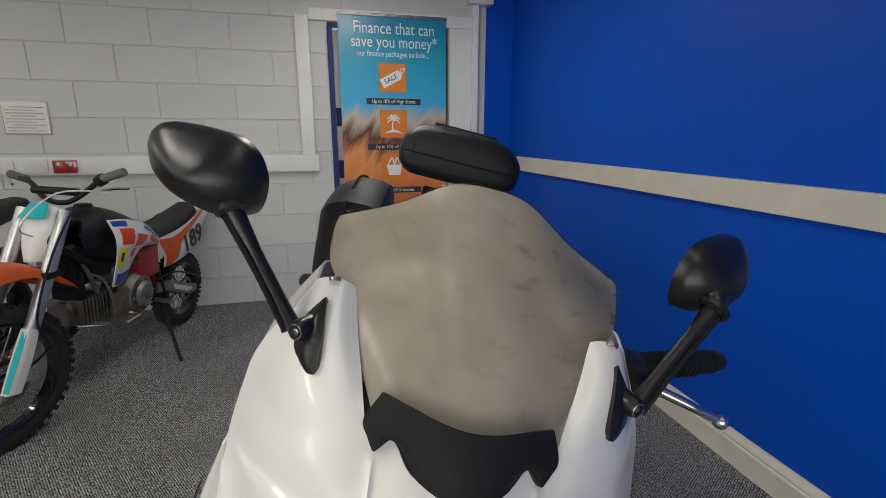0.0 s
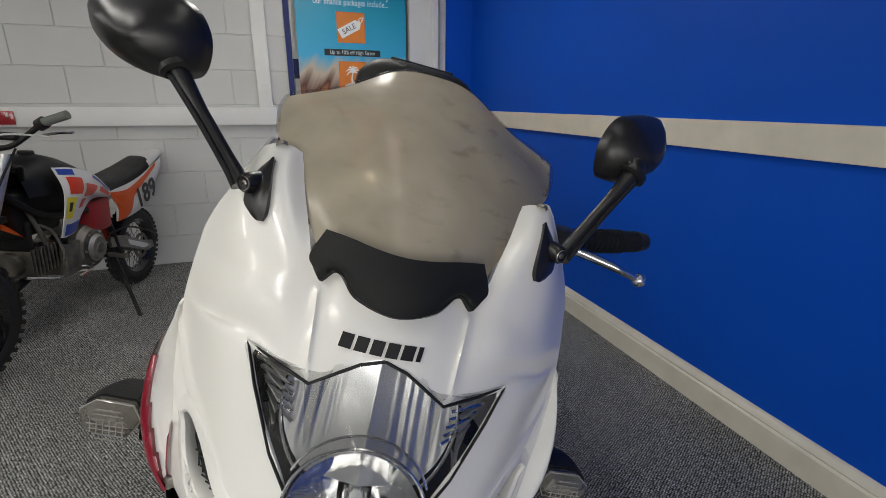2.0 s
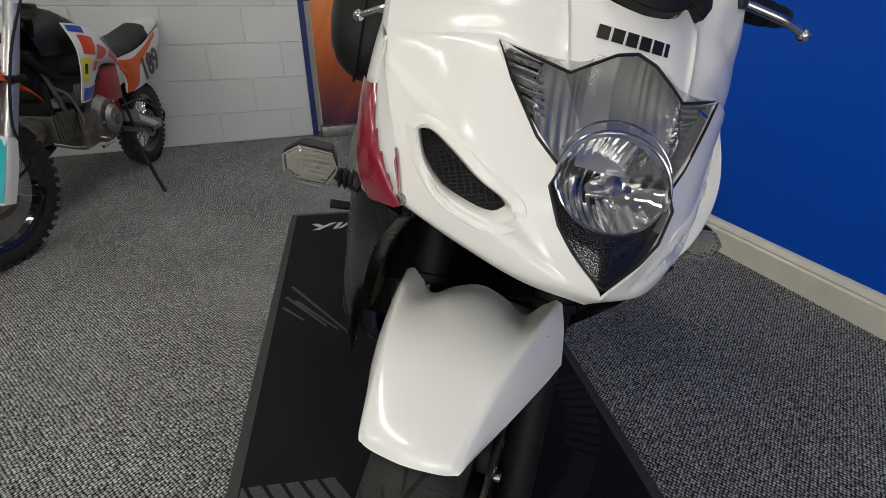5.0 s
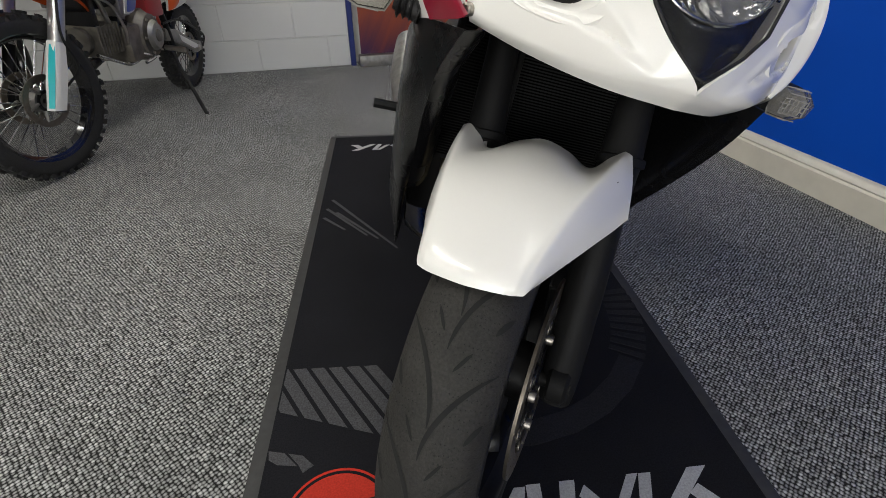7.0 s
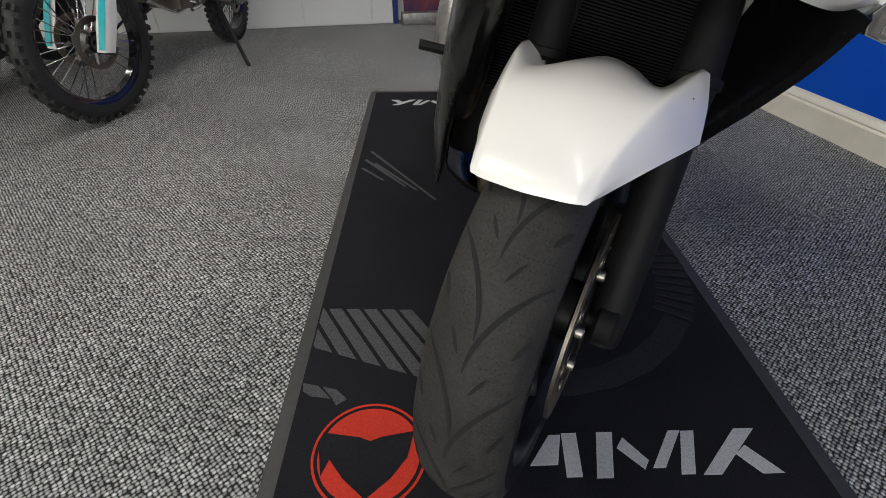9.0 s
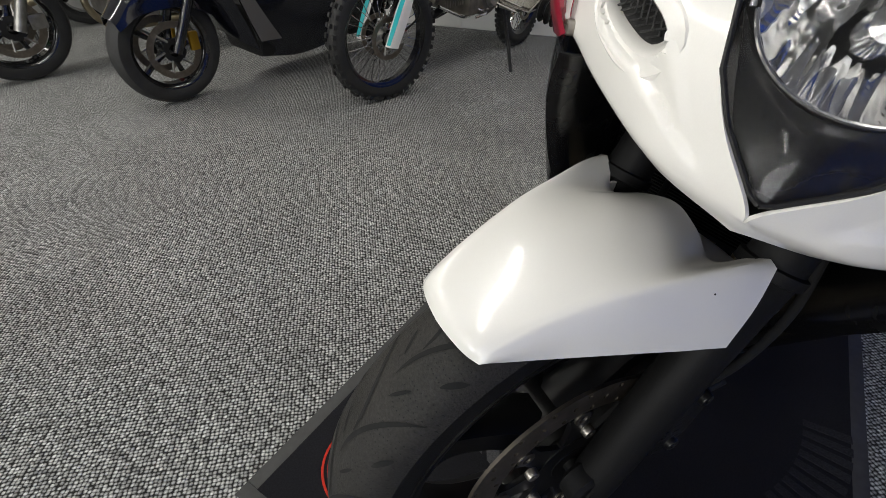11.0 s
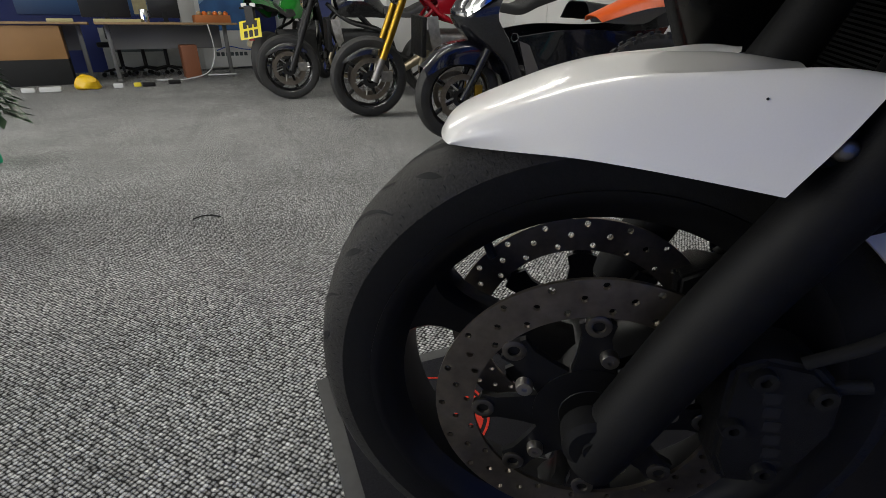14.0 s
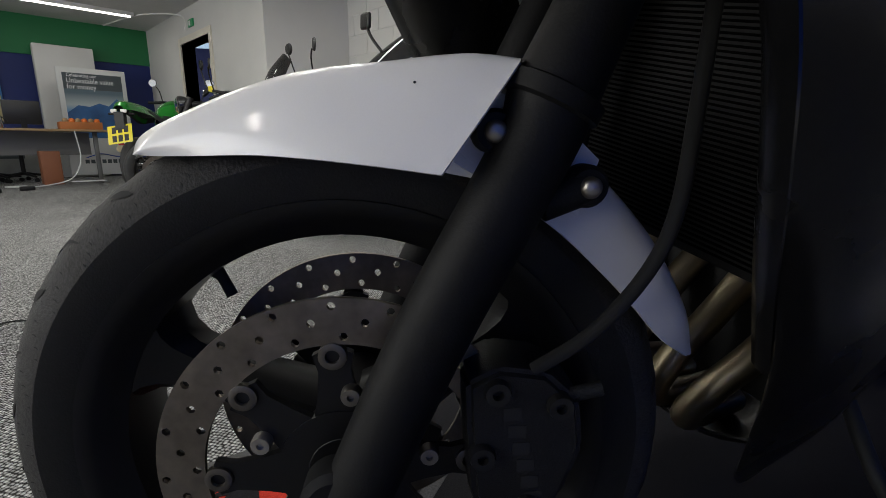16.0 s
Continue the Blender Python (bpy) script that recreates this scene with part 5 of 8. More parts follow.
arc_up = [m_lo @ Vector((0.066 * math.cos(a), -0.003, 0.004 + 0.0590 * math.sin(a))) for a in [math.pi * (0.12 + 0.76 * k / 14) for k in range(15)]]
part("divider_arc", tube(arc_up, 0.0013, 8), CHROME, lamp)
lowrim = [m_lo @ Vector((0.0605 * math.cos(a), -0.002, 0.0480 * math.sin(a))) for a in [math.pi * (1.1 + 0.8 * k / 14) for k in range(15)]]
part("lower_rim", tube(lowrim, 0.0016, 8), CHROME, lamp)
for s in (-1, 1):
    ps = bmesh.new()
    for k in range(8):
        z = 0.905 + 0.0068 * k
        x1 = 0.078 + 0.0062 * k
        tube([(s * (0.072 + 0.0016 * k), -0.086 + 0.0042 * k, z), (s * (x1 + 0.012), -0.072 + 0.0052 * k, z + 0.004)], 0.0022, 6, ps, smooth_path=False)
    part("position_light", ps, REFLECTOR, lamp, "ribbed bright side reflector")
tex = bmesh.new()
for k in range(9):
    z = 0.788 + 0.0035 * k
    w = 0.006 + 0.0024 * k
    tube([(-w, -0.168 + 0.0012 * k, z), (0, -0.172 + 0.0012 * k, z), (w, -0.168 + 0.0012 * k, z)], 0.0009, 5, tex)
part("lower_texture", tex, DARK_MATT, lamp)
lens_ob = part("headlight_lens", sheet(both(HL), 40, 44, thick=0.002), GLASS, bike, "clear headlight lens")
outline = [HL[0][0], HL[0][1], HL[0][2], HL[0][3], (0.098, -0.072, 0.956), HL[1][3], HL[2][3], HL[3][3], HL[4][3], HL[5][3], HL[6][3], HL[7][3], HL[8][3], (0.0, -0.195, 0.778)]
gk = bmesh.new()
for s in (-1, 1):
    tube([(s * x, y - 0.0008, z) for x, y, z in outline], 0.0017, 7, gk, smooth_path=False)
part("headlight_gasket", gk, BLACK_MATT, lens_ob)

# bars, grips, levers (turned with the fork)
for s in (1, -1):
    if s > 0:
        g0, g1, l0, l1, l2 = (0.235, 0.165, 1.085), (0.362, 0.215, 1.098), (0.225, 0.120, 1.085), (0.285, 0.100, 1.077), (0.322, 0.098, 1.068)
    else:
        g0, g1, l0, l1, l2 = (-0.15, 0.37, 1.01), (-0.255, 0.46, 0.985), (-0.17, 0.30, 0.985), (-0.24, 0.31, 0.955), (-0.282, 0.35, 0.931)
    gripb = part("handlebar_grip", tube([g0, [(a + b) / 2 for a, b in zip(g0, g1)], g1], [0.0165, 0.0175, 0.0165], 16), DARK_MATT, bike, "black ribbed rubber grip")
    v0, v1 = Vector(g0), Vector(g1)
    gr2 = bmesh.new()
    for k in range(9):
        p = v0.lerp(v1, 0.15 + 0.075 * k)
        tube([p - (v1 - v0).normalized() * 0.0016, p + (v1 - v0).normalized() * 0.0016], 0.0188, 14, gr2)
    part("grip_rib", gr2, DARK_MATT, gripb)
    part("bar_end", tube([g1, v1 + (v1 - v0).normalized() * 0.022], [0.0175, 0.014], 14), BLACK_MATT, gripb)
    lev = part("lever", tube([l0, l1, l2], [0.007, 0.006, 0.0045], 12), CHROME, bike, "polished alloy lever")
    ball = bmesh.new()
    bmesh.ops.create_uvsphere(ball, u_segments=14, v_segments=10, radius=0.0095, matrix=Matrix.Translation(l2))
    part("lever_ball", ball, CHROME, lev)
    part("switch_block", boxed(-0.03, 0.03, -0.022, 0.022, -0.022, 0.022, 0.006, m=Matrix.Translation(v0 - (v1 - v0).normalized() * 0.03)), BLACK_MATT, bike)
part("handlebar", tube([(0.235, 0.165, 1.085), (0.12, 0.20, 1.06), (-0.05, 0.28, 1.04), (-0.15, 0.37, 1.01)], 0.0115, 12), BLACK_MATT, bike)
part("dash", boxed(-0.11, 0.11, 0.10, 0.16, 1.03, 1.09, 0.02), BLACK_MATT, bike)

# top case and panniers
tc_m = pose(0, 1.30, 1.172, 0, 0, 0)
tb = sheet(both([[(0.0, -0.150, 0.000), (0.10, -0.150, 0.000), (0.150, -0.140, 0.000), (0.165, -0.10, 0.0)], [(0.0, -0.168, 0.030), (0.12, -0.166, 0.030), (0.185, -0.150, 0.032), (0.200, -0.09, 0.03)],
                 [(0.0, -0.170, 0.085), (0.12, -0.168, 0.085), (0.190, -0.150, 0.085), (0.206, -0.09, 0.085)], [(0.0, -0.165, 0.125), (0.12, -0.160, 0.125), (0.180, -0.140, 0.118), (0.200, -0.08, 0.11)],
                 [(0.0, -0.140, 0.158), (0.11, -0.135, 0.156), (0.160, -0.115, 0.145), (0.185, -0.06, 0.13)], [(0.0, -0.06, 0.172), (0.10, -0.06, 0.168), (0.150, -0.05, 0.155), (0.180, -0.02, 0.135)],
                 [(0.0, 0.17, 0.165), (0.10, 0.17, 0.16), (0.150, 0.17, 0.15), (0.180, 0.17, 0.13)]]), 36, 30, thick=0.004)
top_case = part("top_case", tb, BLACK_MATT, bike, "black textured top case", m=tc_m)
part("case_body", boxed(-0.19, 0.19, -0.12, 0.17, 0.0, 0.12, 0.03), BLACK_MATT, top_case)
part("case_seam", tube([(-0.207, -0.09, 0.07), (-0.190, -0.152, 0.07), (-0.12, -0.1705, 0.07), (0.12, -0.1705, 0.07), (0.190, -0.152, 0.07), (0.207, -0.09, 0.07)], 0.003, 6), DARK_MATT, top_case)
part("latch", boxed(-0.16, -0.154, -0.168, -0.160, 0.05, 0.10, 0.001), DARK_MATT, top_case)
part("ridge", boxed(-0.11, 0.11, -0.06, 0.15, 0.166, 0.178, 0.008), BLACK_MATT, top_case)
part("carrier_rack", tube([(-0.09, 0.95, 0.98), (-0.09, 1.2, 1.13), (0.09, 1.2, 1.13), (0.09, 0.95, 0.98)], 0.01, 8, smooth_path=False), DARK_MATT, bike)
for s in (-1, 1):
    pb = bmesh.new()
    P = [(0.0, 0.0), (0.04, -0.14), (0.05, -0.28), (0.12, -0.36), (0.38, -0.36), (0.45, -0.25), (0.45, -0.06), (0.38, 0.02), (0.15, 0.05)]
    fine = [cat([Vector((a, b, 0)) for a, b in P + P[:1]], k / 40) for k in range(40)]
    mid = Vector((0.24, -0.16, 0))
    rr = []
    for f, d in ((0.0, 0.0), (0.8, 0.0), (0.96, 0.012), (1.0, 0.045), (0.985, 0.085), (0.92, 0.125), (0.80, 0.158), (0.60, 0.182), (0.30, 0.196), (0.0, 0.20)):
        rr.append([pb.verts.new((s * (0.185 + d), 0.86 + mid.x + (p.x - mid.x) * f, 1.085 + mid.y + (p.y - mid.y) * f)) for p in fine])
    for a, b in zip(rr, rr[1:]):
        for k in range(40):
            pb.faces.new((a[k], a[(k + 1) % 40], b[(k + 1) % 40], b[k]))
    bmesh.ops.remove_doubles(pb, verts=pb.verts, dist=0.0005)
    bmesh.ops.recalc_face_normals(pb, faces=pb.faces)
    pan = part("pannier", pb, BLACK_MATT, bike, "black hard pannier")
    part("pannier_reflector", boxed(s * 0.23 - 0.03, s * 0.23 + 0.03, 0.862, 0.868, 1.02, 1.045, 0.004), RED_GLOSS, pan)
    part("pannier_seam", tube([(s * 0.285, 0.86 + mid.x + (p.x - mid.x) * 1.005, 1.085 + mid.y + (p.y - mid.y) * 1.005) for p in fine[::2]], 0.004, 6), DARK_MATT, pan)

# ---- front wheel, turned to full lock ----
FWD = Vector((-0.66084659, -0.75052101, 0.0))
LEFT = Vector((0.75007546, -0.66045429, -0.03445189))
UPW = Vector((0.02585687, -0.02276742, 0.99940636))
WHEEL = BODY.inverted() @ frame_from(LEFT, -FWD, UPW, (0.13129848, 0.48593706, 0.2975))


def wf(f, l, u):
    """A point of the front wheel: ahead, to the machine's left, up from the axle."""
    return Vector((l, -f, u))


front = part("front_wheel", revolve([(0.197, -0.034), (0.207, -0.041), (0.216, -0.052), (0.225, -0.0555), (0.229, -0.0565), (0.230, -0.052), (0.214, -0.046), (0.206, -0.030), (0.204, 0.0), (0.206, 0.030), (0.214, 0.046), (0.230, 0.052), (0.229, 0.0565), (0.225, 0.0555), (0.216, 0.052), (0.207, 0.041), (0.197, 0.034), (0.1955, 0.020), (0.195, 0.0), (0.1955, -0.020)], 72, closed=True), RIM_BLACK, bike, "satin black cast rim", m=WHEEL)
TP = [(0.222, -0.052), (0.240, -0.058), (0.259, -0.0585), (0.274, -0.054), (0.285, -0.043), (0.292, -0.028), (0.296, -0.012), (0.297, 0.0), (0.296, 0.012), (0.292, 0.028), (0.285, 0.043), (0.274, 0.054), (0.259, 0.0585), (0.240, 0.058), (0.222, 0.052)]
tyre = part("tyre", revolve(TP[2:13], 96), TREAD, front, "worn grooved road tyre")
part("sidewall", revolve(TP[:3], 96), SIDEWALL, tyre)
part("sidewall", revolve(TP[12:], 96), SIDEWALL, tyre)


def tread_radius(h):
    """The tyre's radius at a distance h from its middle line."""
    side = [(abs(x), r) for r, x in TP if x >= 0]
    top = side[:6]
    for (x0, r0), (x1, r1) in zip(top, top[1:]):
        if abs(h) <= x1:
            return r0 + (r1 - r0) * (abs(h) - x0) / (x1 - x0)
    return top[-1][1]


def tread(pts, w=0.0023):
    """A groove on the tyre: pts are (angle, across); dark strips laid on the tread paint the shade inside it."""
    b = bmesh.new()
    row = []
    for i, (ang, h) in enumerate(pts):
        ww = w * (1 - 0.85 * abs(2 * i / (len(pts) - 1) - 1) ** 3)
        dn = (pts[min(i + 1, len(pts) - 1)][0] - pts[max(i - 1, 0)][0], pts[min(i + 1, len(pts) - 1)][1] - pts[max(i - 1, 0)][1])
        ln = math.hypot(dn[0] * 0.3, dn[1]) or 1
        oa, oh = -dn[1] / ln * ww / 0.3, dn[0] * 0.3 / ln * ww
        q = []
        for sg in (-1, 1):
            a2, h2 = ang + sg * oa, h + sg * oh
            r = tread_radius(h2) + 0.0006
            q.append(b.verts.new((h2 * 1.012, r * math.cos(a2), r * math.sin(a2))))
        row.append(q)
    for p, q in zip(row, row[1:]):
        b.faces.new((p[0], p[1], q[1], q[0]))
    return b


for k in range(16):
    a = 2 * math.pi * k / 16
    for s in (-1, 1):
        o = 0.0 if s > 0 else math.radians(-7.0)
        part("tread_groove", tread([(a + o + 0.36 * t, s * (0.052 - 0.053 * (1 - (1 - t) ** 1.9))) for t in [i / 24 for i in range(25)]], 0.0027), GROOVE, tyre)
        part("tread_groove", tread([(a + o - 0.046 + 0.078 * t, s * (0.0240 - 0.0135 * t)) for t in [i / 12 for i in range(13)]], 0.0019), GROOVE, tyre)
        part("tread_groove", tread([(a + o + 0.183 + 0.080 * t, s * (0.0505 - 0.0115 * t)) for t in [i / 12 for i in range(13)]], 0.0026), GROOVE, tyre)
# fine knurled wear marks on the shoulders of the tread
kn = bmesh.new()
krnd = random.Random(11)
for k in range(36):
    for i in range(4):
        for j in range(10):
            for s in (-1, 1):
                a = 2 * math.pi * (k + 0.10 + 0.20 * i) / 36 + krnd.uniform(-0.006, 0.006)
                h = s * (0.014 + 0.0045 * j + 0.0012 * i)
                vs = []
                for t in range(3):
                    th = t * 2.094 + 0.5
                    h2 = h + 0.0010 * math.cos(th)
                    r = tread_radius(h2) + 0.0006
                    a2 = a + 0.0010 / 0.297 * math.sin(th)
                    vs.append(kn.verts.new((h2, r * math.cos(a2), r * math.sin(a2))))
                kn.faces.new(vs)
tagged(part("knurled_wear", kn, GROOVE, tyre, smooth=False), kind="stuff")
# spokes and hub
for k in range(3):
    a = radians(26 + 120 * k)
    sp = bmesh.new()
    prev = None
    for r, w, d in ((0.030, 0.034, 0.034), (0.060, 0.029, 0.032), (0.10, 0.024, 0.026), (0.140, 0.023, 0.024), (0.162, 0.0255, 0.025), (0.178, 0.032, 0.028), (0.189, 0.044, 0.031), (0.1985, 0.066, 0.034)):
        c, sn = math.cos(a), math.sin(a)
        ring = [sp.verts.new(wf(r * c - t * w * sn, l * d, r * sn + t * w * c)) for t, l in ((-0.6, -1), (0.6, -1), (1, -0.5), (1, 0.5), (0.6, 1), (-0.6, 1), (-1, 0.5), (-1, -0.5))]
        if prev:
            for i in range(8):
                sp.faces.new((prev[i], prev[(i + 1) % 8], ring[(i + 1) % 8], ring[i]))
        prev = ring
    bmesh.ops.recalc_face_normals(sp, faces=sp.faces)
    part("spoke", sp, RIM_BLACK, front)
part("hub", revolve([(0.012, -0.072), (0.030, -0.072), (0.036, -0.066), (0.046, -0.055), (0.046, 0.055), (0.036, 0.066), (0.030, 0.072), (0.012, 0.072)], 40), RIM_BLACK, front)
va = radians(53)
part("valve_stem", tube([wf(0.198 * math.cos(va), 0.0, 0.198 * math.sin(va)), wf(0.188 * math.cos(va), 0.0, 0.188 * math.sin(va)), wf(0.170 * math.cos(va - 0.02), 0.002, 0.170 * math.sin(va - 0.02))], [0.008, 0.0048, 0.0052], 10), DARK_MATT, front)


def holed_ring(r0, r1, l, thick, hr):
    """A flat ring with real drilled holes: each cell of the ring is a frame round its hole."""
    b = bmesh.new()
    n = 100
    # cells: radial bands by angle; holes fall into cells of three staggered bands
    bands = [r0 + (r1 - r0) * i / 3 for i in range(4)]
    for bi in range(3):
        ra, rb = bands[bi], bands[bi + 1]
        for k in range(n):
            a0, a1 = 2 * math.pi * k / n, 2 * math.pi * (k + 1) / n
            quad = [(ra, a0), (ra, a1), (rb, a1), (rb, a0)]
            if k % 5 == (0, 2, 4)[bi]:
                am, rm = (a0 + a1) / 2, (ra + rb) / 2
                cx, cz = rm * math.cos(am), rm * math.sin(am)
                out = []
                pts = [(ra, a0), (ra, am), (ra, a1), (rm, a1), (rb, a1), (rb, am), (rb, a0), (rm, a0)]
                for r, a in pts:
                    out.append(b.verts.new((l, -r * math.cos(a), r * math.sin(a))))
                inn = []
                for r, a in pts:
                    dx, dz = r * math.cos(a) - cx, r * math.sin(a) - cz
                    q = math.hypot(dx, dz)
                    inn.append(b.verts.new((l, -(cx + dx / q * hr), cz + dz / q * hr)))
                for i in range(8):
                    b.faces.new((out[i], out[(i + 1) % 8], inn[(i + 1) % 8], inn[i]))
            else:
                am, rm = (a0 + a1) / 2, (ra + rb) / 2
                pts = [(ra, a0), (ra, am), (ra, a1), (rm, a1), (rb, a1), (rb, am), (rb, a0), (rm, a0)]
                b.faces.new([b.verts.new((l, -r * math.cos(a), r * math.sin(a))) for r, a in pts])
    bmesh.ops.remove_doubles(b, verts=b.verts, dist=0.00005)
    bmesh.ops.recalc_face_normals(b, faces=b.faces)
    bmesh.ops.solidify(b, geom=b.faces[:], thickness=thick)
    return b


for s in (-1, 1):
    l = s * 0.0665
    disc = part("brake_disc", holed_ring(0.116, 0.155, l, 0.0045 * -s, 0.0036), DISC, front, "drilled steel brake disc", smooth=False)
    for k in range(8):
        arm = bmesh.new()
        a = radians(42 + 45 * k)
        c, sn = math.cos(a), math.sin(a)
        o = [(0.050, -0.021), (0.068, -0.0165), (0.092, -0.013), (0.107, -0.0165), (0.114, 0.0), (0.107, 0.0165), (0.092, 0.013), (0.068, 0.0165), (0.050, 0.021)]
        vs = [[arm.verts.new(wf(r * c - t * sn, l + d, r * sn + t * c)) for r, t in o] for d in (-0.0035, 0.0035)]
        arm.faces.new(vs[0]), arm.faces.new(vs[1][::-1])
        for i in range(9):
            arm.faces.new((vs[0][i], vs[0][(i + 1) % 9], vs[1][(i + 1) % 9], vs[1][i]))
        bmesh.ops.recalc_face_normals(arm, faces=arm.faces)
        part("carrier_arm", arm, RIM_BLACK, disc)
    part("carrier_hub", revolve([(0.030, l - 0.005), (0.056, l - 0.005), (0.056, l + 0.005), (0.030, l + 0.005)], 40), RIM_BLACK, disc)
    for k in range(8):
        a = radians(42 + 45 * k)
        cm = Matrix.Translation(wf(0.106 * math.cos(a), l, 0.106 * math.sin(a)))
        part("disc_button", revolve([(0.0055, s * 0.004), (0.006, s * 0.0065), (0.009, s * 0.0068), (0.0115, s * 0.006), (0.0118, 0.0)], 20, m=cm), BUTTON, disc)
        if k < 5:
            a2 = radians(24.5 + 72 * k)
            part("disc_bolt", revolve([(0.0, s * 0.006), (0.0028, s * 0.006), (0.003, s * 0.0095), (0.0075, s * 0.0095), (0.0085, s * 0.007), (0.0085, 0.0)], 18, m=Matrix.Translation(wf(0.073 * math.cos(a2), l + s * 0.003, 0.073 * math.sin(a2)))), STEEL, disc)

# fork legs, axle, calipers
for s in (-1, 1):
    L = s * 0.100
    leg = part("fork_leg", tube([wf(0.000, L, -0.035), wf(-0.017, L, 0.01), wf(-0.071, L, 0.135), wf(-0.136, L, 0.262), wf(-0.150, L, 0.30)], [0.024, 0.028, 0.0285, 0.0275, 0.030], 24), FORK, bike, "satin black fork slider", m=WHEEL)
    part("fork_upper", tube([wf(-0.150, L, 0.300), wf(-0.200, L, 0.415), wf(-0.275, L, 0.60)], [0.0300, 0.0235, 0.0235], 24), FORK, leg)
    part("dust_seal", revolve([(0.029, -0.007), (0.034, -0.005), (0.034, 0.006), (0.029, 0.008)], 24, axis="Z", m=Matrix.Translation(wf(-0.151, L, 0.302)) @ pose(0, 0, 0, -25, 0, 0)), FORK, leg)
    for (f, u), name in (((-0.113, 0.281), "bracket"), ((-0.178, 0.245), "bracket")):
        d = wf(f, s * 0.098, u)
        b = revolve([(0.0, -0.012), (0.0125, -0.012), (0.0148, -0.008), (0.0148, 0.006), (0.012, 0.010), (0.0, 0.010)], 24, m=Matrix.Translation(d))
        tube([d, wf(-0.142 + (0.012 if f > -0.14 else -0.004), L, u - 0.012)], 0.0135, 12, b)
        part("mudguard_bracket", b, FORK, leg)
        part("bracket_bolt", revolve([(0.0, s * 0.0062), (0.0040, s * 0.0058), (0.0064, s * 0.0042), (0.0075, s * 0.0015), (0.0075, -s * 0.006)], 18, m=Matrix.Translation(wf(f, s * 0.110, u))), STEEL, leg, "domed hex bolt")
    part("axle_clamp", revolve([(0.0, -0.016), (0.024, -0.016), (0.030, -0.011), (0.030, 0.011), (0.024, 0.016), (0.0, 0.016)], 28, m=Matrix.Translation(wf(0.0, L, 0.0))), FORK, leg)
    # caliper behind the leg
    cb = bmesh.new()
    o = [(-0.096, 0.098), (-0.122, 0.112), (-0.162, 0.106), (-0.190, 0.080), (-0.196, 0.035), (-0.180, -0.012), (-0.150, -0.040), (-0.118, -0.040), (-0.104, -0.010), (-0.098, 0.06)]
    vs = [[cb.verts.new(wf(-0.14 + (f + 0.14) * k, s * d, 0.05 + (u - 0.05) * k)) for f, u in o] for d, k in ((0.046, 0.94), (0.052, 1.0), (0.092, 1.0), (0.102, 0.92))]
    cb.faces.new(vs[0]), cb.faces.new(vs[-1][::-1])
    for a, b in zip(vs, vs[1:]):
        for i in range(len(o)):
            cb.faces.new((a[i], a[(i + 1) % len(o)], b[(i + 1) % len(o)], b[i]))
    bmesh.ops.recalc_face_normals(cb, faces=cb.faces)
    bmesh.ops.bevel(cb, geom=cb.edges[:], offset=0.004, segments=2, affect="EDGES")
    cal = part("brake_caliper", cb, BLACK_MATT, bike, "black cast brake caliper", m=WHEEL)
    for f, u in ((-0.112, 0.034), (-0.171, 0.077), (-0.122, 0.090), (-0.150, -0.015)):
        part("caliper_bolt", revolve([(0.0, s * 0.003), (0.004, s * 0.003), (0.0045, s * 0.009), (0.0095, s * 0.009), (0.0105, s * 0.006), (0.0105, -s * 0.012)], 16, m=Matrix.Translation(wf(f, s * 0.100, u))), BLACK_SATIN, cal)
    part("bleed_nipple", tube([wf(-0.178, s * 0.095, 0.080), wf(-0.205, s * 0.098, 0.088)], 0.006, 10), DARK_MATT, cal)
    for k in range(6):
        part("name_bar", boxed(s * 0.1018 - 0.0006, s * 0.1018 + 0.0006, 0.128 + 0.005 * k * 0.8, 0.142 + 0.005 * k * 0.8, 0.064 - 0.0155 * k, 0.075 - 0.0155 * k), FAINT, cal)
    part("brake_hose", tube([wf(-0.150, s * 0.098, 0.105), wf(-0.195, s * 0.108, 0.145), wf(-0.235, s * 0.110, 0.210), wf(-0.250, s * 0.100, 0.30), wf(-0.265, s * 0.08, 0.45)], 0.0054, 10), GROOVE, cal)
part("front_axle", tube([wf(0, -0.119, 0), wf(0, 0.119, 0)], 0.012, 18), FORK, front)
part("lower_yoke", boxed(-0.14, 0.14, 0.225, 0.315, 0.46, 0.50, 0.015), BLACK_MATT, bike, m=WHEEL)

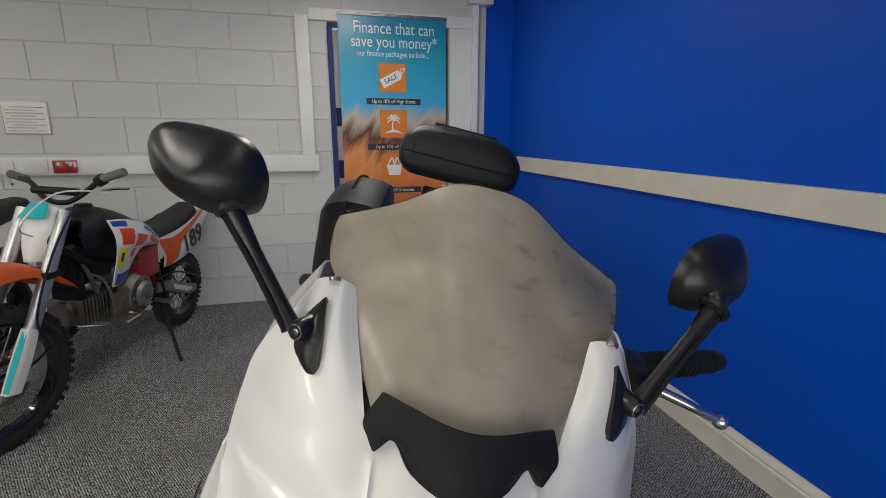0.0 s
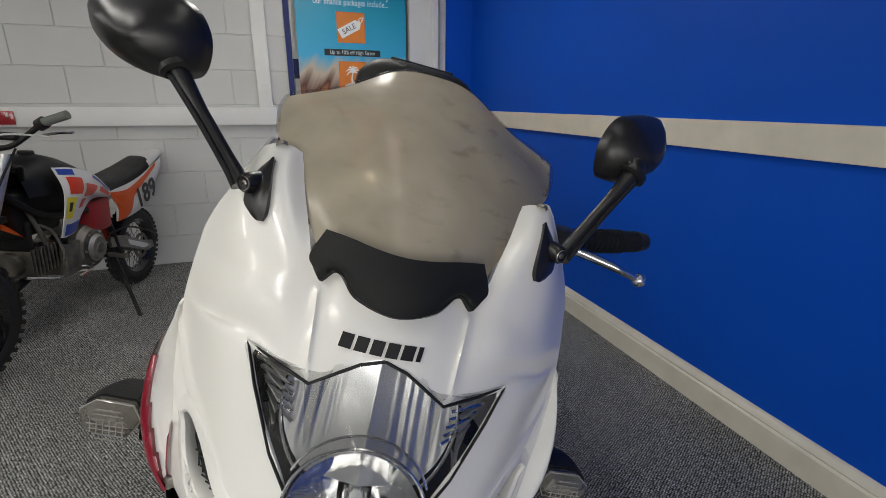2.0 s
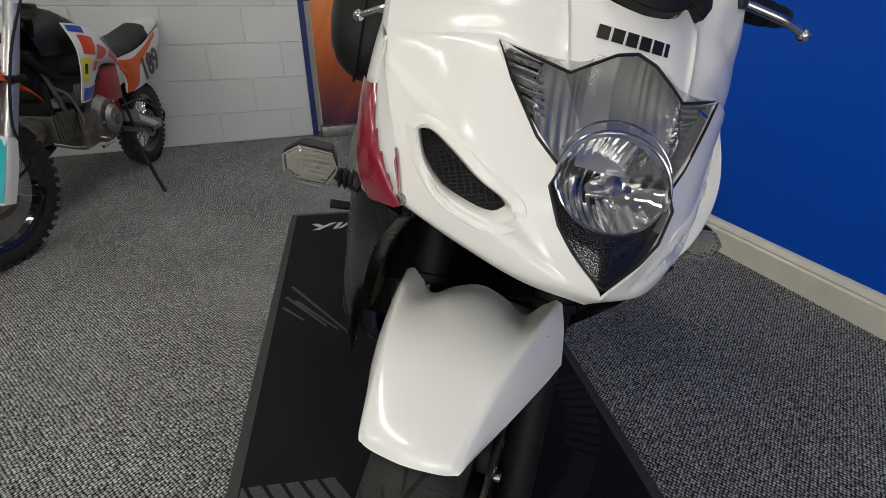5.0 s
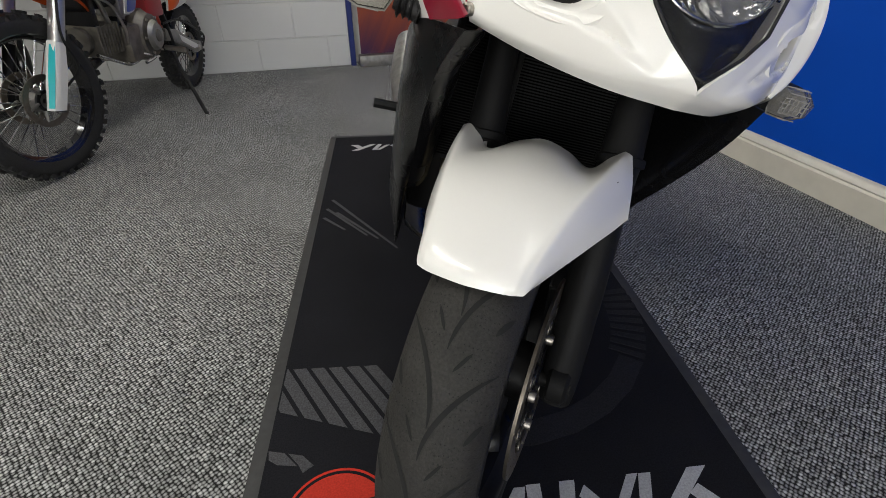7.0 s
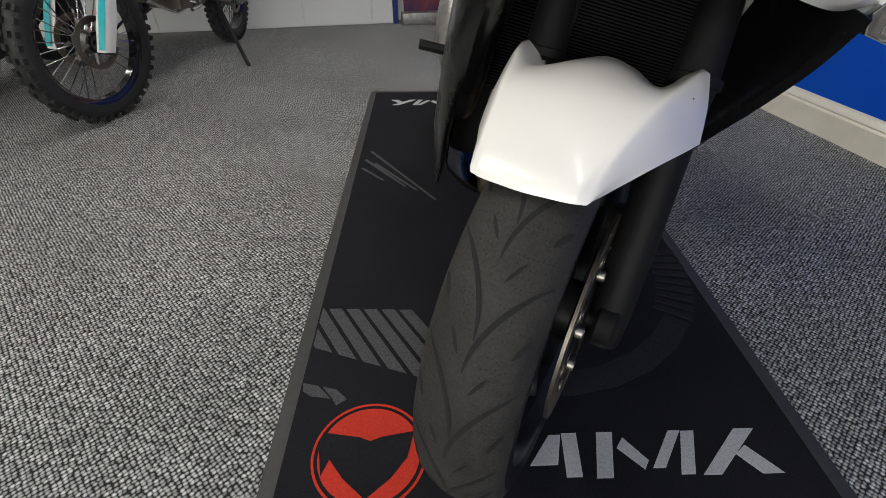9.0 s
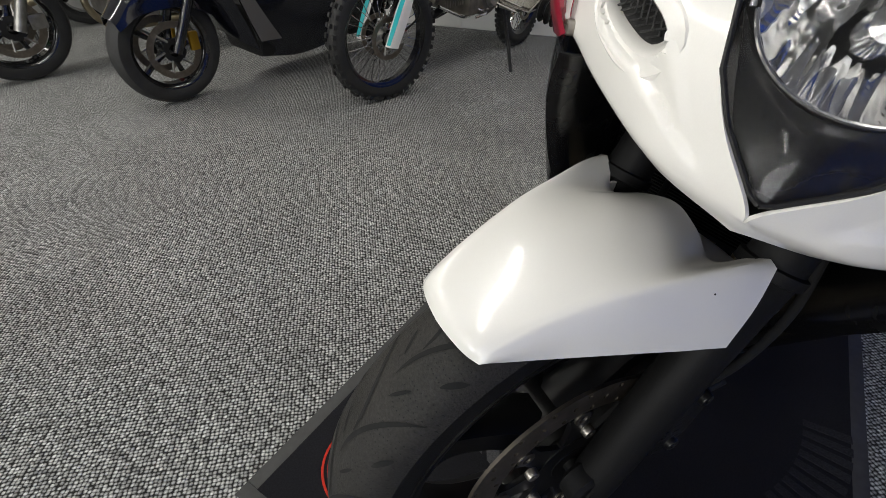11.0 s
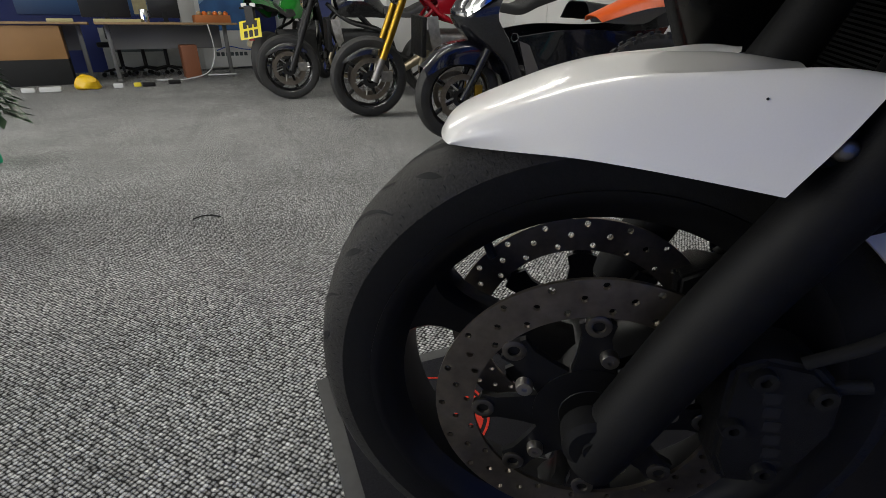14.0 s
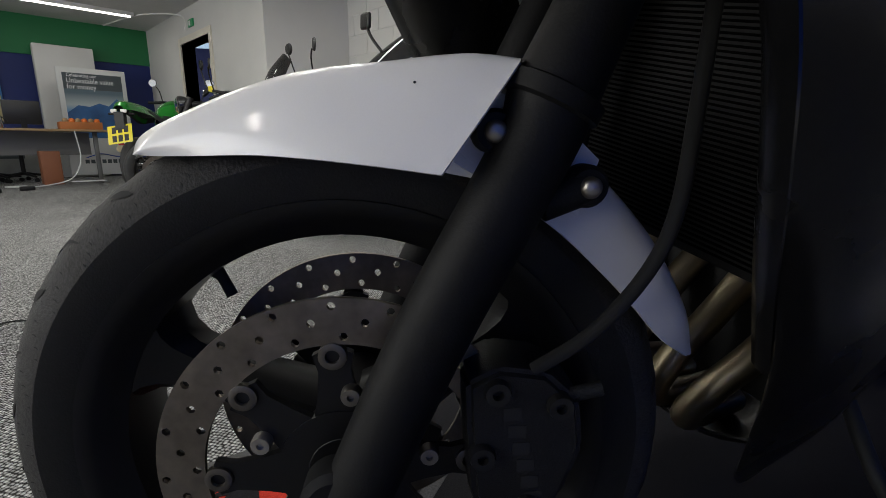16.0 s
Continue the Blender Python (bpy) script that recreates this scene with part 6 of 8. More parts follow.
# front mudguard
# half rows from the front edge to the rear: ahead, out from the middle line, up; the last of each row is the lower edge
MG = [[(0.157, 0, 0.264), (0.155, 0.026, 0.264), (0.151, 0.046, 0.263), (0.148, 0.053, 0.2628), (0.146, 0.057, 0.2625), (0.143, 0.059, 0.2622)],
      [(0.145, 0, 0.281), (0.144, 0.03, 0.28), (0.142, 0.049, 0.2772), (0.138, 0.056, 0.275), (0.134, 0.0612, 0.2735), (0.131, 0.0635, 0.2615)],
      [(0.1, 0, 0.2995), (0.1, 0.034, 0.2985), (0.099, 0.056, 0.296), (0.098, 0.063, 0.2945), (0.097, 0.0685, 0.293), (0.093, 0.0785, 0.2626)],
      [(0.055, 0, 0.3165), (0.055, 0.04, 0.3145), (0.054, 0.065, 0.3115), (0.052, 0.073, 0.3105), (0.05, 0.0795, 0.3075), (0.048, 0.097, 0.2645)],
      [(0.01, 0, 0.327), (0.009, 0.045, 0.324), (0.008, 0.072, 0.3215), (0.007, 0.081, 0.321), (0.006, 0.0895, 0.3195), (0.008, 0.111, 0.263)],
      [(-0.04, 0, 0.3295), (-0.041, 0.046, 0.324), (-0.042, 0.076, 0.319), (-0.043, 0.088, 0.322), (-0.045, 0.0995, 0.3268), (-0.032, 0.124, 0.26)],
      [(-0.085, 0, 0.329), (-0.084, 0.044, 0.32), (-0.082, 0.073, 0.307), (-0.088, 0.093, 0.319), (-0.094, 0.1105, 0.3335), (-0.056, 0.1305, 0.2575)],
      [(-0.128, 0, 0.322), (-0.121, 0.038, 0.314), (-0.11, 0.0715, 0.3005), (-0.122, 0.095, 0.317), (-0.131, 0.118, 0.33), (-0.077, 0.1365, 0.2553)]]
RIDGE = [[(l, -f, u) for f, l, u in r] for r in MG]
gb3 = bmesh.new()
sheet(both([r[:5] for r in RIDGE]), 48, 44, gb3)
sheet([[r[4], tuple((Vector(r[4]) + Vector(r[5])) / 2 + Vector((0.0030, 0, 0))), r[5]] for r in RIDGE], 10, 44, gb3, True)
bmesh.ops.remove_doubles(gb3, verts=gb3.verts, dist=0.0006)
bmesh.ops.recalc_face_normals(gb3, faces=gb3.faces)
# the crest between top and side is softly rounded
inner = [v for v in gb3.verts if not any(e.is_boundary for e in v.link_edges)]
edge_ring = [v for v in gb3.verts if any(e.is_boundary for e in v.link_edges)]
tips = [(Vector((sg * c[0], c[1], c[2])), reach) for c, reach in ((RIDGE[-1][4], 0.009), (RIDGE[0][5], 0.020)) for sg in (-1, 1)]
for turn in range(10):
    # rounded corners
    moves = {}
    for v in edge_ring:
        if any((v.co - c).length < reach for c, reach in tips):
            side = [e.other_vert(v) for e in v.link_edges if e.is_boundary]
            moves[v] = sum((o.co for o in side), Vector()) / len(side)
    for v, c in moves.items():
        v.co = v.co.lerp(c, 0.5)
    bmesh.ops.smooth_vert(gb3, verts=inner, factor=0.5, use_axis_x=True, use_axis_y=True, use_axis_z=True)
bmesh.ops.solidify(gb3, geom=gb3.faces[:], thickness=0.003)
bmesh.ops.translate(gb3, verts=gb3.verts, vec=(-0.0055, 0, 0))
guard = part("front_mudguard", gb3, WHITE, bike, "pearl white painted mudguard", m=WHEEL)
for f, l, u in ((-0.0613, 0.1075, 0.3104),):
    chip = bmesh.new()
    bmesh.ops.create_uvsphere(chip, u_segments=8, v_segments=6, radius=0.0009, matrix=Matrix.Translation(wf(f, l, u)))
    part("stone_chip", chip, DARK_MATT, guard)
for s in (-1, 1):
    # white stay plate that runs back behind the fork leg
    st = bmesh.new()
    o = [(-0.062, 0.262), (-0.095, 0.298), (-0.118, 0.306), (-0.150, 0.298), (-0.190, 0.262), (-0.178, 0.222), (-0.150, 0.240), (-0.112, 0.247), (-0.075, 0.254)]
    rows2 = [[st.verts.new(wf(f, s * l, u)) for f, u in o] for l in (0.0865, 0.0895)]
    st.faces.new(rows2[0]), st.faces.new(rows2[1][::-1])
    for i in range(len(o)):
        st.faces.new((rows2[0][i], rows2[0][(i + 1) % len(o)], rows2[1][(i + 1) % len(o)], rows2[1][i]))
    bmesh.ops.recalc_face_normals(st, faces=st.faces)
    part("mudguard_stay", st, PLASTIC_WHITE, guard, smooth=False)
part("mudguard_tail", sheet(both([[(l, -f, u) for f, l, u in r] for r in [
    [(-0.085, 0.0, 0.318), (-0.09, 0.05, 0.308), (-0.095, 0.082, 0.285), (-0.085, 0.092, 0.262)],
    [(-0.165, 0.0, 0.280), (-0.168, 0.045, 0.275), (-0.176, 0.078, 0.258), (-0.160, 0.086, 0.214)],
    [(-0.243, 0.0, 0.215), (-0.243, 0.04, 0.212), (-0.240, 0.070, 0.200), (-0.222, 0.080, 0.158)],
    [(-0.294, 0.0, 0.142), (-0.292, 0.035, 0.141), (-0.286, 0.060, 0.135), (-0.262, 0.072, 0.116)],
    [(-0.316, 0.0, 0.086), (-0.315, 0.022, 0.086), (-0.311, 0.040, 0.086), (-0.300, 0.050, 0.088)]]]), 24, 28, thick=0.003), PLASTIC_WHITE, guard, "white lower mudguard tail")


# ---- the other machines ----
def lathe_wheel(parent, y, z, r, w, rim_r, tyre_mat, rim_mat, spokes, knobs=False, x=0.0, turn=0.0, spoke_mat=None, disc=0.0):
    """A wheel: rim, tyre, spokes, hub and brake disc, its axle along x."""
    m = pose(x, y, z, 0, 0, turn)
    wheel = part("wheel", revolve([(rim_r - 0.022, -w * 0.22), (rim_r - 0.004, -w * 0.40), (rim_r + 0.006, -w * 0.42), (rim_r + 0.006, w * 0.42), (rim_r - 0.004, w * 0.40), (rim_r - 0.022, w * 0.22)], 48, closed=True), rim_mat, parent, m=m)
    h = (r - rim_r)
    part("tyre", revolve([(rim_r, -w * 0.42), (rim_r + h * 0.35, -w * 0.52), (rim_r + h * 0.72, -w * 0.46), (r - h * 0.08, -w * 0.26), (r, 0), (r - h * 0.08, w * 0.26), (rim_r + h * 0.72, w * 0.46), (rim_r + h * 0.35, w * 0.52), (rim_r, w * 0.42)], 56), tyre_mat, wheel)
    if knobs:
        kb = bmesh.new()
        for k in range(44):
            a = 2 * math.pi * k / 44
            for xx, rr in ((-w * 0.40, r - h * 0.20), (-w * 0.14 * (k % 2 * 2 - 1), r - h * 0.02), (w * 0.40, r - h * 0.20)):
                c, s = math.cos(a), math.sin(a)
                rot = Matrix.Translation((xx, rr * c, rr * s)) @ Matrix.Rotation(a, 4, "X")
                box(kb, -w * 0.11, w * 0.11, -0.006, 0.011, -0.010, 0.010, m=rot)
        tagged(part("knobbly_tread", kb, tyre_mat, wheel, smooth=False), kind="stuff")
    for k in range(spokes):
        a = 2 * math.pi * k / spokes
        if spokes > 10:
            b = a + (0.28 if k % 2 else -0.28)
            sx = w * 0.28 * (1 if k % 4 < 2 else -1)
            part("spoke", tube([(sx, 0.035 * math.cos(b), 0.035 * math.sin(b)), (0, (rim_r - 0.018) * math.cos(a), (rim_r - 0.018) * math.sin(a))], 0.0022, 5, smooth_path=False), spoke_mat or STEEL, wheel)
        else:
            part("spoke", tube([(0, 0.04 * math.cos(a), 0.04 * math.sin(a)), (0, rim_r * 0.5 * math.cos(a), rim_r * 0.5 * math.sin(a)), (0, (rim_r - 0.012) * math.cos(a), (rim_r - 0.012) * math.sin(a))], [0.022, 0.012, 0.018], 8), rim_mat, wheel)
    part("hub", revolve([(0.01, -w * 0.5), (0.04, -w * 0.46), (0.045, 0), (0.04, w * 0.46), (0.01, w * 0.5)], 24), rim_mat if spokes < 10 else ALLOY, wheel)
    if disc:
        for xx in (-w * 0.62, w * 0.62):
            part("brake_disc", revolve([(disc * 0.76, xx - 0.002), (disc, xx - 0.002), (disc, xx + 0.002), (disc * 0.76, xx + 0.002)], 40, closed=True), DISC, wheel)
            part("disc_carrier", revolve([(0.03, xx - 0.003), (disc * 0.42, xx - 0.002), (disc * 0.42, xx + 0.002), (0.03, xx + 0.003)], 24), BLACK_MATT, wheel)
            for k in range(6):
                a = k * math.pi / 3
                part("carrier_arm", tube([(xx, disc * 0.38 * math.cos(a), disc * 0.38 * math.sin(a)), (xx, disc * 0.80 * math.cos(a + 0.2), disc * 0.80 * math.sin(a + 0.2))], 0.006, 6), ALLOY, wheel)
    return wheel


def mirrored(name, parent, points, radius, material, seg=8, **k):
    for s in (-1, 1):
        part(name, tube([(s * x, y, z) for x, y, z in points], radius, seg, **k), material, parent)


def hull(rows, material, name, parent, label="", nu=16, nv=14, thick=0.004):
    return part(name, sheet(both(rows), nu, nv, thick=thick), material, parent, label)


HEAD = (0.236, 0.972)


def stand_at(x, y, hx, hy, lean=0.0, z=0.0):
    """A machine's frame: origin under its front wheel, y to its tail, x to its left."""
    d = Vector((hx, hy, 0)).normalized()
    return frame_from((d.y, -d.x, 0), d, (0, 0, 1), (x, y, z)) @ pose(0, 0, 0, 0, lean, 0)


# orange and white dirt bike
TURQ = mat("turquoise_print", (0.02, 0.42, 0.45), 0.35)
YELLOW = mat("yellow_print", (0.75, 0.62, 0.05), 0.35)
BLUE = mat("blue_print", (0.02, 0.06, 0.35), 0.35)
ORANGE_RED = mat("orange_red_print", (0.62, 0.05, 0.02), 0.35)
FORK_SILVER = mat("brushed_fork_silver", (0.60, 0.60, 0.59), 0.36, 0.9, grain=0.1, scale=60)
GREY_RUBBER = mat("grey_rubber_grip", (0.12, 0.13, 0.12), 0.7, bump=0.3)
dirt = thing("dirt_bike", "orange and white pit dirt bike leaning on its side stand", "motorcycle", stand_at(-1.12, 2.25, *HEAD, lean=4), "motorcycles in the row")
lathe_wheel(dirt, 0.03, 0.316, 0.310, 0.072, 0.243, RUBBER, BLACK_GLOSS, 32, True, turn=-12, spoke_mat=CHROME, disc=0.10)
lathe_wheel(dirt, 1.42, 0.262, 0.256, 0.085, 0.180, RUBBER, BLACK_GLOSS, 28, True, spoke_mat=CHROME, disc=0.085)
for s in (-1, 1):
    leg = part("fork_leg", tube([(s * 0.090, 0.0, 0.285), (s * 0.090, 0.13, 0.52)], 0.024, 14), BLACK_MATT, dirt)
    part("fork_tube", tube([(s * 0.090, 0.115, 0.50), (s * 0.090, 0.25, 0.74), (s * 0.090, 0.375, 0.97)], [0.028, 0.028, 0.026], 16), FORK_SILVER, leg, "brushed silver fork tube")
    part("fork_guard", sheet([[(s * 0.078, -0.045, 0.30), (s * 0.112, -0.045, 0.30), (s * 0.122, 0.0, 0.29)], [(s * 0.078, 0.02, 0.42), (s * 0.118, 0.02, 0.42), (s * 0.126, 0.07, 0.41)], [(s * 0.080, 0.085, 0.53), (s * 0.114, 0.085, 0.53), (s * 0.120, 0.125, 0.51)]], 8, 10, thick=0.003), PLASTIC_WHITE, leg, "white and turquoise fork guard")
    part("guard_print", sheet([[(s * 0.092, -0.0485, 0.31), (s * 0.112, -0.0475, 0.31)], [(s * 0.092, 0.0165, 0.43), (s * 0.117, 0.0175, 0.43)], [(s * 0.092, 0.075, 0.52), (s * 0.112, 0.078, 0.52)]], 4, 8, thick=0.0015), TURQ, leg)
    SHR = [[(s * 0.150, 0.55, 0.952), (s * 0.175, 0.66, 0.938), (s * 0.160, 0.84, 0.885), (s * 0.130, 1.01, 0.800)],
           [(s * 0.190, 0.545, 0.865), (s * 0.205, 0.645, 0.850), (s * 0.180, 0.80, 0.815), (s * 0.135, 0.99, 0.760)],
           [(s * 0.200, 0.525, 0.770), (s * 0.200, 0.60, 0.760), (s * 0.175, 0.71, 0.755), (s * 0.140, 0.82, 0.750)],
           [(s * 0.178, 0.505, 0.625), (s * 0.175, 0.55, 0.620), (s * 0.165, 0.62, 0.625), (s * 0.150, 0.66, 0.650)]]
    sh = part("shroud", sheet(SHR, 18, 20, thick=0.004), PLASTIC_WHITE, dirt, "white shroud with red, blue and yellow graphics")
    for col, u0, u1, v0, v1 in ((BLUE, 0.03, 0.30, 0.03, 0.13), (ORANGE_RED, 0.12, 0.40, 0.17, 0.46), (ORANGE_RED, 0.46, 0.70, 0.26, 0.52), (YELLOW, 0.04, 0.30, 0.52, 0.80), (BLUE, 0.10, 0.75, 0.86, 0.98),
                                (ORANGE_RED, 0.76, 0.97, 0.20, 0.34), (BLUE, 0.62, 0.97, 0.05, 0.12), (ORANGE_RED, 0.44, 0.58, 0.56, 0.70), (INK, 0.12, 0.22, 0.60, 0.72), (TURQ, 0.80, 0.95, 0.14, 0.18)):
        part("graphic", patch(SHR, u0, u1, v0, v1, 0.0025), col, sh)
    rp = part("rear_panel", sheet([[(s * 0.105, 1.05, 0.78), (s * 0.120, 1.25, 0.83), (s * 0.115, 1.45, 0.89), (s * 0.09, 1.72, 0.95)], [(s * 0.115, 1.08, 0.68), (s * 0.135, 1.25, 0.70), (s * 0.130, 1.45, 0.78), (s * 0.10, 1.68, 0.88)], [(s * 0.11, 1.08, 0.60), (s * 0.12, 1.20, 0.62), (s * 0.118, 1.40, 0.68), (s * 0.095, 1.60, 0.79)]], 14, 10, thick=0.004), PLASTIC_WHITE, dirt, "white tail panel with a black race number")
    part("orange_flash", sheet([[(s * 0.112, 1.04, 0.775), (s * 0.126, 1.20, 0.79), (s * 0.126, 1.40, 0.87), (s * 0.108, 1.60, 0.93)], [(s * 0.120, 1.06, 0.72), (s * 0.134, 1.17, 0.70), (s * 0.134, 1.36, 0.82), (s * 0.116, 1.58, 0.91)]], 12, 4, thick=0.002), ORANGE, rp)
    part("orange_side", sheet([[(s * 0.118, 1.06, 0.76), (s * 0.134, 1.15, 0.76), (s * 0.139, 1.24, 0.74)], [(s * 0.118, 1.10, 0.66), (s * 0.134, 1.15, 0.66), (s * 0.138, 1.20, 0.66)], [(s * 0.118, 1.08, 0.60), (s * 0.124, 1.12, 0.61), (s * 0.126, 1.16, 0.62)]], 8, 8, thick=0.002), ORANGE, rp)
    if s > 0:
        words("race_number", "189", 0.17, pose(0.141, 1.26, 0.60, 90, -14, 90), INK, rp, 0.001, bold=0.004)
# front mudguard, number board, headstock
part("front_fender", sheet(both([[(0.0, -0.36, 0.70), (0.04, -0.355, 0.695), (0.065, -0.34, 0.675)], [(0.0, -0.10, 0.79), (0.07, -0.10, 0.775), (0.095, -0.10, 0.735)], [(0.0, 0.14, 0.79), (0.07, 0.14, 0.775), (0.10, 0.14, 0.73)], [(0.0, 0.32, 0.70), (0.06, 0.33, 0.68), (0.105, 0.33, 0.64)], [(0.0, 0.44, 0.61), (0.035, 0.45, 0.595), (0.06, 0.45, 0.58)], [(0.0, 0.53, 0.53), (0.012, 0.53, 0.525), (0.02, 0.53, 0.52)]]), 16, 24, thick=0.004), ORANGE, dirt, "orange plastic front mudguard")
part("number_board", sheet(both([[(0.0, 0.365, 1.00), (0.035, 0.375, 0.99), (0.06, 0.405, 0.97)], [(0.0, 0.295, 0.92), (0.05, 0.315, 0.92), (0.08, 0.355, 0.91)], [(0.0, 0.265, 0.84), (0.045, 0.285, 0.84), (0.075, 0.335, 0.82)], [(0.0, 0.245, 0.76), (0.03, 0.265, 0.76), (0.06, 0.315, 0.75)]]), 14, 12, thick=0.004), PLASTIC_WHITE, dirt, "white front number board")
part("board_print", sheet(both([[(0.0, 0.340, 1.008), (0.04, 0.350, 1.0)], [(0.0, 0.285, 0.945), (0.06, 0.298, 0.945)]]), 8, 6, thick=0.003), TURQ, dirt)
part("yoke", boxed(-0.12, 0.12, 0.20, 0.29, 0.70, 0.73, 0.008), BLACK_MATT, dirt)
part("handlebar", tube([(-0.36, 0.65, 1.08), (-0.20, 0.56, 1.06), (-0.06, 0.47, 1.0), (0.06, 0.45, 1.0), (0.18, 0.46, 1.09), (0.22, 0.446, 1.114), (0.32, 0.44, 1.153)], 0.012, 10), BLACK_MATT, dirt)
part("throttle_housing", tube([(0.195, 0.452, 1.10), (0.225, 0.445, 1.117)], 0.026, 14), BLACK_MATT, dirt)
part("crossbar_pad", tube([(-0.10, 0.45, 1.045), (0.10, 0.45, 1.045)], 0.018, 10), BLACK_MATT, dirt)
for s in (-1, 1):
    ga, gb = ((0.22, 0.445, 1.115), (0.325, 0.44, 1.155)) if s > 0 else ((-0.25, 0.60, 1.068), (-0.37, 0.655, 1.08))
    part("grip", tube([ga, gb], 0.019, 12), GREY_RUBBER, dirt)
    part("lever", tube([(s * 0.20, 0.46, 1.06), (s * 0.28, 0.44 if s > 0 else 0.53, 1.075), (s * 0.36, 0.40 if s > 0 else 0.57, 1.085)], 0.006, 8), CHROME, dirt)
    part("frame_rail", tube([(s * 0.05, 0.36, 0.86), (s * 0.09, 0.55, 0.72), (s * 0.10, 0.95, 0.66), (s * 0.09, 1.10, 0.40)], 0.017, 10), BLACK_MATT, dirt)
    arm2 = part("swing_arm", plate([(1.01, 0.435), (1.16, 0.405), (1.34, 0.325), (1.48, 0.285), (1.49, 0.235), (1.40, 0.232), (1.24, 0.300), (1.12, 0.345), (1.01, 0.370)], 0.020, Matrix.Translation((s * 0.092 - 0.010, 0, 0)) @ Matrix.Rotation(radians(90), 4, "Z") @ Matrix.Rotation(radians(90), 4, "X"), bevel=0.004), ALLOY, dirt, "tapered alloy swing arm with a white sticker")
    part("arm_sticker", plate([(1.18, 0.375), (1.40, 0.285), (1.44, 0.262), (1.36, 0.266), (1.20, 0.335)], 0.0015, Matrix.Translation((s * 0.1028, 0, 0)) @ Matrix.Rotation(radians(90), 4, "Z") @ Matrix.Rotation(radians(90), 4, "X")), PLASTIC_WHITE, arm2)
    part("axle_nut", revolve([(0.0, 0.014), (0.012, 0.014), (0.015, 0.008), (0.018, 0.0)], 6, m=pose(s * 0.100, 1.42, 0.262, 0, 0, 0 if s > 0 else 180)), STEEL, arm2)
part("seat", sheet(both([[(0.0, 0.86, 0.90), (0.06, 0.86, 0.89), (0.09, 0.86, 0.83)], [(0.0, 1.10, 0.85), (0.08, 1.10, 0.84), (0.105, 1.10, 0.77)], [(0.0, 1.40, 0.92), (0.08, 1.40, 0.91), (0.10, 1.40, 0.84)], [(0.0, 1.58, 0.97), (0.06, 1.58, 0.96), (0.08, 1.58, 0.91)]]), 14, 20, thick=0.006), SEAT, dirt)
part("tank", sheet(both([[(0.0, 0.46, 0.94), (0.06, 0.46, 0.92), (0.09, 0.47, 0.82)], [(0.0, 0.62, 1.0), (0.10, 0.62, 0.97), (0.14, 0.62, 0.82)], [(0.0, 0.88, 0.91), (0.09, 0.88, 0.89), (0.12, 0.88, 0.78)]]), 14, 14, thick=0.004), BLACK_MATT, dirt)
part("tank_cap", revolve([(0.0, 0.02), (0.03, 0.018), (0.035, 0.0)], 18, axis="Z", m=pose(0, 0.62, 0.995)), BLACK_MATT, dirt)
part("tail", sheet(both([[(0.0, 1.56, 0.955), (0.07, 1.56, 0.945), (0.09, 1.56, 0.91)], [(0.0, 1.84, 1.01), (0.05, 1.83, 1.0), (0.065, 1.82, 0.98)]]), 10, 8, thick=0.004), PLASTIC_WHITE, dirt, "white tail mudguard")
part("air_box", boxed(-0.10, 0.12, 0.83, 1.02, 0.50, 0.68, 0.02), mat("red_air_box", (0.30, 0.015, 0.02), 0.4), dirt)
eng = part("engine_case", revolve([(0.0, -0.13), (0.10, -0.12), (0.125, -0.09), (0.125, 0.09), (0.10, 0.12), (0.0, 0.13)], 32, m=pose(0, 0.83, 0.43)), ENGINE, dirt, "grey cast engine case")
part("clutch_cover", revolve([(0.0, 0.02), (0.06, 0.018), (0.075, 0.0)], 28, m=pose(0.13, 0.83, 0.43)), ALLOY, eng)
part("cover_disc", revolve([(0.0, 0.026), (0.028, 0.024), (0.032, 0.018)], 24, m=pose(0.13, 0.83, 0.43)), ENGINE, eng)
for k in range(6):
    part("cover_bolt", revolve([(0.0, 0.010), (0.006, 0.009), (0.007, 0.0)], 10, m=pose(0.125, 0.83 + 0.090 * math.cos(k * math.pi / 3), 0.43 + 0.090 * math.sin(k * math.pi / 3))), STEEL, eng)
part("crankcase", boxed(-0.11, 0.11, 0.62, 0.92, 0.33, 0.50, 0.025), ENGINE, dirt)
part("oil_filler", tube([(0.06, 0.66, 0.47), (0.085, 0.655, 0.52)], 0.016, 10), BLACK_MATT, dirt)
part("gear_shaft", tube([(0.10, 0.72, 0.36), (0.16, 0.72, 0.35), (0.17, 0.60, 0.345)], 0.008, 8), CHROME, dirt)
for k in range(8):
    part("cooling_fin", boxed(-0.085, 0.085, 0.42 + 0.024 * k, 0.428 + 0.024 * k, 0.395, 0.525, 0.003), ENGINE, dirt)
part("cylinder", tube([(0, 0.385, 0.465), (0, 0.66, 0.45)], 0.058, 16), ENGINE, dirt)
part("exhaust_pipe", tube([(0.0, 0.50, 0.37), (-0.03, 0.42, 0.32), (-0.10, 0.50, 0.30), (-0.13, 0.8, 0.33), (-0.13, 1.2, 0.50), (-0.15, 1.55, 0.72)], [0.02, 0.02, 0.02, 0.02, 0.03, 0.045], 10), BLACK_MATT, dirt)
part("carburettor", boxed(-0.05, 0.07, 0.68, 0.80, 0.53, 0.62, 0.012), ALLOY, dirt)
part("carburettor_bowl", tube([(0.02, 0.74, 0.49), (0.02, 0.74, 0.54)], 0.030, 12), ALLOY, dirt)
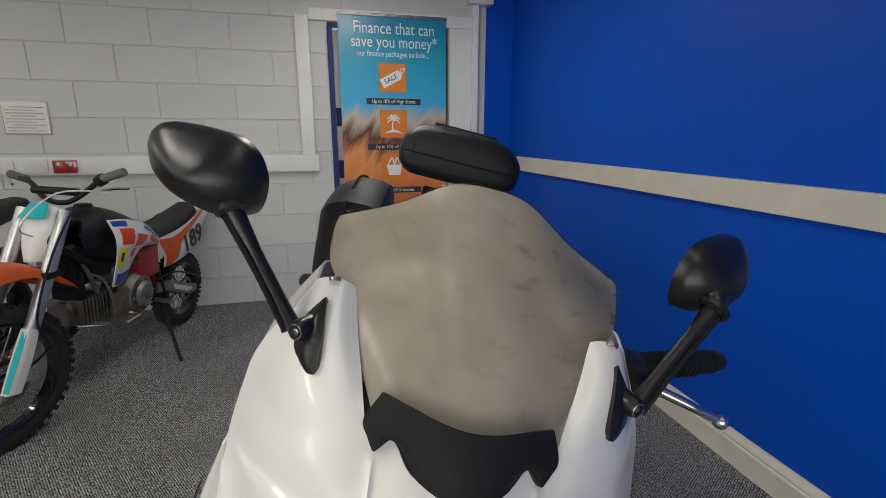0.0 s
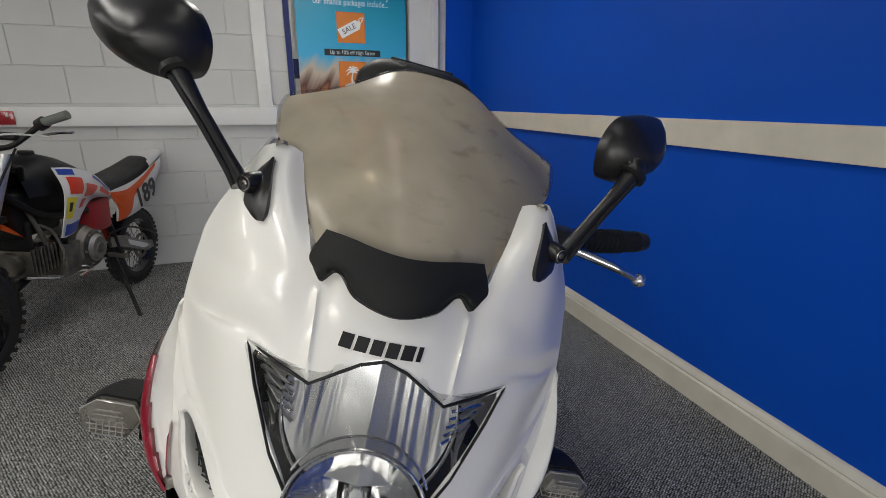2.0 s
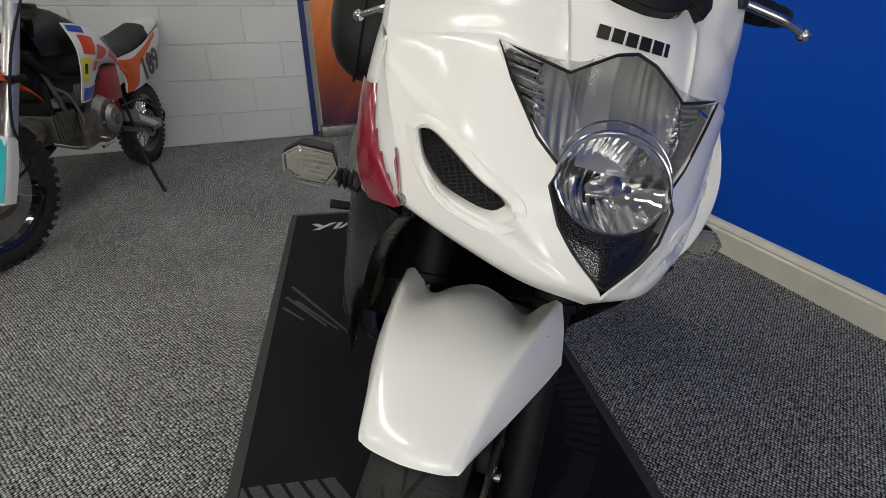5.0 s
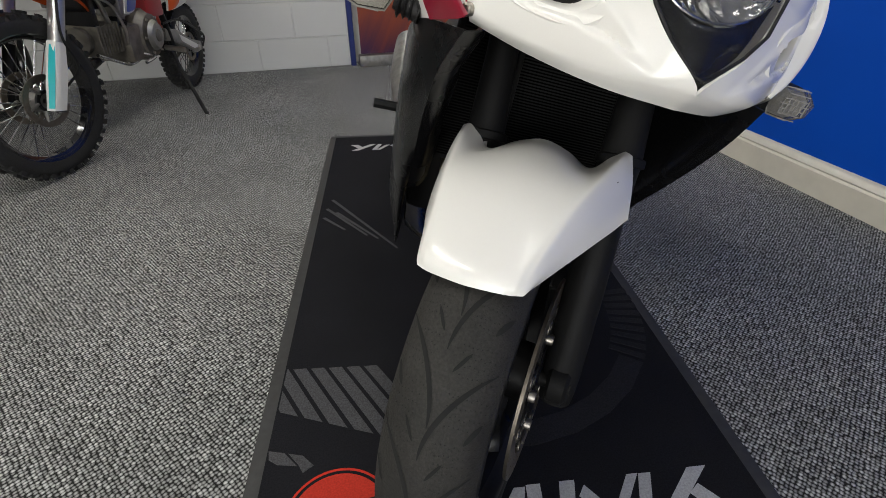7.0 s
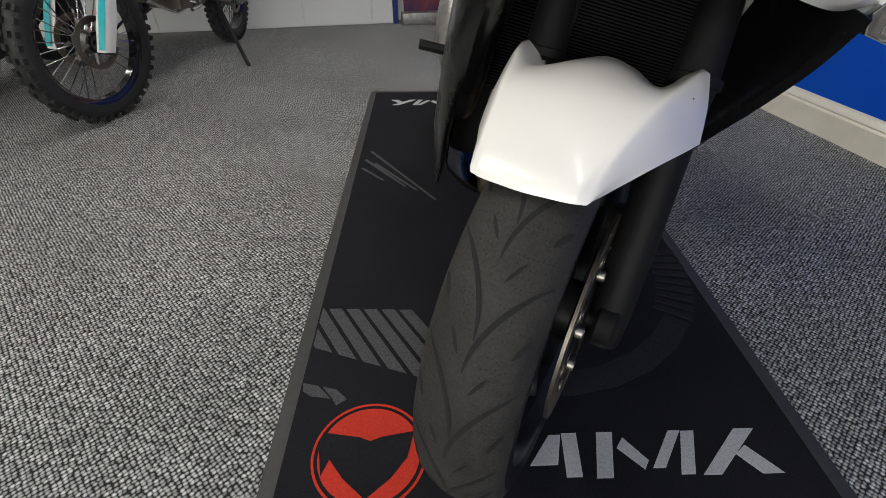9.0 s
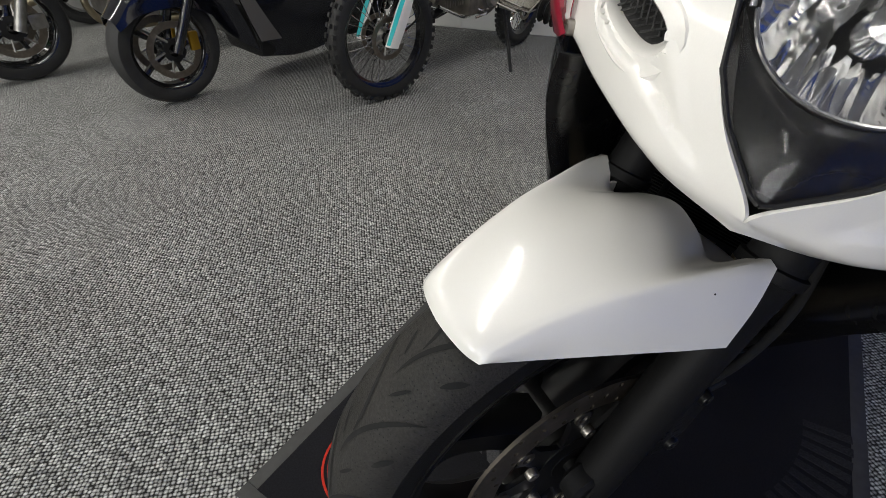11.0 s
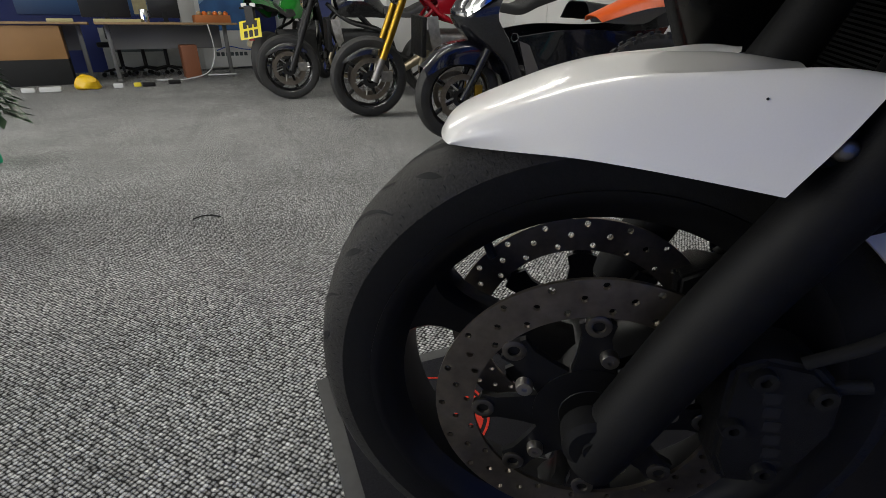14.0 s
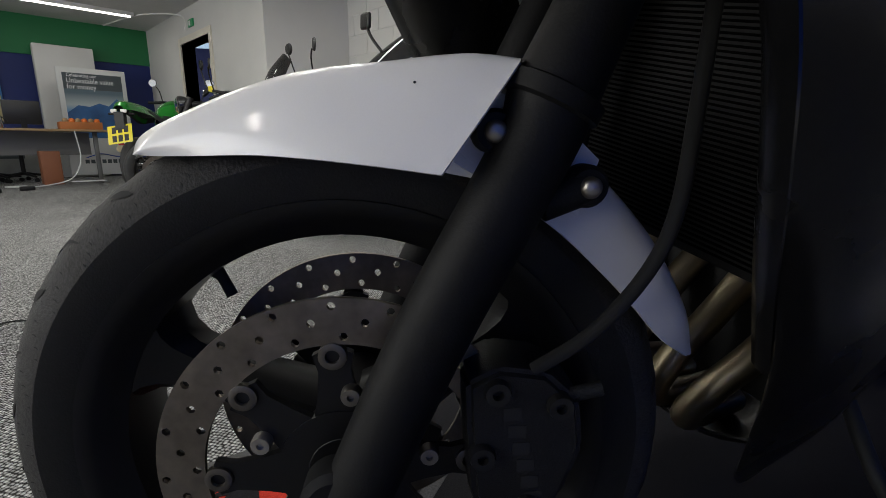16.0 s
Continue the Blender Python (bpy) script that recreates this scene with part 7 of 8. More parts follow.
part("intake_pipe", tube([(0.0, 0.70, 0.50), (0.02, 0.76, 0.55), (0.02, 0.84, 0.56)], 0.022, 10), BLACK_MATT, dirt)
part("frame_cradle", tube([(0.0, 0.42, 0.84), (0.0, 0.50, 0.62), (0.0, 0.54, 0.50)], 0.026, 10), BLACK_MATT, dirt)
# solid dark filler added in place of the frame's black clutter
part("frame_spine", boxed(-0.06, 0.06, 0.40, 0.98, 0.58, 0.80, 0.03, seg=3), BLACK_MATT, dirt)
part("oil_line", tube([(0.09, 0.62, 0.42), (0.12, 0.58, 0.50), (0.10, 0.55, 0.60), (0.06, 0.50, 0.64)], 0.007, 8), STEEL, dirt)
part("down_tube", tube([(0.06, 0.46, 0.74), (0.07, 0.52, 0.60), (0.07, 0.56, 0.50)], 0.011, 8), ALLOY, dirt, "dull upright tube before the engine")
part("oil_cooler", boxed(-0.07, 0.07, 0.44, 0.475, 0.52, 0.66, 0.006), BLACK_MATT, dirt)
for k in range(3):
    part("control_cable", tube([(0.03 - 0.03 * k, 0.30, 0.80), (0.10, 0.34 + 0.04 * k, 0.92), (0.06, 0.50, 0.88 - 0.03 * k), (0.05, 0.70, 0.66)], 0.009, 7), BLACK_MATT, dirt)
part("skid_plate", tube([(0.09, 0.36, 0.42), (0.08, 0.56, 0.345), (0.08, 0.64, 0.325), (0.08, 0.76, 0.335)], 0.008, 8), CHROME, dirt)
part("skid_plate", tube([(-0.09, 0.36, 0.42), (-0.08, 0.56, 0.345), (-0.08, 0.64, 0.325), (-0.08, 0.76, 0.335)], 0.008, 8), CHROME, dirt)
part("side_stand", tube([(0.10, 1.02, 0.33), (0.22, 0.92, 0.15), (0.335, 0.815, -0.015)], 0.011, 8), BLACK_MATT, dirt)
part("brake_line", tube([(0.11, 0.98, 0.46), (0.115, 1.18, 0.455), (0.115, 1.40, 0.375), (0.11, 1.52, 0.315), (0.105, 1.50, 0.265)], 0.006, 8), BLACK_MATT, dirt)
part("foot_peg", tube([(0.10, 0.98, 0.34), (0.21, 0.97, 0.335)], 0.014, 10), STEEL, dirt, "ribbed steel foot peg")
part("chain_guard", boxed(-0.10, -0.085, 1.05, 1.40, 0.33, 0.36, 0.004), BLACK_MATT, dirt)
part("caliper", boxed(0.045, 0.085, 0.055, 0.12, 0.29, 0.35, 0.008), CHROME, dirt)
part("brake_hose", tube([(0.07, 0.10, 0.34), (0.12, 0.16, 0.42), (0.12, 0.12, 0.56), (0.11, 0.25, 0.80), (0.12, 0.40, 1.0)], 0.005, 7), DARK_MATT, dirt)
part("cable", tube([(0.0, 0.30, 0.86), (0.10, 0.12, 0.95), (0.12, 0.30, 1.06), (0.22, 0.48, 1.05)], 0.004, 6), PLASTIC_WHITE, dirt)
part("shock", tube([(0, 1.08, 0.68), (0, 1.16, 0.38)], 0.03, 12), ORANGE_RED, dirt)

# the seat, tank and tail sit low on this small machine
for ob in dirt.children_recursive:
    if ob.name.split(".")[0] in ("shroud", "graphic", "rear_panel", "orange_flash", "orange_side", "seat", "tank", "tank_cap", "tail", "frame_rail"):
        for v in ob.data.vertices:
            v.co.z -= 0.05 + 0.08 * min(1, max(0, (v.co.y - 0.8) / 0.6))

# dark maxi scooter
NAVY_GLOSS = mat("black_navy_gloss", (0.004, 0.0045, 0.008), 0.2, coat=0.8, stain=0.06)
GREY_PANEL = mat("grey_panel_plastic", (0.09, 0.085, 0.085), 0.5)
sc = thing("maxi_scooter", "dark navy maxi scooter with a raked smoked screen", "motorcycle", stand_at(-2.10, 1.84, *HEAD, lean=5), "motorcycles in the row")
lathe_wheel(sc, 0.0, 0.275, 0.270, 0.11, 0.195, RUBBER, BLACK_GLOSS, 5, disc=0.135)
lathe_wheel(sc, 1.56, 0.27, 0.265, 0.14, 0.19, RUBBER, BLACK_GLOSS, 5)
mirrored("fork_leg", sc, [(0.085, 0.0, 0.265), (0.085, 0.10, 0.45), (0.085, 0.18, 0.62)], 0.024, BLACK_GLOSS, 12)
for s in (-1, 1):
    part("caliper", boxed(s * 0.078 - 0.012, s * 0.078 + 0.012, 0.075, 0.125, 0.26, 0.35, 0.01), GOLD, sc, "gold brake caliper")
    part("headlight", sheet([[(s * 0.05, 0.02, 0.80), (s * 0.12, 0.06, 0.86), (s * 0.19, 0.16, 0.92)], [(s * 0.06, -0.03, 0.745), (s * 0.14, 0.03, 0.79), (s * 0.21, 0.14, 0.87)], [(s * 0.08, -0.03, 0.70), (s * 0.15, 0.03, 0.745), (s * 0.20, 0.11, 0.81)]], 10, 8, thick=0.003), REFLECTOR, sc, "slanted clear headlight")
    part("grey_panel", sheet([[(s * 0.20, 0.28, 0.60), (s * 0.21, 0.34, 0.58)], [(s * 0.19, 0.36, 0.40), (s * 0.205, 0.46, 0.38)], [(s * 0.18, 0.42, 0.26), (s * 0.20, 0.54, 0.26)]], 4, 8, thick=0.004), GREY_PANEL, sc)
    part("side_panel", sheet([[(s * 0.19, 0.26, 0.62), (s * 0.22, 0.60, 0.66), (s * 0.24, 1.1, 0.66), (s * 0.20, 1.7, 0.75)], [(s * 0.18, 0.36, 0.40), (s * 0.22, 0.65, 0.42), (s * 0.25, 1.1, 0.48), (s * 0.21, 1.65, 0.60)], [(s * 0.15, 0.44, 0.17), (s * 0.19, 0.70, 0.15), (s * 0.20, 1.1, 0.22), (s * 0.16, 1.5, 0.40)]], 16, 12, thick=0.005), NAVY_GLOSS, sc)
    part("mirror_stem", tube([(s * 0.20, 0.42, 1.12), (s * 0.30, 0.38, 1.22), (s * 0.34, 0.36, 1.30)], 0.010, 8), BLACK_MATT, sc)
    part("mirror", boxed(s * 0.36 - 0.07, s * 0.36 + 0.07, 0.35, 0.38, 1.27, 1.37, 0.02, seg=3), BLACK_MATT, sc)
    part("grip", tube([(s * 0.24, 0.52, 1.06), (s * 0.37, 0.56, 1.06)], 0.018, 10), DARK_MATT, sc)
hull([[(0.0, 0.20, 1.00), (0.10, 0.22, 0.99), (0.18, 0.30, 0.96)], [(0.0, 0.02, 0.84), (0.10, 0.06, 0.84), (0.20, 0.18, 0.84)], [(0.0, -0.06, 0.72), (0.11, -0.01, 0.71), (0.20, 0.14, 0.72)], [(0.0, 0.04, 0.60), (0.12, 0.08, 0.60), (0.20, 0.22, 0.60)], [(0.0, 0.20, 0.50), (0.12, 0.24, 0.46), (0.19, 0.32, 0.42)], [(0.0, 0.30, 0.30), (0.12, 0.34, 0.26), (0.18, 0.40, 0.22)]], NAVY_GLOSS, "nose_cowl", sc, "gloss black-navy nose cowl")
hull([[(0.0, 0.12, 0.92), (0.10, 0.15, 0.92), (0.17, 0.24, 0.93)], [(0.0, 0.34, 1.12), (0.12, 0.36, 1.11), (0.20, 0.42, 1.08)], [(0.0, 0.58, 1.30), (0.12, 0.59, 1.28), (0.20, 0.62, 1.20)]], glass_mat("smoked_screen", (0.3, 0.3, 0.32), 0.05, 0.55), "windscreen", sc, "smoked scooter windscreen")
hull([[(0.0, -0.24, 0.45), (0.05, -0.23, 0.44), (0.075, -0.22, 0.40)], [(0.0, -0.10, 0.56), (0.06, -0.10, 0.55), (0.085, -0.10, 0.46)], [(0.0, 0.10, 0.58), (0.06, 0.10, 0.57), (0.085, 0.10, 0.46)], [(0.0, 0.24, 0.50), (0.05, 0.24, 0.49), (0.08, 0.24, 0.40)]], NAVY_GLOSS, "front_mudguard", sc)
hull([[(0.0, 0.75, 0.80), (0.10, 0.75, 0.79), (0.17, 0.75, 0.70)], [(0.0, 1.10, 0.78), (0.14, 1.10, 0.77), (0.19, 1.10, 0.69)], [(0.0, 1.30, 0.86), (0.12, 1.30, 0.85), (0.17, 1.30, 0.76)], [(0.0, 1.85, 0.92), (0.06, 1.85, 0.91), (0.09, 1.85, 0.85)]], SEAT, "seat", sc)
part("floor_tunnel", boxed(-0.17, 0.17, 0.42, 1.3, 0.16, 0.42, 0.04), BLACK_MATT, sc)
part("dash", boxed(-0.20, 0.20, 0.34, 0.50, 0.90, 1.06, 0.04), BLACK_MATT, sc)
part("round_mark", revolve([(0.020, 0.0), (0.020, 0.003), (0.023, 0.003), (0.023, 0.0)], 24, closed=True, m=pose(0.205, 0.245, 0.62)), CHROME, sc)


def naked(name, label, m, tank_mat, fork_mat, fork_rake, screen, frame_mat, light=True):
    """A naked road machine: wheels, fork, tank, seat, engine, bars and mirrors."""
    b = thing(name, label, "motorcycle", m, "motorcycles in the row")
    lathe_wheel(b, 0.0, 0.302, 0.300, 0.12, 0.222, RUBBER, BLACK_GLOSS, 5, disc=0.155)
    lathe_wheel(b, 1.44, 0.312, 0.308, 0.16, 0.222, RUBBER, BLACK_GLOSS, 5)
    for s in (-1, 1):
        leg = part("fork_leg", tube([(s * 0.10, 0.02, 0.29), (s * 0.10, 0.10, 0.48)], [0.030, 0.024], 14), ALLOY if fork_mat is GOLD else BLACK_MATT, b)
        part("fork_tube", tube([(s * 0.10, 0.09, 0.45), (s * 0.10, 0.10 + fork_rake, 0.98)], 0.028, 14), fork_mat, leg)
        part("caliper", boxed(s * 0.075 - 0.014, s * 0.075 + 0.014, 0.08, 0.17, 0.28, 0.36, 0.012), ALLOY, leg)
        part("mirror_stem", tube([(s * 0.24, 0.48, 1.06), (s * 0.28, 0.45, 1.18), (s * 0.33, 0.44, 1.25)], 0.006, 7), BLACK_MATT, b)
        part("mirror", revolve([(0.0, -0.012), (0.05, -0.008), (0.058, 0.004), (0.054, 0.008)], 22, axis="Y", m=pose(s * 0.35, 0.45, 1.28, 0, 0, s * -10) @ Matrix.Diagonal((1.0, 1, 0.8, 1))), BLACK_MATT, b)
        part("mirror_glass", revolve([(0.0, 0.0085), (0.053, 0.0085)], 22, axis="Y", m=pose(s * 0.35, 0.45, 1.28, 0, 0, s * -10) @ Matrix.Diagonal((1.0, 1, 0.8, 1))), MIRROR_DIM, b)
        part("grip", tube([(s * 0.25, 0.50, 1.04), (s * 0.37, 0.57, 1.035)], 0.018, 10), DARK_MATT, b)
        part("lever", tube([(s * 0.22, 0.44, 1.04), (s * 0.36, 0.50, 1.03)], 0.006, 7), CHROME, b)
        part("frame_tube", tube([(s * 0.06, 0.42, 0.86), (s * 0.14, 0.60, 0.72), (s * 0.15, 0.95, 0.62), (s * 0.12, 1.05, 0.42)], 0.018, 9), frame_mat, b)
        part("frame_tube", tube([(s * 0.06, 0.42, 0.72), (s * 0.13, 0.60, 0.84), (s * 0.14, 0.85, 0.64)], 0.015, 8), frame_mat, b)
        part("radiator_shroud", sheet([[(s * 0.14, 0.42, 0.74), (s * 0.16, 0.50, 0.75)], [(s * 0.15, 0.44, 0.62), (s * 0.17, 0.52, 0.60)], [(s * 0.12, 0.48, 0.50), (s * 0.14, 0.54, 0.50)]], 4, 8, thick=0.006), ALLOY, b)
        part("swing_arm", tube([(s * 0.11, 1.02, 0.42), (s * 0.11, 1.44, 0.312)], 0.026, 9), BLACK_MATT, b)
    part("handlebar", tube([(-0.37, 0.57, 1.035), (-0.2, 0.47, 1.05), (0, 0.42, 1.0), (0.2, 0.47, 1.05), (0.37, 0.57, 1.035)], 0.012, 9), BLACK_MATT, b)
    part("yoke", boxed(-0.13, 0.13, 0.30, 0.40, 0.90, 0.94, 0.012), BLACK_MATT, b)
    hull([[(0.0, 0.46, 0.98), (0.08, 0.47, 0.96), (0.14, 0.50, 0.84), (0.13, 0.52, 0.76)], [(0.0, 0.62, 1.06), (0.12, 0.62, 1.02), (0.17, 0.63, 0.88), (0.15, 0.64, 0.76)], [(0.0, 0.82, 1.0), (0.11, 0.82, 0.97), (0.15, 0.82, 0.86), (0.13, 0.82, 0.76)], [(0.0, 0.96, 0.86), (0.07, 0.96, 0.85), (0.10, 0.96, 0.80), (0.09, 0.96, 0.75)]], tank_mat, "tank", b)
    hull([[(0.0, 0.94, 0.86), (0.09, 0.94, 0.85), (0.12, 0.94, 0.79)], [(0.0, 1.18, 0.83), (0.12, 1.18, 0.82), (0.14, 1.18, 0.76)], [(0.0, 1.36, 0.90), (0.10, 1.36, 0.89), (0.12, 1.36, 0.82)], [(0.0, 1.66, 0.95), (0.05, 1.66, 0.94), (0.07, 1.66, 0.90)]], SEAT, "seat", b)
    part("engine_block", boxed(-0.16, 0.16, 0.50, 0.98, 0.26, 0.64, 0.05, seg=3), ALLOY if fork_mat is GOLD else DARK_MATT, b)
    part("radiator", boxed(-0.15, 0.15, 0.38, 0.42, 0.46, 0.74, 0.01), BLACK_MATT, b)
    part("exhaust_pipe", tube([(0.05, 0.46, 0.5), (0.06, 0.40, 0.36), (0.05, 0.55, 0.22), (0.10, 1.0, 0.24), (0.17, 1.3, 0.40), (0.18, 1.5, 0.50)], [0.02, 0.02, 0.024, 0.03, 0.05, 0.05], 12), EXHAUST, b)
    hull([[(0.0, -0.22, 0.46), (0.045, -0.215, 0.45), (0.065, -0.20, 0.42)], [(0.0, -0.02, 0.545), (0.05, -0.02, 0.535), (0.07, -0.02, 0.48)], [(0.0, 0.18, 0.51), (0.045, 0.18, 0.50), (0.065, 0.18, 0.44)]], BLACK_GLOSS, "front_mudguard", b)
    if light:
        lamp2 = part("headlight", revolve([(0.0, -0.05), (0.05, -0.046), (0.085, -0.02), (0.09, 0.0), (0.075, 0.06), (0.03, 0.10)], 28, axis="Y", m=pose(0, 0.22, 0.90)), BLACK_GLOSS, b)
        part("headlight_lens", revolve([(0.0, -0.054), (0.05, -0.050), (0.078, -0.030)], 28, axis="Y", m=pose(0, 0.22, 0.90)), REFLECTOR, lamp2)
    if screen:
        hull([[(0.0, 0.16, 0.98), (0.08, 0.19, 0.97), (0.13, 0.26, 0.95)], [(0.0, 0.22, 1.10), (0.08, 0.24, 1.09), (0.12, 0.30, 1.06)], [(0.0, 0.32, 1.22), (0.05, 0.33, 1.21), (0.08, 0.36, 1.17)]], glass_mat("tinted_fly_screen", (0.25, 0.25, 0.27), 0.05, 0.5), "fly_screen", b, "smoked fly screen")
    part("side_stand", tube([(0.11, 0.95, 0.28), (0.28, 0.92, 0.015)], 0.012, 8), BLACK_MATT, b)
    return b


red_bike = naked("naked_motorcycle", "red naked motorcycle with gold upside-down fork", stand_at(-3.22, 1.77, 0.236, 0.972, 6), RED_GLOSS, GOLD, 0.20, True, RED_GLOSS)
part("white_stripe", boxed(0.166, 0.174, 0.58, 0.74, 0.915, 0.945, 0.002), PLASTIC_WHITE, red_bike)
black_bike = naked("naked_motorcycle", "black naked motorcycle with a round headlight", stand_at(-4.62, 1.56, 0.236, 0.972, 6), BLACK_GLOSS, BLACK_MATT, 0.20, False, BLACK_MATT)
part("yellow_reservoir", boxed(0.18, 0.22, 0.44, 0.48, 1.04, 1.09, 0.006), YELLOW, black_bike)
part("white_stripe", boxed(0.166, 0.172, 0.58, 0.74, 0.90, 0.925, 0.002), PLASTIC_WHITE, black_bike)
# green sports machine, its tail with the plate towards the room
gm = stand_at(-6.55, 2.62, 0.72, -0.69, 0)
green = naked("sports_motorcycle", "green sports motorcycle seen from its tail, with a yellow plate", gm, GREEN_GLOSS, BLACK_MATT, 0.2, False, BLACK_MATT, False)
hull([[(0.0, 1.10, 0.86), (0.08, 1.10, 0.84), (0.13, 1.10, 0.76)], [(0.0, 1.40, 0.94), (0.08, 1.40, 0.92), (0.12, 1.40, 0.84)], [(0.0, 1.66, 0.97), (0.06, 1.66, 0.95), (0.09, 1.66, 0.88)], [(0.0, 1.74, 0.92), (0.04, 1.74, 0.91), (0.06, 1.74, 0.87)]], GREEN_GLOSS, "tail_cowl", green, "gloss green tail")
for s in (-1, 1):
    part("tail_light", boxed(s * 0.05 - 0.03, s * 0.05 + 0.03, 1.735, 1.75, 0.85, 0.885, 0.008), PLASTIC_WHITE, green)
    part("rear_indicator", tube([(s * 0.05, 1.68, 0.84), (s * 0.13, 1.70, 0.84)], 0.012, 8), BLACK_MATT, green)
PT = pose(0, 1.767, 0.640) @ Matrix.Rotation(radians(9), 4, "Y") @ Matrix.Rotation(radians(18), 4, "X")
pl = part("number_plate", boxed(-0.125, 0.125, -0.002, 0.002, -0.095, 0.095, 0.001, m=PT), mat("yellow_plate", (0.72, 0.60, 0.03), 0.35), green, "yellow rear plate with dark bars")
for z in (0.012, -0.078):
    for k in range(3):
        part("plate_bar", boxed(-0.088 + 0.062 * k, -0.044 + 0.062 * k, 0.0022, 0.0035, z, z + 0.066, m=PT), INK, pl)
part("plate_hanger", boxed(-0.05, 0.05, 1.70, 1.755, 0.60, 0.86, 0.01), BLACK_MATT, green)
part("red_reflector", boxed(-0.03, 0.03, 1.768, 1.773, 0.53, 0.565, 0.004), RED_GLOSS, green)

# ---- potted palm ----
LEAF = mat("palm_leaf", (0.018, 0.055, 0.018), 0.45, stain=0.35, stain_scale=6, vary=0.15)
BARK = mat("palm_trunk", (0.07, 0.038, 0.022), 0.85, grain=0.4, scale=60, bump=0.6, bump_scale=80)
POT = mat("grey_pot", (0.23, 0.225, 0.20), 0.5, stain=0.15, stain_scale=6)
SOIL = mat("potting_soil", (0.03, 0.022, 0.015), 0.95, grain=0.5, scale=80, bump=0.8)
PX, PY = -1.79, -0.51
palm = thing("potted_palm", "artificial palm with dark fronds in a grey pot", "plant", pose(PX, PY, 0))
part("pot", revolve([(0.0, 0.0), (0.142, 0.0), (0.149, 0.005), (0.152, 0.012), (0.186, 0.205), (0.194, 0.207), (0.196, 0.226), (0.190, 0.231), (0.180, 0.226), (0.172, 0.17), (0.0, 0.17)], 48, axis="Z"), POT, palm, "tapered grey plastic pot")
part("inner_pot", revolve([(0.0, 0.18), (0.140, 0.18), (0.158, 0.262), (0.168, 0.264), (0.168, 0.250), (0.150, 0.17)], 40, axis="Z"), POT, palm, "grey inner pot")
part("soil", revolve([(0.0, 0.245), (0.150, 0.235)], 32, axis="Z"), SOIL, palm)
rnd = random.Random(7)
for tx, ty, h in ((0.02, 0.06, 0.62), (-0.07, -0.03, 0.86), (0.06, -0.06, 0.52)):
    top = Vector((tx * 2.2, ty * 2.2, h))
    part("trunk", tube([(tx, ty, 0.22), (tx * 1.4, ty * 1.4, h * 0.6), top], [0.036, 0.03, 0.024], 12), BARK, palm)
    for k in range(13):
        a = 2 * math.pi * k / 13 + rnd.uniform(-0.3, 0.3)
        ln, rise = rnd.uniform(0.13, 0.19), rnd.uniform(0.03, 0.10)
        d = Vector((math.cos(a), math.sin(a), 0))
        spine = [top + d * ln * t + Vector((0, 0, rise * 4 * t * (1 - t) - 0.22 * t * t)) for t in [i / 8 for i in range(9)]]
        fb2 = tube(spine, [0.006] * 8 + [0.002], 5, smooth_path=False)
        side = d.cross(Vector((0, 0, 1)))
        for i in range(1, 9):
            for s in (-1, 1):
                for j in range(3):
                    p = spine[i].lerp(spine[i - 1], 0.33 * j)
                    dirn = (side * s * 0.75 + d * 0.55 + Vector((0, 0, -0.45 + rnd.uniform(-0.15, 0.1)))).normalized()
                    L2 = 0.125 * (1 - 0.5 * abs(i / 8 - 0.5)) * rnd.uniform(0.85, 1.1)
                    w = 0.0135
                    q = dirn.cross(Vector((0, 0, 1))).normalized() * w
                    n2 = dirn.cross(q).normalized() * 0.004
                    v = [fb2.verts.new(c) for c in (p, p + dirn * L2 * 0.45 + q + n2, p + dirn * L2, p + dirn * L2 * 0.45 - q + n2, p + dirn * L2 * 0.5)]
                    fb2.faces.new((v[0], v[1], v[4])), fb2.faces.new((v[1], v[2], v[4])), fb2.faces.new((v[2], v[3], v[4])), fb2.faces.new((v[3], v[0], v[4]))
        part("frond", fb2, LEAF, palm)
bin_m = pose(-2.95, -0.62, 0, 0, 0, 35)
grn = thing("green_crate", "bright green plastic crate behind the palm", "crate", bin_m)
TEAL = mat("bright_green_plastic", (0.01, 0.42, 0.20), 0.4, stain=0.06)
part("wall_panel", boxed(-0.115, 0.115, -0.09, 0.09, 0.0, 0.34, 0.02), TEAL, grn)
part("rim", boxed(-0.125, 0.125, -0.10, 0.10, 0.33, 0.36, 0.01), TEAL, grn)

# ---- far end: desk, boards, posters, clutter ----
WOOD = mat("oak_desk_top", (0.33, 0.22, 0.11), 0.45, grain=0.2, scale=25, stain=0.15, stain_scale=3)
DESK_METAL = mat("grey_desk_metal", (0.18, 0.18, 0.175), 0.4, 0.6)


def desk(x0, x1, y0, y1, label):
    d = thing("desk", label, "desk", pose(0, 0, 0), "desks at the far end")
    part("desk_top", boxed(x0, x1, y0, y1, 0.695, 0.722, 0.004), WOOD, d)
    for y in (y0 + 0.12, y1 - 0.12):
        part("desk_leg", boxed((x0 + x1) / 2 - 0.03, (x0 + x1) / 2 + 0.03, y - 0.025, y + 0.025, 0.03, 0.695, 0.004), DESK_METAL, d)
        part("desk_foot", boxed(x0 + 0.03, x1 - 0.03, y - 0.03, y + 0.03, 0.0, 0.035, 0.006), DESK_METAL, d)
    part("modesty_panel", boxed(x0 + 0.1, x0 + 0.12, y0 + 0.15, y1 - 0.15, 0.38, 0.69), DESK_METAL, d)
    return d


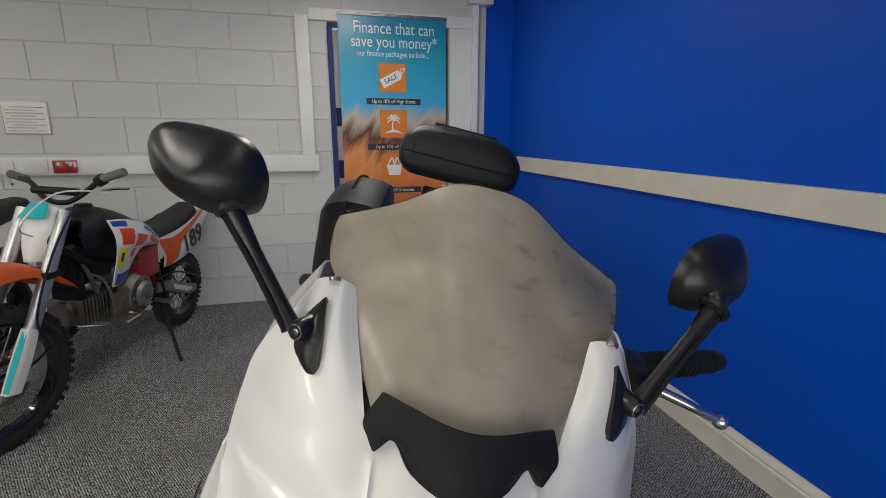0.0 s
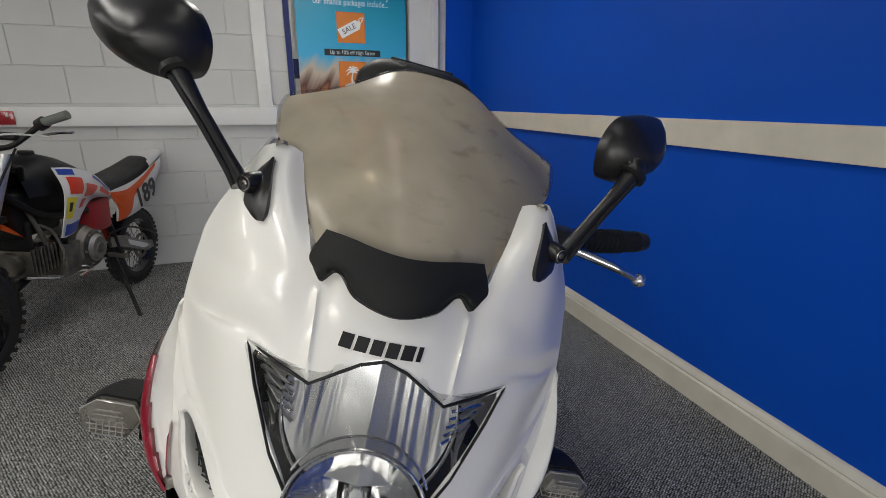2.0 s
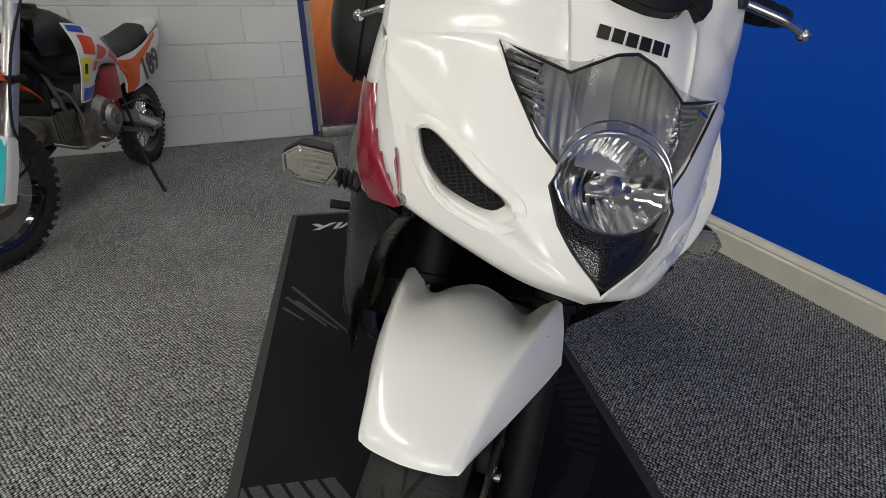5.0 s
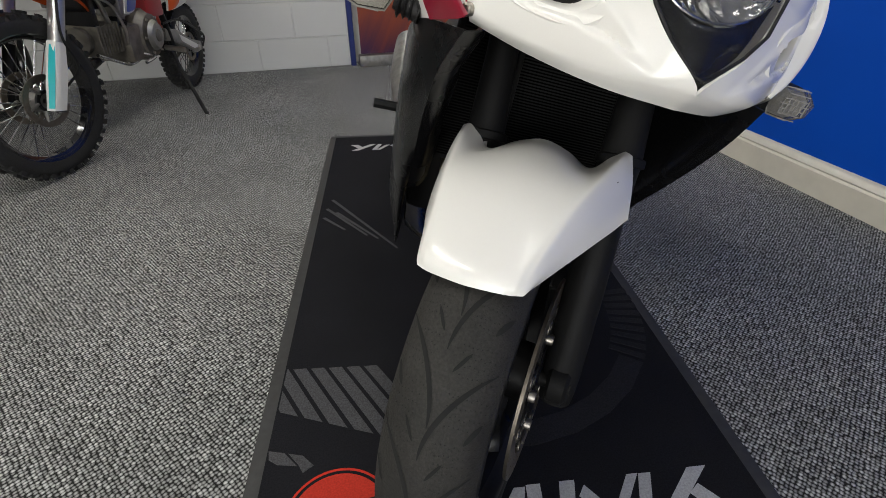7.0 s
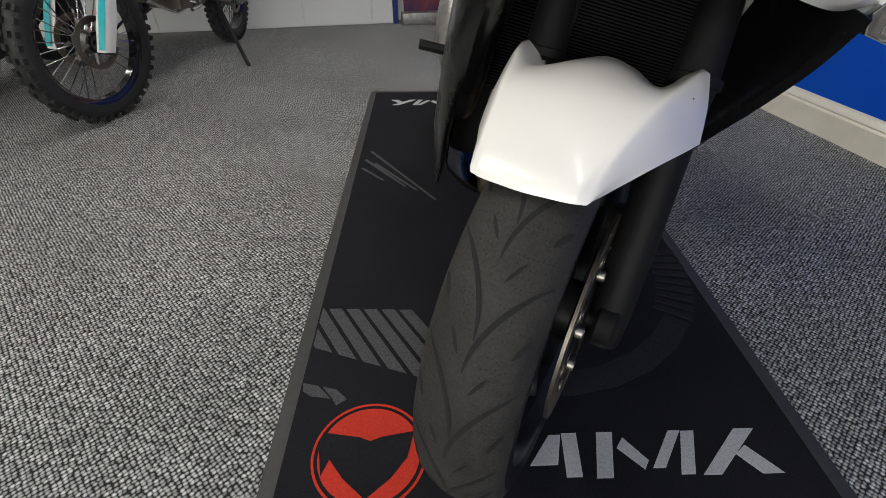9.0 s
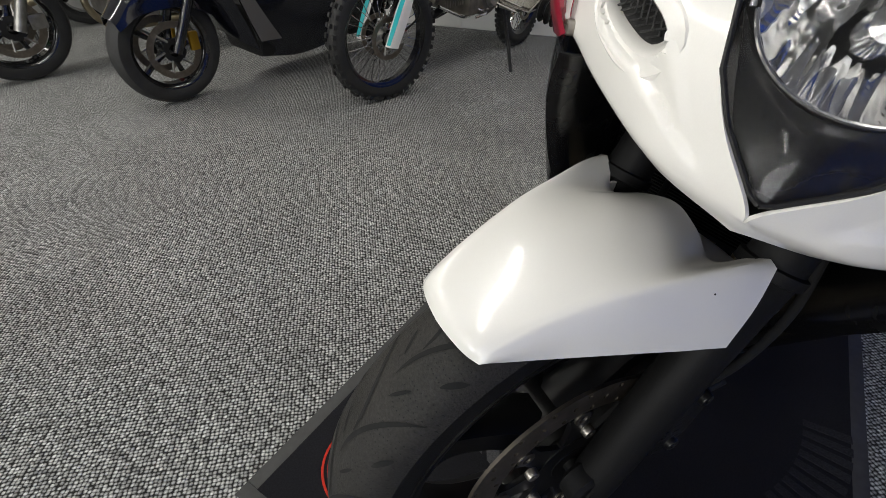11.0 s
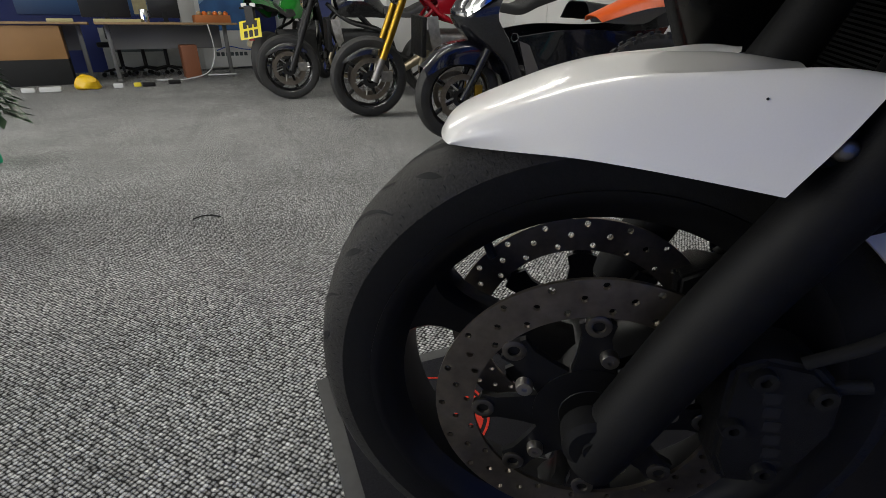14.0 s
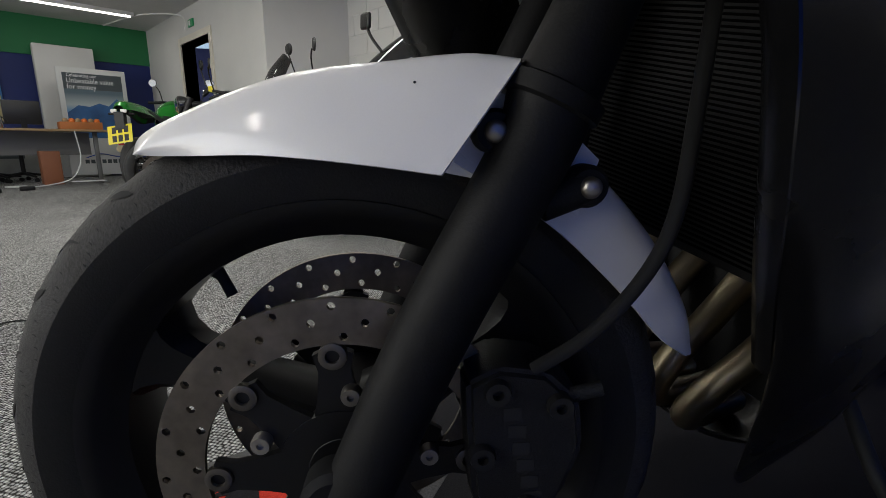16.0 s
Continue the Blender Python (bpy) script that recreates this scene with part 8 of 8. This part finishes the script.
desk(-8.2, -7.45, 0.02, 1.72, "wooden office desk on grey metal legs")
desk(-8.2, -7.45, -1.72, -0.05, "wooden office desk with an orange-brown drawer pack")
part_drawer = tagged(part("drawer_pack", boxed(-7.95, -7.5, -1.2, -0.35, 0.30, 0.68, 0.006), mat("brown_drawer", (0.30, 0.16, 0.06), 0.5, stain=0.1)), "brown wooden drawer pack under the desk", "drawers")
part("drawer_runner", boxed(-7.95, -7.5, -1.2, -0.35, 0.0, 0.30, 0.004), DARK_MATT, part_drawer)
PAPER_WHITE = mat("poster_white", (0.62, 0.63, 0.62), 0.5, stain=0.05)
SKY_PRINT = ramp_mat("poster_print", [(0.0, (0.04, 0.10, 0.22)), (0.25, (0.05, 0.17, 0.36)), (0.42, (0.14, 0.30, 0.50)), (0.52, (0.42, 0.47, 0.48)), (0.70, (0.10, 0.15, 0.18)), (1.0, (0.05, 0.09, 0.12))], 0.4)
DARK_GREY = mat("dark_grey_print", (0.06, 0.075, 0.08), 0.4)
face_x = Matrix.Rotation(radians(90), 4, "Z") @ Matrix.Rotation(radians(90), 4, "X")
board = thing("display_board", "white poster board with a blue mountain print", "board", pose(-9.05, 1.42, 0.0))
part("panel", boxed(0, 0.03, 0, 0.90, 0.04, 1.68, 0.006), PAPER_WHITE, board)
part("poster", boxed(0.031, 0.035, 0.07, 0.84, 0.62, 1.60), SKY_PRINT, board)
hill = plate([(0.07, 0.62), (0.07, 1.0), (0.22, 1.12), (0.36, 1.10), (0.50, 1.16), (0.62, 1.12), (0.74, 1.24), (0.84, 1.16), (0.84, 0.62)], 0.002, Matrix.Translation((0.036, 0, 0)) @ face_x)
part("mountain", hill, mat("mountain_blue", (0.035, 0.12, 0.30), 0.4, stain=0.3, stain_scale=5), board)
part("heading_strip", boxed(0.0355, 0.0375, 0.07, 0.84, 1.36, 1.60), DARK_GREY, board)
words("heading", "Celebrating our", 0.075, Matrix.Translation((0.039, 0.12, 1.565)) @ face_x, PRINT_WHITE, board, wide=0.8)
words("heading", "Unbeatable value", 0.105, Matrix.Translation((0.039, 0.11, 1.485)) @ face_x, PRINT_WHITE, board, wide=0.85)
words("heading", "for money", 0.105, Matrix.Translation((0.039, 0.11, 1.395)) @ face_x, PRINT_WHITE, board, wide=0.85)
for k in range(7):
    part("name_bar", boxed(0.031, 0.033, 0.20 + 0.075 * k, 0.255 + 0.075 * k, 0.22, 0.28), DARK_GREY, board)
part("swoosh", tube([(0.034, 0.22, 0.31), (0.034, 0.42, 0.37), (0.034, 0.62, 0.33), (0.034, 0.80, 0.31)], 0.008, 6), BLUE, board)
tagged(part("cream_panel", boxed(-9.5, -9.3, 1.22, 1.98, 0.0, 2.02, 0.01), WALL_WHITE), "cream upright panel behind the poster board", "panel")
PALE_BRICK = mat("poster_house_print", (0.42, 0.36, 0.20), 0.5, stain=0.3, stain_scale=9)
b2 = thing("wall_poster", "dark blue poster with pale heading bars on the display wall", "poster", pose(-9.58, -0.92, 0.84))
part("sheet", boxed(0, 0.012, 0, 1.72, 0, 1.04, 0.002), ramp_mat("dark_poster", [(0.0, (0.02, 0.05, 0.14)), (0.45, (0.05, 0.16, 0.36)), (0.7, (0.03, 0.08, 0.16)), (1.0, (0.02, 0.04, 0.07))], 0.4), b2)
for k, (a, b) in enumerate(((1.0, 1.45), (0.8, 1.66), (1.0, 1.40))):
    part("heading_bar", boxed(0.012, 0.015, a, b, 0.95 - 0.08 * k, 0.985 - 0.08 * k), PAPER_WHITE, b2)
part("yellow_block", boxed(0.012, 0.015, 1.50, 1.70, 0.02, 0.40), PALE_BRICK, b2)
for y0, y1, z1, label in ((-0.10, 0.46, 0.66, "large black monitor on the desk"), (0.68, 1.06, 0.36, "small black monitor on the desk")):
    shelf = thing("display_screen", label, "monitor", pose(-7.95, (y0 + y1) / 2, 0.722), "monitors on the desk")
    hw = (y1 - y0) / 2
    part("screen", boxed(0, 0.04, -hw, hw, 0.06, z1, 0.008), BLACK_SATIN, shelf)
    part("stand", boxed(0.0, 0.14, -0.10, 0.10, 0.0, 0.015, 0.004), BLACK_MATT, shelf)
    part("neck", boxed(0.03, 0.05, -0.03, 0.03, 0.01, 0.14), BLACK_MATT, shelf)
kettle = thing("steel_jug", "small steel jug on the desk", "jug", pose(-7.70, 0.60, 0.722))
part("body", revolve([(0.0, 0.0), (0.055, 0.0), (0.058, 0.08), (0.045, 0.16), (0.0, 0.165)], 20, axis="Z"), CHROME, kettle)
part("handle", tube([(0, 0.055, 0.05), (0, 0.095, 0.09), (0, 0.05, 0.14)], 0.007, 8), BLACK_MATT, kettle)
for k, y in enumerate((-0.45, 0.02, 0.28)):
    tagged(part("paper_tray", boxed(-7.72, -7.5, y, y + 0.26, 0.722, 0.76, 0.006), mat("pale_tray", (0.45, 0.40, 0.20), 0.5)), "pale yellow paper stack on the desk", "papers", "papers on the desks")
basket = thing("fruit_basket", "orange-brown wooden box of fruit on the desk", "box", pose(-7.78, 1.46, 0.722))
part("box", boxed(-0.13, 0.13, -0.25, 0.22, 0, 0.10, 0.006), mat("orange_wood", (0.40, 0.13, 0.03), 0.5, stain=0.15), basket)
for k in range(6):
    fr2 = bmesh.new()
    bmesh.ops.create_uvsphere(fr2, u_segments=12, v_segments=8, radius=0.036, matrix=pose(0.06, -0.18 + 0.07 * k, 0.115))
    part("fruit", fr2, AMBER if k % 2 else WOOD, basket)
# pale sign leaning on the wall under the desk, with dark stacked chairs before it
under = thing("leaning_sign", "pale printed sign leaning on the navy wall under the desk", "sign", pose(-9.45, 0.02, 0.0))
part("panel", boxed(0, 0.03, 0, 1.08, 0.0, 0.66, 0.004), mat("pale_sign", (0.34, 0.35, 0.33), 0.6, stain=0.2), under)
part("print", boxed(0.03, 0.032, 0.12, 0.9, 0.30, 0.40), DARK_GREY, under)
crnd = random.Random(21)
for cy in (0.22, 0.52, 0.82):
    cm = pose(-8.55, cy, 0, 0, 0, crnd.uniform(-25, 25))
    ch = thing("office_chair", "black office chair pushed in behind the desk", "chair", cm, "chairs behind the desk")
    sb3 = bmesh.new()
    box(sb3, -0.20, 0.20, -0.21, 0.21, 0.40, 0.47, 0.03, seg=3)
    part("seat", sb3, SEAT, ch)
    part("backrest", boxed(-0.24, -0.18, -0.19, 0.19, 0.50, 0.68, 0.025, seg=3), SEAT, ch)
    part("back_bar", tube([(-0.12, 0, 0.42), (-0.22, 0, 0.44), (-0.22, 0, 0.55)], 0.014, 8), BLACK_MATT, ch)
    part("gas_column", tube([(0, 0, 0.10), (0, 0, 0.41)], 0.026, 10), BLACK_MATT, ch)
    for k in range(5):
        a = 2 * math.pi * k / 5 + 0.3
        arm3 = part("foot_spoke", tube([(0, 0, 0.12), (0.27 * math.cos(a), 0.27 * math.sin(a), 0.075)], [0.022, 0.014], 8), BLACK_MATT, ch)
        part("castor", revolve([(0.0, -0.018), (0.028, -0.018), (0.030, 0.0), (0.028, 0.018), (0.0, 0.018)], 14, m=pose(0.27 * math.cos(a), 0.27 * math.sin(a), 0.030)), DARK_MATT, arm3)
tagged(part("cardboard_sheet", boxed(-7.95, -7.65, 0.95, 1.16, 0.0, 0.44, 0.01), mat("brown_card", (0.20, 0.07, 0.03), 0.6)), "brown box on the floor under the desk", "box")
yb = bmesh.new()
bmesh.ops.create_icosphere(yb, subdivisions=3, radius=0.15)
for v in yb.verts:
    v.co = Vector((v.co.x * 1.0, v.co.y * 1.35, max(v.co.z, -0.06) * 1.1)) * (1 + 0.22 * noise.noise(v.co * 14))
bag = part("carrier_bag", yb, mat("yellow_bag", (0.80, 0.50, 0.01), 0.4, bump=0.5, bump_scale=40), m=pose(-6.75, -0.20, 0.05) @ Matrix.Diagonal((0.65, 0.62, 0.68, 1)))
tagged(bag, "crumpled yellow plastic bag on the carpet", "bag")
for k, (x, y, s, mt) in enumerate(((-6.7, -0.55, 0.10, PAPER_WHITE), (-6.75, 0.10, 0.05, PAPER_WHITE), (-6.72, 0.42, 0.07, BLACK_MATT), (-6.7, -0.75, 0.06, PAPER_WHITE), (-6.75, 0.30, 0.04, YELLOW), (-6.9, 0.72, 0.07, BLACK_MATT))):
    tagged(part("tool", boxed(x - s * 0.6, x + s * 0.6, y - s, y + s, 0, 0.05, 0.012), mt), "small tool or pack lying on the carpet", "tool", "clutter on the carpet")
tagged(part("floor_bar", boxed(-7.55, -7.47, 1.22, 1.60, 0.036, 0.05, 0.003), PAPER_WHITE), "white strip across the desk foot", "strip")
tagged(part("cable_loop", tube([(-7.42, 1.32, 0.70), (-7.38, 1.34, 0.35), (-7.36, 1.22, 0.10), (-7.34, 0.95, 0.02), (-7.3, 0.7, 0.015), (-7.36, 0.55, 0.02), (-7.4, 0.75, 0.02)], 0.007, 7), PAPER_WHITE), "white cable hanging from the desk to the floor", "cable")
# far doorway
fd = bmesh.new()
for a, b, c, d in ((SDX0 - 0.09, SDX0, 0, SDZ + 0.09), (SDX1, SDX1 + 0.09, 0, SDZ + 0.09), (SDX0, SDX1, SDZ, SDZ + 0.09)):
    box(fd, a, b, STEP_Y - 0.02, STEP_Y + 0.21, c, d, 0.004)
structure("door_frame_far", fd, CREAM, "cream painted door frame", "door frame")
d2 = tagged(thing("door_2", "open navy door in the far wall", "door", pose(SDX0 + 0.03, STEP_Y + 0.18, 0.01, 0, 0, 55)), kind="structure")
part("leaf", boxed(0, 0.9, 0, 0.04, 0, SDZ - 0.03, 0.003), NAVY, d2)
part("glazing", boxed(0.25, 0.65, -0.004, 0.044, 1.0, 1.75), PAPER_WHITE, d2)
structure("wall_beyond", boxed(FAR_X, STEP_X, 5.0, 5.1, 0, CEIL), WALL_WHITE, "plain wall of the room beyond the door", "wall")
structure("wall_beyond_side", boxed(STEP_X - 0.2, STEP_X - 0.1, 4.2, 5.0, 0, CEIL), WALL_WHITE, "plain side wall of the room beyond", "wall")
structure("floor_beyond", boxed(FAR_X - 0.2, STEP_X, WY + 0.2, 5.1, -0.1, -0.002), CARPET, "carpet of the room beyond the door", "floor")
structure("ceiling_beyond", boxed(FAR_X - 0.2, STEP_X, WY + 0.2, 5.1, CEIL, CEIL + 0.1), CEILING, "ceiling of the room beyond", "ceiling")
sign = tagged(part("exit_sign", boxed(-7.35, -7.15, STEP_Y - 0.02, STEP_Y - 0.002, 2.18, 2.28, 0.003), mat("exit_green", (0.01, 0.28, 0.10), 0.4)), "small green exit sign above the door", "sign")
part("figure_bar", boxed(-7.31, -7.25, STEP_Y - 0.024, STEP_Y - 0.0205, 2.20, 2.26), PAPER_WHITE, sign)

# ---- ceiling battens ----
TUBE_GLOW = glow("fluorescent_tube", (1.0, 0.97, 0.9), 3.0)
# battens out of view are added only to carry the tuned lamps
for bx, by in BATTENS:
    f = thing("ceiling_light", "white fluorescent batten under the ceiling, one of a mostly unseen added set", "ceiling light", pose(bx, by, CEIL), "ceiling lights")
    part("body", boxed(-0.05, 0.05, -0.78, 0.78, -0.05, 0, 0.006), TRIM_WHITE, f)
    part("tube", tube([(0, -0.74, -0.062), (0, 0.74, -0.062)], 0.013, 10), TUBE_GLOW, f)
pipe = tagged(part("surface_conduit", tube([(FAR_X + 0.2, 2.2, CEIL - 0.03), (-8.2, 2.45, CEIL - 0.03), (-7.6, 2.83, CEIL - 0.08), (-7.5, 2.83, CEIL - 0.3)], 0.012, 8), TRIM_WHITE), "white conduit along the ceiling", "conduit")
tagged(part("pipe_box", boxed(1.40, 1.60, WY - 0.10, WY, 2.27, CEIL, 0.006), TRIM_WHITE), "white boxed pipe corner at the ceiling", "boxing")

# small dark curved mark on the carpet, drawn as a thin raised curve
thread = part("loose_thread", tube([(-1.475, 0.235, 0.003), (-1.488, 0.265, 0.004), (-1.484, 0.297, 0.003), (-1.446, 0.325, 0.004)], 0.0025, 6), DARK_MATT)
tagged(thread, "short dark curved mark on the carpet", "thread")

# ---- concrete blocks of the north wall ----
BW, BH, Z0 = 0.503, 0.2375, 1.404 - 6 * 0.2375


def block_mesh(w, h):
    b = boxed(-w / 2 + 0.003, w / 2 - 0.003, -0.0025, 0.012, -h / 2 + 0.003, h / 2 - 0.003, 0.0025, seg=1)
    me = bpy.data.meshes.new("block")
    b.to_mesh(me)
    b.free()
    me.materials.append(WALL_WHITE)
    return me


cache = {}
for row in range(11):
    z0, z1 = max(Z0 + row * BH, 0.0), min(Z0 + (row + 1) * BH, CEIL)
    if z1 - z0 < 0.03:
        continue
    first = -1.327 if row % 2 == 0 else -1.056
    x = first - BW * math.floor((first - STEP_X) / BW) - BW
    while x < 1.577:
        for lo, hi in ((STEP_X, DX0), (DX1, 1.577)) if z0 < DZ else ((STEP_X, 1.577),):
            a, b = max(x, lo), min(x + BW, hi)
            if b - a < 0.03:
                continue
            key = (round(b - a, 3), round(z1 - z0, 3))
            if key not in cache:
                cache[key] = block_mesh(*key)
            ob = new("block", cache[key])
            ob.parent = wall_north
            ob.location = ((a + b) / 2, WY + 0.0, (z0 + z1) / 2)
        x += BW
